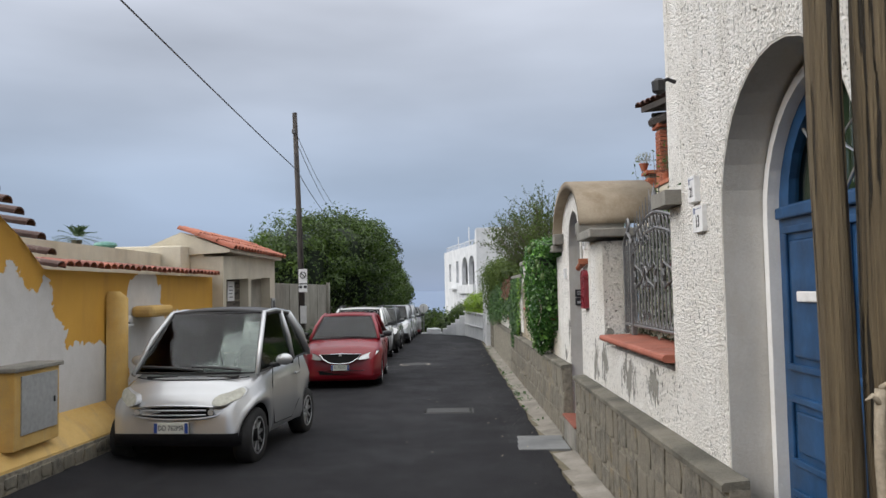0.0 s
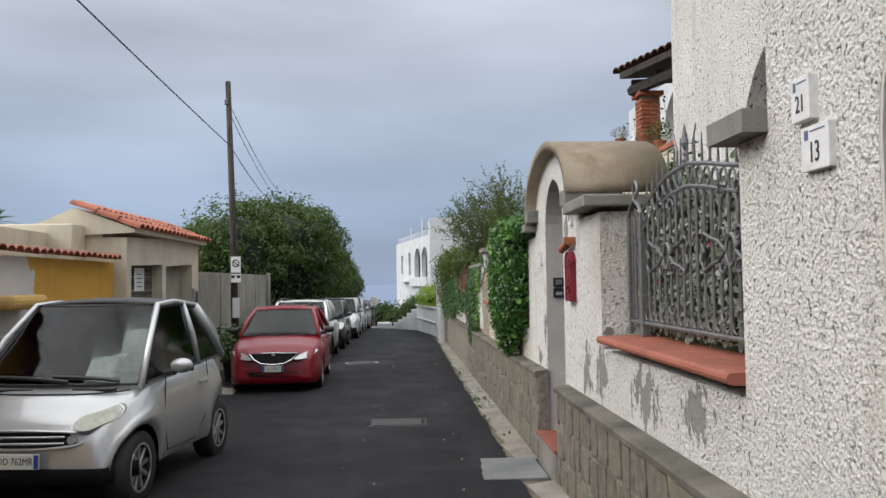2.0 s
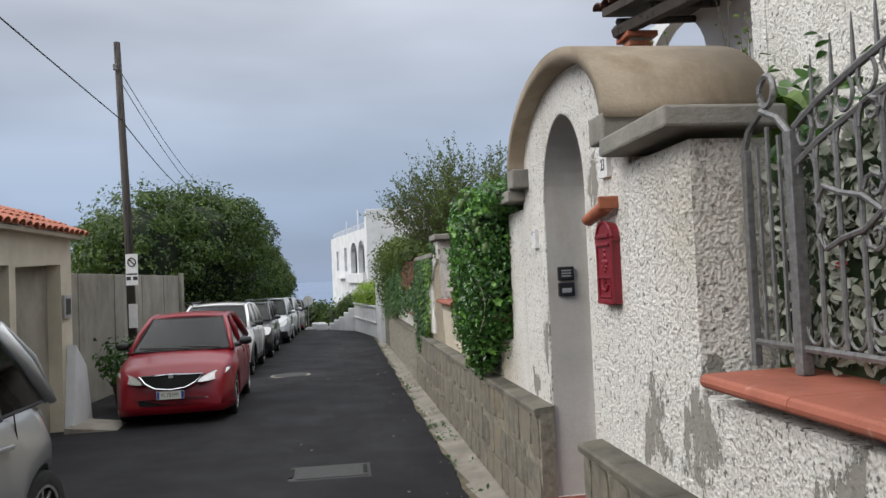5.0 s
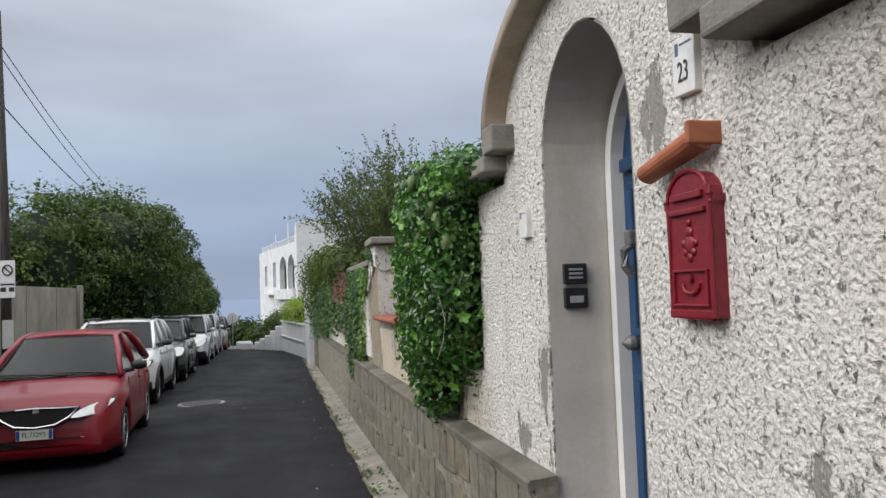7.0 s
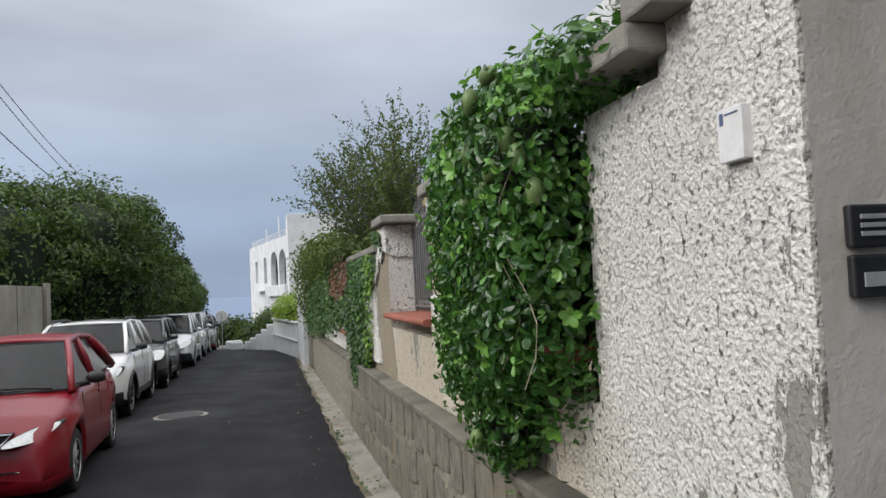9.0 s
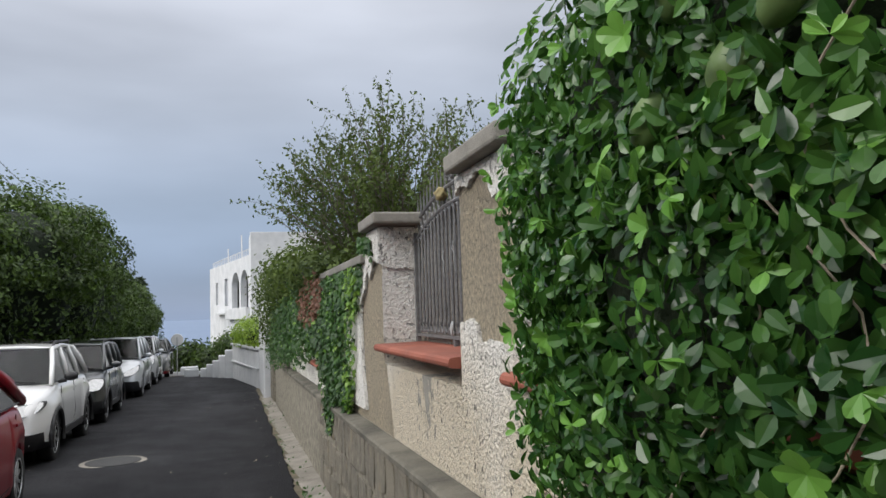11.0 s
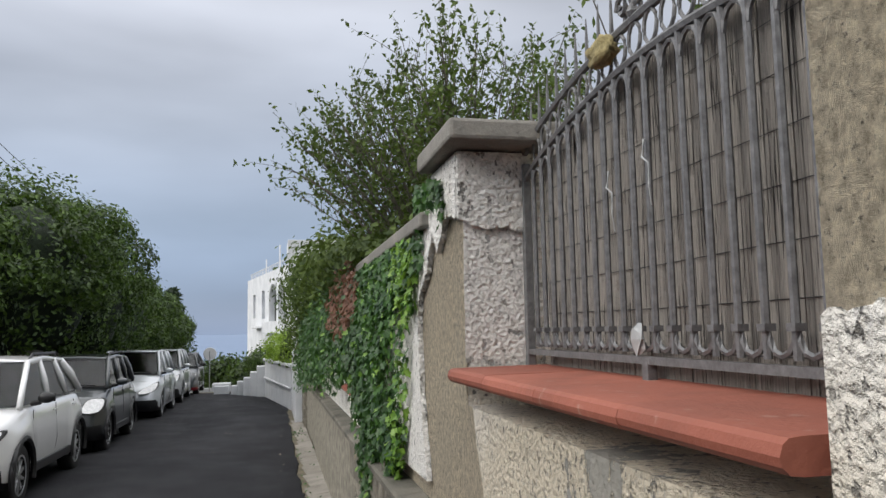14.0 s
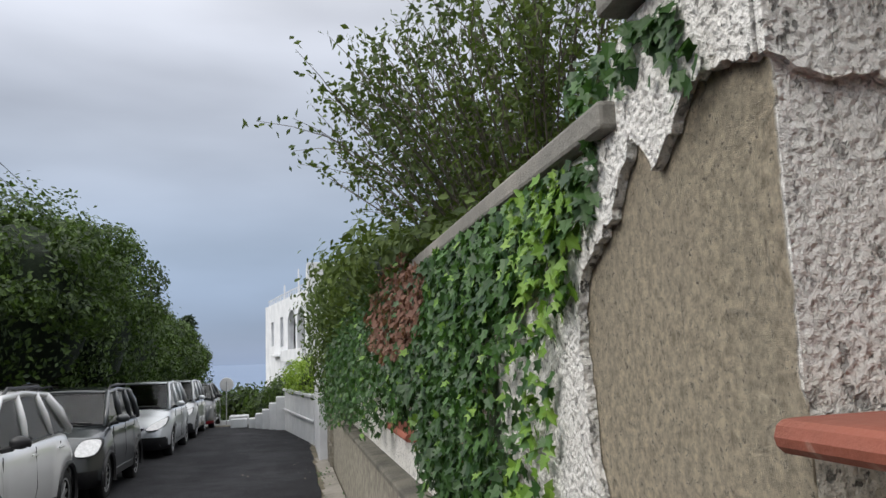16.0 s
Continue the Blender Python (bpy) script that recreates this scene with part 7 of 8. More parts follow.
def build_vine():
    e = empty("climbing_vine", None, "dense glossy dark green climbing vine with large green fruits", "climbing plant")
    # dark blobs added inside the vine as painted shade between its leaves
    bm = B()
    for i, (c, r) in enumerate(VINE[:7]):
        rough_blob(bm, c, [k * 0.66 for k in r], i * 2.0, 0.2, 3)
    part("shade_core", bm, M["core"], e, "", True)
    P, N = on_blobs(VINE, 2500, 21, 0.19, lambda p: (p[:, 1] < 10.80 + 1.3 * (p[:, 0] - 1.78)) & (p[:, 0] < 2.16) & ((p[:, 1] > 9.09 + 0.12 * np.maximum(1.4 - p[:, 2], 0)) | (p[:, 2] > 2.16)) & (p[:, 2] < 2.46 - 0.22 * np.maximum(p[:, 1] - 9.4, 0)) & (p[:, 0] > 1.63 + 0.12 * np.maximum(p[:, 1] - 10.0, 0) + 0.5 * np.maximum(p[:, 1] - 10.45, 0)))
    P0 = P[P[:, 0] < 2.3]
    N0 = N[P[:, 0] < 2.3]
    g = np.random.default_rng(5)
    leaves("leaves", P0, N0, g.uniform(0.034, 0.056, len(P0)), LEAF_OVAL, M["leaf_vine"], e, 6, 0.35, "stuff")
    # single leaves in front, and fresh rosettes
    shapes = []
    for mt in ("leaf_vine", "leaf_young"):
        me = bpy.data.meshes.new("leaf")
        me.from_pydata([(a * 1.25, b, c) for a, b, c in LEAF_OVAL[0]], [], LEAF_OVAL[1])
        me.materials.append(M[mt])
        shapes.append(me)
    rg = random.Random(12)
    idx = [i for i in range(len(P0)) if N0[i][0] < -0.3 or N0[i][1] < -0.6]
    rg.shuffle(idx)
    cnt = 0
    for i in idx[:230]:
        ob = new("leaf", shapes[0])
        n = Vector(N0[i]) + Vector((rg.gauss(0, 0.3), rg.gauss(0, 0.3), rg.gauss(0, 0.3)))
        q = n.to_track_quat("Z", "Y").to_matrix().to_4x4()
        ob.matrix_world = Matrix.Translation(Vector(P0[i]) + Vector(N0[i]) * 0.02) @ q @ Matrix.Rotation(rg.uniform(0, 6.28), 4, "Z") @ Matrix.Diagonal([rg.uniform(0.042, 0.060)] * 3 + [1])
        ob.parent = e
    for i in idx[230:268]:
        n = Vector(N0[i]).normalized()
        q = n.to_track_quat("Z", "Y").to_matrix().to_4x4()
        for k in range(5):
            ob = new("young_leaf", shapes[1])
            ob.matrix_world = Matrix.Translation(Vector(P0[i]) + n * 0.05) @ q @ Matrix.Rotation(k * 1.26 + rg.uniform(-0.2, 0.2), 4, "Z") @ Matrix.Rotation(0.5, 4, "X") @ Matrix.Diagonal([rg.uniform(0.034, 0.050)] * 3 + [1])
            ob.parent = e
    k = np.array([i for i in idx[268:430] for _ in range(5)])
    leaves("young_leaves", P0[k] + N0[k] * 0.04, N0[k] + g.normal(0, 0.45, (len(k), 3)), g.uniform(0.030, 0.046, len(k)), LEAF_OVAL, M["leaf_young"], e, 14, 0.3, "stuff")
    # fruits
    for y, z, x, t in ((9.25, 2.1, 1.74, 0.3), (9.32, 2.0, 1.70, 0.9), (9.20, 2.03, 1.76, 0.1), (9.45, 1.93, 1.70, 0.5), (9.55, 2.1, 1.68, 0.4), (9.42, 2.28, 1.66, 0.3), (9.65, 1.9, 1.68, 0.6), (9.85, 0.93, 1.74, 0.2), (9.3, 2.35, 1.70, 1.4), (9.15, 1.9, 1.80, 0.2)):
        bm = B()
        lathe(bm, [(0.004, -0.055), (0.024, -0.04), (0.034, -0.01), (0.034, 0.015), (0.022, 0.045), (0.005, 0.055)], 12, Matrix.Translation((x, y, z)) @ Matrix.Rotation(t, 4, "X"))
        part("fruit", bm, M["fruit"], e, "large green fruit", True)
    bm = B()
    for s in range(3):
        y0 = 9.2 + 0.2 * s
        pts = [(1.74 - 0.03 * math.sin(k), y0 + 0.12 * math.sin(k * 0.8 + s), 2.0 - 0.11 * k) for k in range(8)]
        tube(bm, pts, 0.0022, 5)
    part("stem", bm, M["dry_stem"], e)
    g = np.random.default_rng(31)
    for s in range(14):
        y0, z0 = g.uniform(9.0, 9.9), g.uniform(2.2, 2.4)
        d = g.normal(0, 1, 3) * [0.03, 0.03, 0.01] + [0, 0.01, 0.03]
        bm = B()
        pts = [Vector((1.9, y0, z0)) + Vector(d) * k for k in range(4)]
        tube(bm, pts, 0.003, 4)
        ob = part("shoot", bm, M["leaf_young"], e)


build_vine()


# ---- creeper on the low wall ----
def build_creeper():
    e = empty("creeper", None, "green creeper with a withered reddish patch hanging over the wall", "climbing plant")
    g = np.random.default_rng(77)

    def low(y):
        if y < 14.6:
            return 1.80 - 0.35 * math.sin((y - 14.0) * 5) ** 2
        tab = [(14.6, 1.62), (14.75, 1.50), (14.85, 0.95), (15.0, 0.78), (15.3, 0.85), (15.75, 0.62), (16.0, 0.50), (16.25, 0.42), (16.4, 0.80), (16.7, 1.25), (17, 1.15), (18, 1.2), (19, 0.9), (20, 1.1), (21.5, 0.8), (23.2, 0.7)]
        return float(np.interp(y, [a for a, _ in tab], [b for _, b in tab]))
    y = np.concatenate([g.uniform(14.05, 23.6, 17000), g.uniform(14.3, 17.6, 11000)])
    z = g.uniform(0.36, 2.12, 28000)
    lo = np.array([low(v) for v in y]) + 0.12 * np.sin(y * 9)
    bulge = np.interp(y, [14, 15, 16.5, 19, 23.6], [0.02, 0.07, 0.14, 0.26, 0.38])
    hole = (y > 14.74) & (y < 15.5) & (z > 0.95 + 0.25 * (y - 14.7)) & (z < 1.70 - 0.2 * (y - 14.7)) & (g.uniform(0, 1, len(y)) < 0.8)
    ok = (y > 14.5 + 0.25 * (2.1 - z)) & (z > lo) & ~((y < 14.6) & (z < 1.7) & (g.uniform(0, 1, len(y)) < 0.5)) & ~hole
    ok &= ~((y < 14.75) & (g.uniform(0, 1, len(y)) < 0.35))
    ok &= ~((y < 17.2) & (z > 1.955))
    y, z, bulge = y[ok], z[ok], bulge[ok]
    x = 1.965 - bulge * g.uniform(0.1, 1, len(y)) * np.sqrt(np.clip((2.3 - z) / 0.8, 0.1, 1))
    P = np.stack([x, y, z], 1)
    N = np.tile([-1.0, -0.2, 0.25], (len(y), 1))
    red = (((y - 17.5) / 1.1) ** 2 + ((z - 1.80) / 0.36) ** 2 < 1) & (g.uniform(0, 1, len(y)) < 0.8)
    light = (~red) & ((((np.abs(y - 14.75) < 0.3) | ((y < 15.1) & (z < 1.15))) & (g.uniform(0, 1, len(y)) < 0.6)) | (g.uniform(0, 1, len(y)) < 0.05))
    for nm, k, mt in (("leaves", ~red & ~light, "leaf_ivy"), ("withered_leaves", red, "leaf_red"), ("fresh_leaves", light, "leaf_ivy_light")):
        leaves(nm, P[k], N[k], g.uniform(0.032, 0.058, k.sum()), LEAF_LOBED, M[mt], e, 9, 0.8, "stuff")
    # top growth over the coping
    blobs = [((2.2, 17.2, 2.10), (0.30, 0.5, 0.14)), ((2.05, 18.2, 2.12), (0.42, 1.1, 0.24)), ((2.0, 20.2, 2.2), (0.48, 1.6, 0.38)), ((1.95, 22.6, 2.1), (0.5, 1.5, 0.45)), ((1.85, 23.3, 1.6), (0.4, 1.0, 0.6))]
    P, N = on_blobs(blobs, 420, 9, 0.2, lambda p: p[:, 1] > 16.6)
    leaves("top_leaves", P, N, g.uniform(0.05, 0.09, len(P)), LEAF_OVAL, M["leaf_tree"], e, 10, 0.2, "stuff")
    # near-black filling under the top growth, shade given as colour
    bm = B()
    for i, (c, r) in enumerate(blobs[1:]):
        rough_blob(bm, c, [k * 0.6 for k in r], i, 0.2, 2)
    part("shade_core", bm, M["core"], e, "", True)
    for y0 in (15.6, 16.4, 17.2):
        bm = B()
        tube(bm, [(1.955, y0 + 0.05 * math.sin(k), 2.0 - 0.14 * k) for k in range(7)], 0.004, 4)
        part("stem", bm, M["twig"], e)
    # tendril round the cracked pier
    pts = [(14.55, 2.14), (14.5, 2.10), (14.45, 2.13), (14.35, 2.12), (14.2, 2.13), (14.1, 2.1), (14.45, 2.0), (14.5, 1.92), (14.52, 1.85), (14.55, 1.8), (14.4, 2.05), (14.25, 2.08), (14.05, 2.06), (14.0, 2.0)]
    P = np.array([(1.955, a + dy, b + dz) for a, b in pts for dy, dz in g.normal(0, 0.030, (13, 2))])
    leaves("pier_leaves", P, np.tile([-1.0, -0.3, 0.2], (len(P), 1)), g.uniform(0.030, 0.052, len(P)), LEAF_LOBED, M["leaf_ivy"], e, 12, 0.7, "stuff")


build_creeper()


# ---- loose render skin on the cracked pier ----
def build_skin():
    g = random.Random(23)

    def jag(pts, n=6, a=0.012):
        out = []
        for (y0, z0), (y1, z1) in zip(pts, pts[1:]):
            for k in range(n):
                f = k / n
                out.append((y0 + (y1 - y0) * f + g.uniform(-a, a), z0 + (z1 - z0) * f + g.uniform(-a, a)))
        return out + [pts[-1]]
    crack = jag([(13.80, 1.925), (13.90, 1.955), (14.01, 1.96), (14.09, 1.89), (14.175, 1.835), (14.23, 1.90), (14.27, 1.93), (14.32, 1.86), (14.395, 1.775), (14.50, 1.72), (14.60, 1.65),
                 (14.64, 1.556), (14.63, 1.45), (14.62, 1.354), (14.60, 1.2), (14.55, 1.05), (14.47, 0.82)], 5, 0.009)
    edge = crack + [(15.45, 0.80), (15.45, 1.962), (14.50, 1.962), (14.48, 2.03), (14.25, 2.185), (13.80, 2.185)]
    bm = slab_yz(B(), edge, WX - 0.028, WX - 0.003)
    tagged(link_mesh("render_skin", bm, M["skin"]), "thick white roughcast skin lifting off the cement", "wall", kind="structure")
    # the same skin round the corner of the pier, under the railing
    crack = jag([(2.245, 1.87), (2.16, 1.90), (2.07, 1.885), (1.975, 1.925)], 5, 0.008)
    turn = Matrix(((0, 1, 0, 0), (1, 0, 0, 13.80), (0, 0, 1, 0), (0, 0, 0, 1)))
    bm = slab_any(crack + [(1.975, 2.185), (2.245, 2.185)], turn, -0.022, -0.003)
    bmesh.ops.recalc_face_normals(bm, faces=bm.faces)
    tagged(link_mesh("render_skin", bm, M["skin"]), "white roughcast skin on the inner side of the pier", "wall", kind="structure")
    crack = jag([(11.12, 1.98), (11.22, 2.03), (11.34, 2.03), (11.42, 2.13), (11.55, 2.17), (11.68, 2.13), (11.79, 2.15), (11.855, 2.11)], 5, 0.010)
    bm = slab_yz(B(), crack + [(11.855, 2.20), (11.12, 2.20)], WX - 0.022, WX - 0.003)
    tagged(link_mesh("render_skin", bm, M["skin"]), "broken edge of white roughcast under the coping", "wall", kind="structure")
    low = jag([(10.95, 1.40), (11.15, 1.44), (11.3, 1.443), (11.42, 1.45), (11.57, 1.44), (11.60, 1.505), (11.66, 1.53), (11.74, 1.54), (11.845, 1.515)], 5, 0.010)
    bm = slab_yz(B(), low + [(11.845, 0.80), (10.95, 0.80)], WX - 0.022, WX - 0.003)
    tagged(link_mesh("render_skin", bm, M["skin"]), "white roughcast skin below the bare patch", "wall", kind="structure")


build_skin()


# ---- open shrub behind the wall ----
def build_shrub():
    e = empty("shrub_tree", None, "open twiggy shrub with small yellowish green leaves", "tree")
    g = random.Random(6)
    bm = B()
    LP, LN = [], []
    base = Vector((2.95, 17.6, 1.2))
    for s in range(185):
        a = g.uniform(0, 2 * math.pi)
        sp = g.uniform(0.1, 1.0) ** 0.5
        tip = base + Vector((math.cos(a) * 1.62 * sp, math.sin(a) * 1.95 * sp, 2.92 * math.sqrt(max(0.10, 1 - 0.72 * sp * sp)) * g.uniform(0.82, 1.05)))
        st = base + Vector((math.cos(a) * 0.2, math.sin(a) * 0.3, 0))
        mid = st.lerp(tip, 0.5) + Vector((math.cos(a), math.sin(a), 0)) * -0.12 + Vector((0, 0, 0.15))
        pts = [st, st.lerp(mid, 0.6) + Vector((g.gauss(0, 0.03), g.gauss(0, 0.03), 0)), mid, mid.lerp(tip, 0.5) + Vector((g.gauss(0, 0.04), g.gauss(0, 0.04), 0.05)), tip]
        tube(bm, pts, 0.013, 5, r1=0.003)
        for q in range(9):
            f = 0.35 + 0.65 * (q + g.random()) / 9
            k = min(3, int(f * 4))
            p = pts[k].lerp(pts[k + 1], f * 4 - k)
            d = (pts[k + 1] - pts[k]).normalized() + Vector((g.gauss(0, 0.5), g.gauss(0, 0.5), g.gauss(0.15, 0.35)))
            d.normalize()
            ln = g.uniform(0.18, 0.48)
            t2 = p + d * ln
            tube(bm, [p, p.lerp(t2, 0.5) + Vector((0, 0, 0.015)), t2], 0.004, 3, r1=0.0015)
            for m in range(15):
                LP.append(p.lerp(t2, 0.15 + 0.85 * m / 12) + Vector((g.gauss(0, 0.02), g.gauss(0, 0.02), g.gauss(0, 0.02))))
                LN.append(Vector((g.gauss(0, 1), g.gauss(0, 1), g.gauss(0.6, 0.7))).normalized())
    part("branchwork", bm, M["twig"], e)
    leaves("crown", [tuple(p) for p in LP], [tuple(n) for n in LN], np.random.default_rng(3).uniform(0.035, 0.068, len(LP)), LEAF_SIMPLE, M["leaf_tree"], e, 14, 0.2, "")
    bm = B()
    tube(bm, [(2.85, 17.6, -0.4), (2.85, 17.6, 1.25)], 0.12, 8)
    part("trunk", bm, M["bark"], e)
    # bushy base
    blobs = [((2.7, 17.0, 2.0), (0.6, 1.1, 0.45)), ((2.6, 19.0, 2.1), (0.6, 1.4, 0.5)), ((2.9, 21.2, 2.1), (0.7, 1.6, 0.6))]
    P, N = on_blobs(blobs, 330, 15, 0.22)
    h = empty("garden_bushes", None, "mixed green bushes filling the garden behind the wall", "bush")
    leaves("bush_leaves", P, N, 0.07, LEAF_OVAL, M["leaf_tree"], h, 16, 0.3, "stuff")
    # second smaller shrub nearer
    bm = B()
    g2 = random.Random(9)
    LP, LN = [], []
    for s in range(26):
        a = g2.uniform(0, 6.28)
        tip = Vector((3.0 + math.cos(a) * 0.55, 13.9 + math.sin(a) * 0.6, g2.uniform(2.55, 3.0)))
        st = Vector((3.0, 13.9, 1.6))
        tube(bm, [st, st.lerp(tip, 0.6) + Vector((0, 0, 0.1)), tip], 0.006, 4, r1=0.002)
        for m in range(40):
            LP.append(tuple(st.lerp(tip, 0.5 + 0.5 * m / 39) + Vector((g2.gauss(0, 0.05), g2.gauss(0, 0.05), g2.gauss(0, 0.04)))))
            LN.append((g2.gauss(0, 1), g2.gauss(0, 1), 0.7))
    t = empty("small_shrub", None, "small leafy shrub rising behind the railing", "bush")
    part("branchwork", bm, M["twig"], t)
    leaves("crown", LP, LN, 0.05, LEAF_SIMPLE, M["leaf_tree"], t, 17, 0.2, "")


build_shrub()


# ---- houses behind the street wall ----
def build_upper():
    hole = arch(3.3, 5.72, -0.5, 2.62, 0.85)
    bm = slab_yz(B(), [(-4, -0.6), (6.95, -0.6), (6.95, 7.0), (-4, 7.0)], 3.0, 3.35, [hole])
    tagged(link_mesh("house_wall", bm, M["stucco"]), "tall white roughcast house wall with an arched opening", "wall", kind="structure")
    bm = B()
    box(bm, 3.6, 3.7, 2.5, 6.6, -0.6, 4.5)
    box(bm, 3.35, 3.6, 6.5, 6.6, -0.6, 4.5)
    tagged(link_mesh("loggia_wall", bm, M["frame_white"]), "smooth white loggia wall inside the arch", "wall", kind="structure")
    bm = B()
    box(bm, 3.0, 9.0, 6.96, 7.1, -0.6, 7.0)
    tagged(link_mesh("house_gable", bm, M["stucco"]), "white roughcast side of the house", "wall", kind="structure")
    bm = B()
    box(bm, 2.5, 3.0, -4, 3.28, 4.6, 4.7)
    tagged(link_mesh("ceiling", bm, M["frame_white"]), "flat roof of the entrance block", "roof", kind="structure")
    # added dark sheet stands for the unlit inside behind the fanlight
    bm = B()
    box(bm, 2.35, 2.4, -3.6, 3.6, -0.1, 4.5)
    tagged(link_mesh("entrance_dark_sheet", bm, M["leaf_dark"]), "dark sheet added to close the space behind the entrance", "wall", kind="structure")
    # terrace house beyond
    bm = slab_yz(B(), [(8.5, -0.8), (16.5, -0.8), (16.5, 5.3), (8.5, 5.3)], 5.4, 5.6, [arch(12.3, 14.3, 3.2, 4.35, 0.8)])
    th = empty("terrace_house", None, "white house with terrace, brick pillar and dark tiled porch roof", "house")
    part("wall", bm, M["white"], th)
    bm = B()
    box(bm, 6.6, 6.7, 8.5, 16.5, -0.8, 5.2)
    part("back_wall", bm, M["cream"], th)
    bm = B()
    box(bm, 4.25, 6.6, 9.5, 13.4, 3.0, 3.1)
    part("terrace_floor", bm, M["concrete"], th)
    bm = B()
    box(bm, 4.15, 4.3, 9.5, 13.4, -0.8, 3.45)
    part("terrace_wall", bm, M["cream"], th)
    bm = B()
    box(bm, 4.12, 4.33, 9.5, 13.4, 3.45, 3.52, 0.01)
    part("terrace_coping", bm, M["brick"], th)
    for y, z1 in ((12.2, 4.55), (13.1, 3.85)):
        pl = empty("brick_pillar", None)
        pl.parent = th
        g = random.Random(3)
        me = bpy.data.meshes.new("brick")
        bb = box(B(), -0.08, 0.08, -0.052, 0.052, -0.028, 0.028, 0.004)
        bb.to_mesh(me)
        bb.free()
        me.materials.append(M["brick"])
        bm = box(B(), 4.29, 4.55, y - 0.13, y + 0.13, 3.1, z1)
        part("core", bm, M["mortar"], pl)
        for k in range(int((z1 - 3.4) / 0.066)):
            for q in range(3):
                for face in (0, 1):
                    ob = new("brick", me)
                    off = (q - 1) * 0.115 + (0.03 if k % 2 else -0.02)
                    off = max(-0.1, min(0.1, off))
                    if face == 0:
                        ob.location, ob.rotation_euler = (4.30, y + off, 3.42 + k * 0.066), (0, 0, 0)
                    else:
                        ob.location, ob.rotation_euler = (4.42 + off, y - 0.12, 3.42 + k * 0.066), (0, 0, math.pi / 2)
                    ob.scale = (0.45, 1.0, 1.0) if face == 0 else (0.45, 1.0, 1.0)
                    ob.parent = pl
        bm = box(B(), 4.22, 4.62, y - 0.2, y + 0.2, z1, z1 + 0.07, 0.01)
        part("cap", bm, M["brick"], pl)
    # porch roof
    bm = B()
    c = [(4.0, 12.25), (4.85, 9.6), (8.6, 10.6), (7.6, 13.6)]
    lo = [bm.verts.new((x, y, 4.86 + (0.5 if i > 1 else 0))) for i, (x, y) in enumerate(c)]
    hi = [bm.verts.new((x, y, 4.96 + (0.5 if i > 1 else 0))) for i, (x, y) in enumerate(c)]
    bm.faces.new(lo[::-1])
    bm.faces.new(hi)
    for i in range(4):
        bm.faces.new((lo[i], lo[(i + 1) % 4], hi[(i + 1) % 4], hi[i]))
    part("porch_roof", bm, M["pole"], th)
    bm = B()
    tube(bm, [(4.2, 12.3, 4.68), (4.95, 9.9, 4.68)], 0.09, 6)
    for k in range(5):
        tube(bm, [(4.2 + 0.17 * k, 12.25 - 0.58 * k, 4.80), (7.6 + 0.2 * k, 13.2 - 0.6 * k, 5.25)], 0.05, 5)
    part("porch_beam", bm, M["pole"], th)
    g = random.Random(2)
    me = bpy.data.meshes.new("roof_tile")
    bm = B()
    prev = None
    for i in range(6):
        t = math.pi * i / 5
        row = [bm.verts.new((0, 0.085 * math.cos(t), 0.07 * math.sin(t))), bm.verts.new((0.45, 0.075 * math.cos(t), 0.06 * math.sin(t)))]
        if prev:
            bm.faces.new((prev[0], row[0], row[1], prev[1]))
        prev = row
    q = bmesh.ops.extrude_face_region(bm, geom=bm.faces[:])
    bmesh.ops.translate(bm, vec=(0, 0, -0.014), verts=[v for v in q["geom"] if isinstance(v, bmesh.types.BMVert)])
    bm.to_mesh(me)
    bm.free()
    me.materials.append(M["tile_dark"])
    d = Vector((0.85, -2.65, 0)).normalized()
    for k in range(17):
        for r in range(2):
            ob = new("roof_tile", me)
            p = Vector((3.95, 12.3, 4.97)) + d * (0.168 * k) + Vector((0.4 * r, 0.12 * r, 0.055 * r + 0.02))
            ob.matrix_world = Matrix.Translation(p) @ Matrix.Rotation(math.atan2(0.3, 0.95), 4, "Z") @ Matrix.Rotation(-0.13, 4, "Y")
            ob.parent = th
    # potted plants on the terrace wall and canopy
    for x, y, z, s, mt in ((4.23, 13.1, 3.93, 0.16, "leaf_grey"), (4.23, 11.6, 3.52, 0.2, "leaf_red"), (4.23, 11.1, 3.52, 0.2, "leaf_ivy")):
        p = empty("potted_plant", Matrix.Translation((x, y, z)), "small plant in a clay pot on the terrace wall", "potted plant")
        bm = lathe(B(), [(0.05, 0), (0.085, 0.12), (0.095, 0.12), (0.095, 0.14), (0.07, 0.14)], 14)
        part("pot", bm, M["brick"], p)
        P, N = on_blobs([((0, 0, 0.14 + s * 0.7), (s * 0.8, s * 0.8, s * 0.6))], 900, 3, 0.2)
        ob = leaves("foliage", P, N, 0.045, LEAF_SIMPLE, M[mt], p, 4, 0.1, "")
    # banana and garden plants behind the gate
    e = empty("banana_plant", None, "yellowish green banana plant with torn leaves", "plant")
    g = random.Random(5)
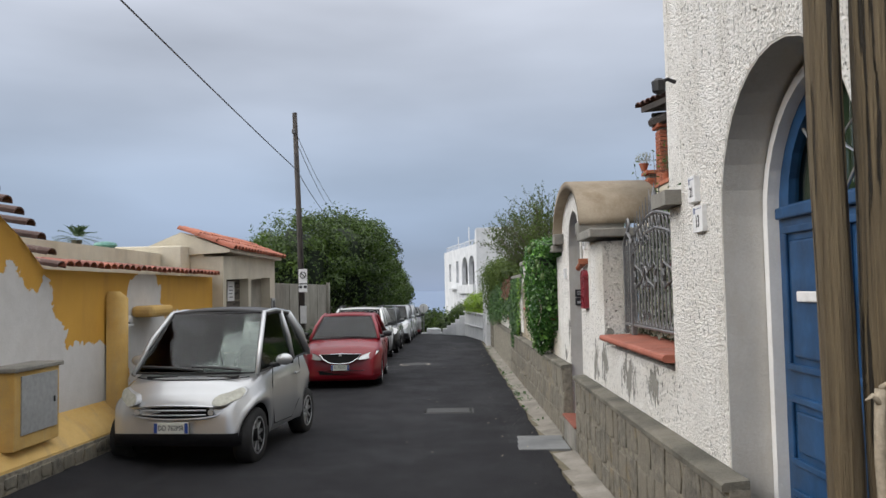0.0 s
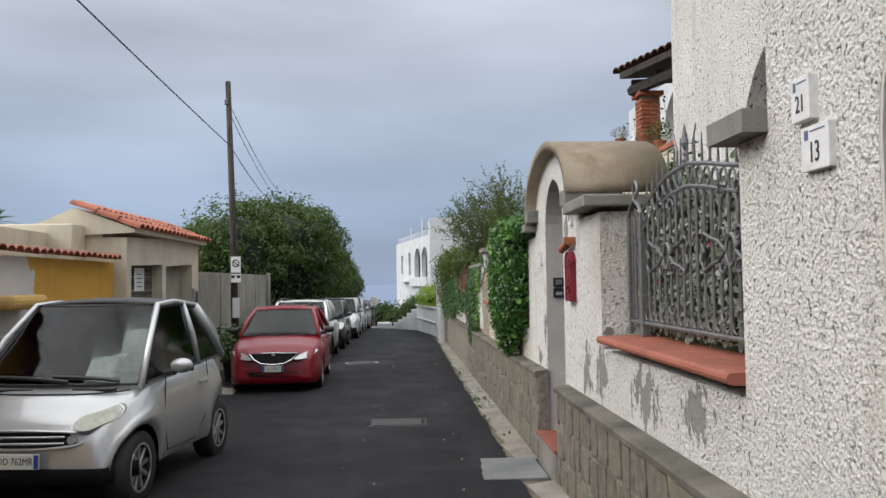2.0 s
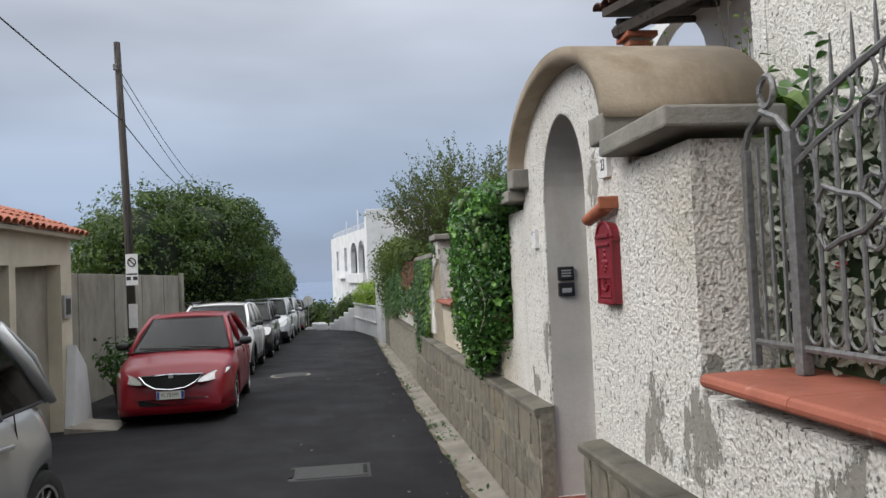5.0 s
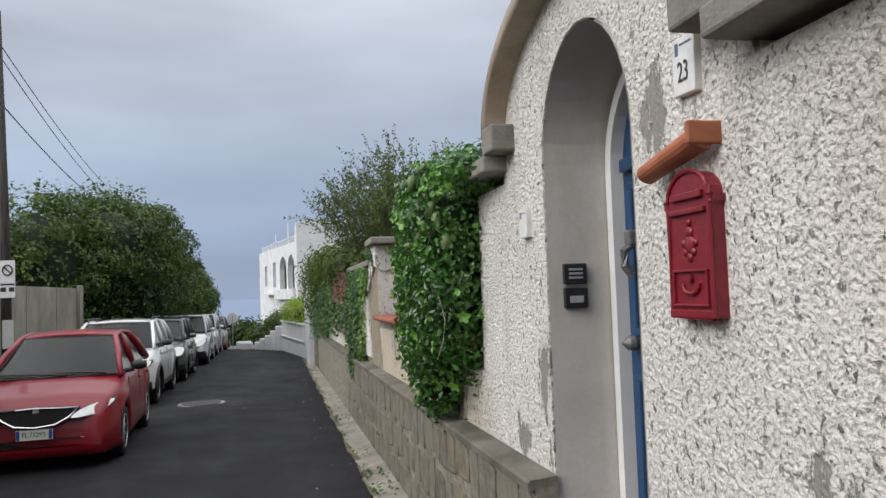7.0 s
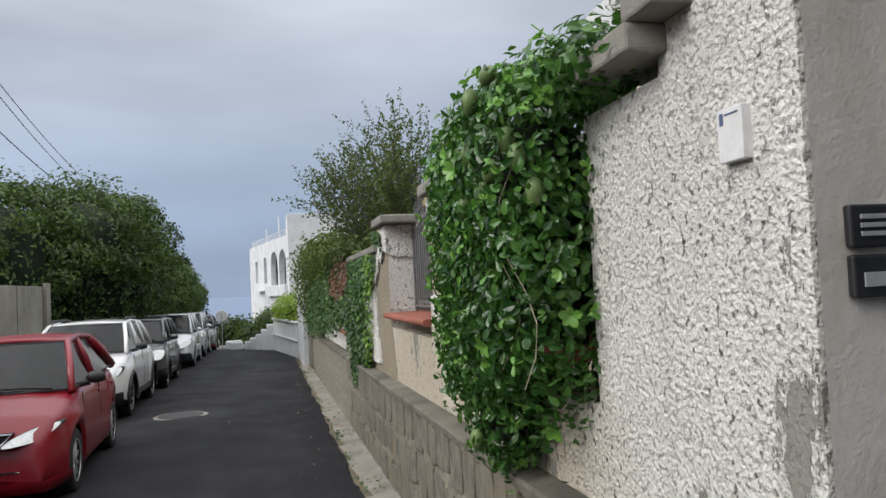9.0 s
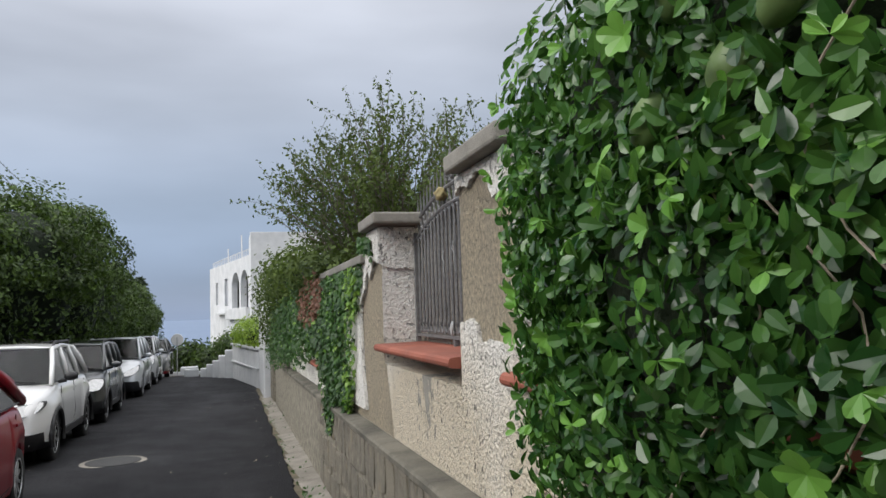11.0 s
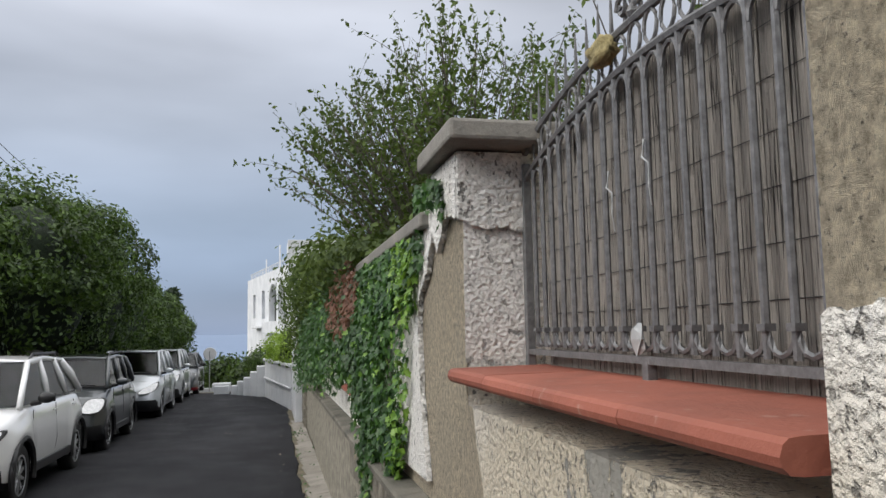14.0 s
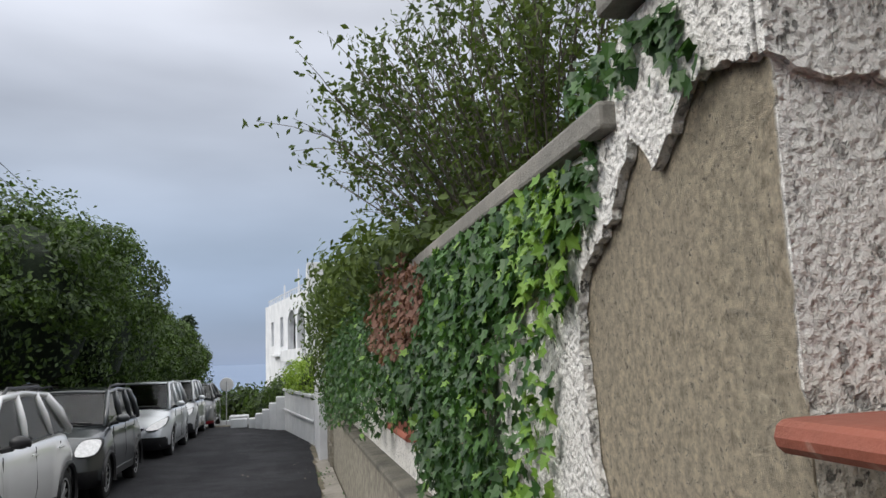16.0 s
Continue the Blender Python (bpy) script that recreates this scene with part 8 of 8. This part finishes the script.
    for k in range(9):
        a = 0.7 * k + 0.4
        ln = g.uniform(0.7, 1.1)
        base = Vector((2.9, 6.75 + 0.02 * k, 1.9))
        bm = B()
        prev = None
        for i in range(13):
            f = i / 12
            c = base + Vector((math.cos(a) * ln * f * 0.42, math.sin(a) * ln * f * 0.62, 0.95 * math.sin(f * 2.2) * ln * 0.9))
            w = 0.13 * math.sin(math.pi * min(1, 0.08 + f * 0.95)) * (0.75 + 0.25 * g.random()) + 0.006
            sd = Vector((-math.sin(a), math.cos(a), 0))
            row = [bm.verts.new(c + sd * w + Vector((0, 0, -0.03))), bm.verts.new(c), bm.verts.new(c - sd * w + Vector((0, 0, -0.03)))]
            if prev:
                bm.faces.new((prev[0], prev[1], row[1], row[0]))
                bm.faces.new((prev[1], prev[2], row[2], row[1]))
            prev = row
        part("leaf", bm, M["leaf_banana"], e)
    bm = B()
    tube(bm, [(2.9, 6.8, -0.2), (2.92, 6.8, 2.0)], 0.07, 8)
    part("stem", bm, M["leaf_banana"], e)
    h = empty("garden_plants", None, "green garden shrubs with sparse twigs behind the gate", "bush")
    P, N = on_blobs([((3.4, 8.2, 1.9), (0.5, 0.8, 0.8)), ((2.9, 5.9, 1.6), (0.3, 0.6, 0.7)), ((2.95, 6.6, 2.25), (0.25, 0.4, 0.35))], 260, 22, 0.25)
    leaves("bush_leaves", P, N, 0.08, LEAF_OVAL, M["leaf_ivy"], h, 23, 0.2, "stuff")
    bm = B()
    LP, LN = [], []
    for s in range(12):
        x, y = 3.1 + g.uniform(-0.3, 0.3), 7.9 + g.uniform(-0.9, 0.9)
        t = Vector((x + g.uniform(-0.15, 0.15), y + g.uniform(-0.2, 0.2), g.uniform(3.05, 3.5)))
        tube(bm, [(x, y, 1.9), (x, y, 2.6), t], 0.005, 4, r1=0.002)
        for m in range(12):
            LP.append(tuple(Vector((x, y, 2.6)).lerp(t, m / 11) + Vector((g.gauss(0, 0.02), g.gauss(0, 0.03), 0))))
            LN.append((g.gauss(0, 1), g.gauss(0, 1), 0.4))
    part("twigs", bm, M["twig"], h)
    leaves("twig_leaves", LP, LN, 0.045, LEAF_SIMPLE, M["leaf_tree"], h, 24, 0.2, "stuff")


build_upper()


# ---- left side things ----
def build_left_things():
    # meter cabinet
    e = empty("meter_cabinet", Matrix.Translation((-3.2, 5.35, 0.56)), "grey metal meter door in a yellow masonry box", "cabinet")
    bm = box(B(), -0.2, 0.10, -0.36, 0.36, -0.1, 0.56, 0.01)
    part("masonry_box", bm, M["yellow_floor"], e)
    bm = box(B(), -0.2, 0.13, -0.39, 0.39, 0.56, 0.60, 0.01)
    part("lid", bm, M["concrete"], e)
    bm = box(B(), 0.10, 0.112, -0.27, 0.31, 0.02, 0.52, 0.003)
    part("door", bm, M["metal_grey"], e)
    bm = box(B(), 0.113, 0.12, 0.24, 0.26, 0.24, 0.29, 0.002)
    part("lock", bm, M["black"], e)
    # twin valves
    v = empty("gas_valves", Matrix.Translation((-3.36, 7.62, 1.46)), "pair of round white meter caps on the wall", "meter")
    for k in (0, 1):
        bm = lathe(B(), [(0.05, 0.0), (0.05, 0.05), (0.04, 0.06)], 16, Matrix.Translation((0, k * 0.12, 0)), "x")
        part("cap", bm, M["sign_white"], v)
    bm = box(B(), 0, 0.07, -0.07, 0.19, -0.09, -0.05, 0.01)
    part("bracket", bm, M["sign_white"], v)
    # pole signs
    for z0, z1, w, lb, yy in ((1.75, 2.34, 0.22, "white no parking sign plate on the pole", -0.14), (0.95, 1.40, 0.16, "small white paper notice on the pole", -0.13)):
        s = empty("pole_sign", Matrix.Translation((-3.32, 18.2 + yy, (z0 + z1) / 2)), lb, "sign")
        bm = box(B(), -w / 2, w / 2, -0.006, 0.0, -(z1 - z0) / 2, (z1 - z0) / 2)
        part("plate", bm, M["sign_white"], s)
        if w > 0.2:
            bm = B()
            tube(bm, [(0.07 * math.cos(q), -0.008, 0.14 + 0.08 * math.sin(q)) for q in [2 * math.pi * k / 20 for k in range(21)]], 0.012, 5, False)
            tube(bm, [(-0.06, -0.008, 0.20), (0.06, -0.008, 0.08)], 0.012, 5)
            part("prohibition_ring", bm, M["black"], s)
            bm = B()
            box(bm, -0.10, 0.10, -0.008, -0.0065, -0.10, -0.07)
            box(bm, -0.10, -0.02, -0.008, -0.0065, -0.2, -0.13)
            box(bm, 0.02, 0.10, -0.008, -0.0065, -0.2, -0.13)
            part("lettering", bm, M["ink"], s)
    # planter and ramp
    p = empty("potted_shrub", Matrix.Translation((-2.95, 16.2, ground_z(16.2))), "green leafy shrub in a dark pot by the wall", "potted plant")
    bm = lathe(B(), [(0.16, 0), (0.22, 0.36), (0.25, 0.38), (0.25, 0.44), (0.2, 0.44)], 18)
    part("pot", bm, M["black"], p)
    P, N = on_blobs([((0, 0, 0.75), (0.36, 0.36, 0.34))], 420, 4, 0.25)
    leaves("foliage", P, N, 0.10, LEAF_OVAL, M["leaf_ivy"], p, 4, 0.2, "")
    r = empty("drive_ramp", Matrix.Translation((-2.75, 14.3, ground_z(14.3))), "pale concrete wedge ramp at the garage corner", "ramp")
    bm = B()
    vs = [bm.verts.new(q) for q in ((-0.35, -0.5, 0), (0.35, -0.5, 0.0), (0.25, 0.3, 0.0), (-0.35, 0.3, 0), (-0.35, -0.5, 0.09), (0.3, -0.45, 0.025), (0.2, 0.28, 0.025), (-0.35, 0.3, 0.09))]
    for f in ((0, 1, 2, 3), (4, 5, 6, 7), (0, 1, 5, 4), (1, 2, 6, 5), (2, 3, 7, 6), (3, 0, 4, 7)):
        bm.faces.new([vs[i] for i in f])
    bmesh.ops.recalc_face_normals(bm, faces=bm.faces)
    part("wedge", bm, M["kerb"], r)
    bm = slab_yz(B(), [(14.0, -0.35), (14.85, -0.35), (14.6, 0.62), (14.2, 0.95)], -3.17, -3.05)
    tagged(link_mesh("buttress", bm, M["white"]), "whitewashed sloping buttress at the garage corner", "buttress", kind="structure")
    mb = empty("meter_box", Matrix.Translation((-3.17, 14.2, 1.48)), "small grey meter box on the garage corner", "meter")
    bm = box(B(), 0, 0.03, -0.13, 0.13, -0.16, 0.16, 0.006)
    part("case", bm, M["metal_grey"], mb)
    bm = box(B(), 0.03, 0.034, -0.09, 0.09, -0.11, 0.11)
    part("window", bm, M["black"], mb)
    # palm behind the house
    pm = empty("palm", None, "distant palm crown above the flat roof", "tree")
    bm = B()
    tube(bm, [(-15.2, 30, -1), (-15.2, 30, 4.1)], 0.2, 8)
    part("trunk", bm, M["bark"], pm)
    bm = B()
    g = random.Random(4)
    for k in range(34):
        a, up = g.uniform(0, 6.28), g.uniform(-0.2, 1.2)
        d = Vector((math.cos(a) * math.cos(up), math.sin(a) * math.cos(up), math.sin(up)))
        sd = d.cross(Vector((0, 0, 1))).normalized()
        for q in range(9):
            f0 = 0.25 + q * 0.09
            c = Vector((-15.2, 30, 4.15)) + d * f0 * 0.9 + Vector((0, 0, -0.35 * f0 * f0))
            for s in (1, -1):
                v = [bm.verts.new(c), bm.verts.new(c + sd * s * 0.20 + d * 0.22 + Vector((0, 0, -0.03))), bm.verts.new(c + d * 0.06)]
                bm.faces.new(v)
    part("crown", bm, M["leaf_palm"], pm)
    # roof bits on the flat roof
    for x, y, s in ((-4.4, 7.2, 0.16), (-4.3, 9.2, 0.14)):
        t = empty("roof_ornament", Matrix.Translation((x, y, 2.4)), "small green plastic tub on the flat roof", "tub")
        bm = lathe(B(), [(0.10, 0), (0.16, 0.06), (0.14, 0.09), (0.06, 0.11)], 16)
        part("tub_body", bm, mat_tub, t)


mat_tub = mat_plain("green plastic", (0.10, 0.26, 0.22), 0.5)
build_left_things()



# ---- wires ----
def build_wires():
    def sag(a, b, s, n=24):
        a, b = Vector(a), Vector(b)
        return [a.lerp(b, i / n) - Vector((0, 0, 4 * s * (i / n) * (1 - i / n))) for i in range(n + 1)]
    top = (-3.49, 18.25, 4.93)
    for nm, a, b, s, r in (("cable", top, (-3.0, 4.0, 5.14), 0.03, 0.011), ("cable", top, (-5.8, 40, 5.5), 0.3, 0.011), ("cable", (-3.53, 18.3, 5.95), (-5.7, 40, 6.1), 0.3, 0.009), ("cable", (-3.53, 18.3, 5.75), (-5.9, 40, 5.9), 0.3, 0.009)):
        bm = B()
        tube(bm, sag(a, b, s), r, 5)
        e = empty(nm, None, "thin black overhead cable from the pole", "cable")
        part("wire", bm, M["black"], e)
    bm = B()
    box(bm, -0.10, -0.02, -0.03, 0.03, -0.02, 0.10, 0.01, Matrix.Translation((-3.5, 18.2, 5.9)))
    part("bracket", bm, M["iron"], pole)
    e = empty("wall_lamp", Matrix.Translation((1.99, 3.30, 3.0)), "small dark wall lamp on the corner of the wall", "lamp")
    bm = B()
    tube(bm, [(0, 0, 0), (-0.05, 0, 0.02), (-0.09, 0.0, 0)], 0.012, 6)
    lathe(bm, [(0.01, -0.06), (0.04, -0.04), (0.045, 0.02), (0.02, 0.04)], 10, Matrix.Translation((-0.10, 0.02, -0.01)))
    part("lamp_body", bm, M["black"], e)


build_wires()


# ---- road details ----
def build_road_things():
    e = empty("drain_cover", Matrix.Translation((0.46, 10.45, ground_z(10.45) + 0.026)), "worn rectangular grey drain cover in the asphalt", "manhole cover")
    bm = box(B(), -0.38, 0.38, -0.26, 0.26, -0.01, 0.004, 0.003)
    part("frame", bm, M["manhole"], e)
    bm = box(B(), -0.30, 0.36, -0.22, 0.22, 0.002, 0.012, 0.003)
    part("cover", bm, M["manhole"], e)
    for a in (-0.36, 0.33):
        bm = box(B(), a - 0.02, a + 0.02, -0.15, 0.15, 0.004, 0.016, 0.002)
        part("lift_slot", bm, M["under"], e)
    e = empty("manhole_cover", Matrix.Translation((-0.57, 19.6, ground_z(19.6) + 0.022)), "round grey iron manhole cover in the asphalt", "manhole cover")
    bm = lathe(B(), [(0.42, -0.01), (0.42, 0.004), (0.40, 0.006)], 32)
    part("frame", bm, M["kerb"], e)
    bm = lathe(B(), [(0.35, 0.0), (0.35, 0.012), (0.34, 0.014)], 32)
    part("cover", bm, M["manhole"], e)
    # weeds in the gutter
    g = np.random.default_rng(41)
    w = empty("gutter_weeds", None, "tufts of green weeds growing in the gutter", "weeds")
    P = []
    for y, n, s in ((10.6, 18, 0.10), (11.8, 34, 0.14), (12.5, 60, 0.16), (13.6, 26, 0.15), (15.0, 22, 0.25), (16.4, 40, 0.25), (18, 20, 0.4), (20, 16, 0.5), (9.3, 10, 0.2), (23, 20, 0.5), (25.5, 40, 0.6)):
        yy = y + g.normal(0, s, n)
        xx = 1.62 + np.abs(g.normal(0, 0.05, n)) + (g.uniform(0, 1, n) < 0.3) * 0.15
        P += [(a, b, ground_z(b) + 0.015 + abs(g.normal(0, 0.02))) for a, b in zip(xx, yy)]
    leaves("weed_leaves", P, np.tile([-0.3, -0.2, 0.8], (len(P), 1)), g.uniform(0.025, 0.06, len(P)), LEAF_SIMPLE, M["leaf_ivy"], w, 42, -0.4, "stuff")
    # fallen leaves and grit
    d = empty("litter", None, "scattered dry leaves and grit on the asphalt", "dry leaves")
    n = 130
    yy = g.uniform(2, 34, n)
    xx = np.where(g.uniform(0, 1, n) < 0.55, 1.55 - np.abs(g.normal(0, 0.3, n)), g.uniform(-2.4, 1.5, n))
    P = [(a, b, ground_z(b) + 0.035) for a, b in zip(xx, yy)]
    leaves("dry_leaves", P, np.tile([0, 0, 1.0], (n, 1)), g.uniform(0.015, 0.04, n), LEAF_SIMPLE, M["dry_stem"], d, 43, 0, "stuff")


build_road_things()


# ---- beyond the crest ----
def build_far_things():
    e = empty("lime_bush", None, "bright yellow green clipped bush behind the white wall", "bush")
    P, N = on_blobs([((1.45, 35.2, 1.02), (0.42, 1.6, 0.42)), ((1.75, 33.0, 1.08), (0.4, 1.4, 0.45))], 300, 51, 0.15)
    leaves("foliage", P, N, 0.10, LEAF_SIMPLE, M["leaf_lime"], e, 52, 0.2, "")
    # dark core added so the bush looks shaded inside
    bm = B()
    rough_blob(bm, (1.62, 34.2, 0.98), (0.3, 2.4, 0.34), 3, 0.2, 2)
    part("shade_core", bm, M["core"], e, "", True)
    e = empty("green_bush", None, "dark green bush by the white steps", "bush")
    P, N = on_blobs([((0.95, 38.2, 0.55), (0.45, 0.9, 0.45)), ((0.65, 39.6, 0.35), (0.4, 0.8, 0.4))], 260, 53, 0.2)
    leaves("foliage", P, N, 0.12, LEAF_SIMPLE, M["leaf_hedge"], e, 54, 0.2, "")
    # dark core, the shade within this bush put into its colour
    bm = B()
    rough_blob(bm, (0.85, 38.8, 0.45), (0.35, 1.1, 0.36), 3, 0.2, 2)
    part("shade_core", bm, M["core"], e, "", True)
    e = empty("distant_bushes", None, "low dark green coastal bushes beyond the crest", "bush")
    P, N = on_blobs([((-1.2, 52, -0.6), (1.0, 1.5, 0.85)), ((-0.1, 50, -0.75), (0.8, 1.2, 0.8)), ((-4, 60, -1.8), (3.5, 3, 1.4))], 90, 55, 0.15)
    leaves("foliage", P, N, 0.28, LEAF_SIMPLE, M["leaf_hedge"], e, 56, 0.2, "")
    # dark cores imitate shade between the distant leaves
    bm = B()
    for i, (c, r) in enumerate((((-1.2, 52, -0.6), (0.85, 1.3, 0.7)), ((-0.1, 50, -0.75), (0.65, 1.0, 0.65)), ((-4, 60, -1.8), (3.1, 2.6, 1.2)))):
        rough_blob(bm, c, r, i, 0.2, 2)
    part("shade_core", bm, M["core"], e, "", True)
    e = empty("traffic_mirror", Matrix.Translation((-1.45, 45.5, -1.0)), "round road sign on a thin pole seen from behind", "sign")
    bm = B()
    tube(bm, [(0, 0, 0), (0, 0, 1.75)], 0.025, 6)
    part("pole", bm, M["metal_grey"], e)
    bm = lathe(B(), [(0.26, 0), (0.28, 0.02), (0.26, 0.04)], 20, Matrix.Translation((0, 0, 1.62)), "y")
    part("disc", bm, M["sign_white"], e)
    e = empty("antenna_mast", None, "slender mast rising behind the hedge", "mast")
    bm = B()
    tube(bm, [(-7.0, 60, -2), (-7.0, 60, 7.4)], 0.06, 5)
    part("mast", bm, M["concrete"], e)
    e = empty("conifer", None, "dark conifer at the end of the hedge", "tree")
    P, N = [], []
    g = np.random.default_rng(7)
    for k in range(46):
        z = -0.6 + 4.4 * k / 46
        r = 1.5 * (1 - (z + 0.6) / 5.4) * (0.75 + 0.4 * ((k * 7) % 5) / 5)
        for a in g.uniform(0, 6.28, 60):
            f = g.uniform(0.2, 1)
            P.append((-3.6 + math.cos(a) * r * f, 50 + math.sin(a) * r * f, z - 0.12 * f))
            N.append((math.cos(a) * 0.3, math.sin(a) * 0.3, 1))
    leaves("crown", P, N, 0.26, LEAF_SIMPLE, M["leaf_dark"], e, 57, 0.0, "")
    bm = B()
    tube(bm, [(-3.6, 50, -2.2), (-3.6, 50, 3.6)], 0.1, 6, r1=0.03)
    part("trunk", bm, M["bark"], e)


build_far_things()


# ---- single stones of the facings, last ----
def build_stones():
    g = random.Random(17)
    for (d, y0, y1, t0, t1) in DADOS[:2]:
        cells = []
        cuts = [0.0, 0.30, 0.66, 1.0]
        for c in range(3):
            y = y0 + 0.01
            while y < min(y1 - 0.05, 17.0):
                w = g.uniform(0.15, 0.40)
                if y + w > y1 - 0.06:
                    w = y1 - y - 0.01
                top = t0 + (t1 - t0) * (y + w / 2 - y0) / (y1 - y0) - 0.05
                foot = ground_z(y) + 0.03
                a = foot + (top - foot) * (cuts[c] + (g.uniform(-0.05, 0.05) if c else 0)) + 0.003
                b = foot + (top - foot) * (cuts[c + 1] + (g.uniform(-0.06, 0.04) if c < 2 else 0)) - 0.003
                cells.append((y, y + w - 0.006, a, b))
                y += w
        bricks_row(d, "slate", M["dado"], cells, 1.890, 0.012, int(y0 * 3))
    kerb = empty("kerb_facing", None, "dark crazy paved stone facing of the raised kerb", "kerb")
    bm = slab_yz(B(), [(-7, 0.0), (9.6, -0.1), (9.6, 0.1), (8, 0.27), (2, 0.36), (-7, 0.46)], -3.088, -3.07)
    part("mortar_bed", bm, M["mortar"], kerb)
    cells = []
    y = 3.2
    while y < 9.0:
        w = g.uniform(0.16, 0.3)
        z = ground_z(y) + 0.10
        top = 0.31 - 0.012 * (y - 3)
        h = top - z
        if g.random() < 0.5 and h > 0.15:
            k = g.uniform(0.4, 0.6)
            cells += [(y, y + w, z, z + h * k), (y, y + w, z + h * k, top)]
        else:
            cells.append((y, y + w, z, top))
        y += w
    n0 = len(bpy.data.objects)
    bricks_row(kerb, "kerb_stone", M["dado"], cells, -3.062, -0.014, 5)
    # rough stones of the far pier
    pier = bpy.data.objects["stone_pier"]
    cells = []
    z = -0.45
    while z < 1.6:
        h = g.uniform(0.16, 0.28)
        y = 26.72
        while y < 27.85:
            w = min(g.uniform(0.18, 0.36), 27.88 - y)
            cells.append((y, y + w, z, z + h))
            y += w
        z += h
    bricks_row(pier, "pier_stone", M["dado"], cells, 1.895, 0.04, 6)


build_stones()
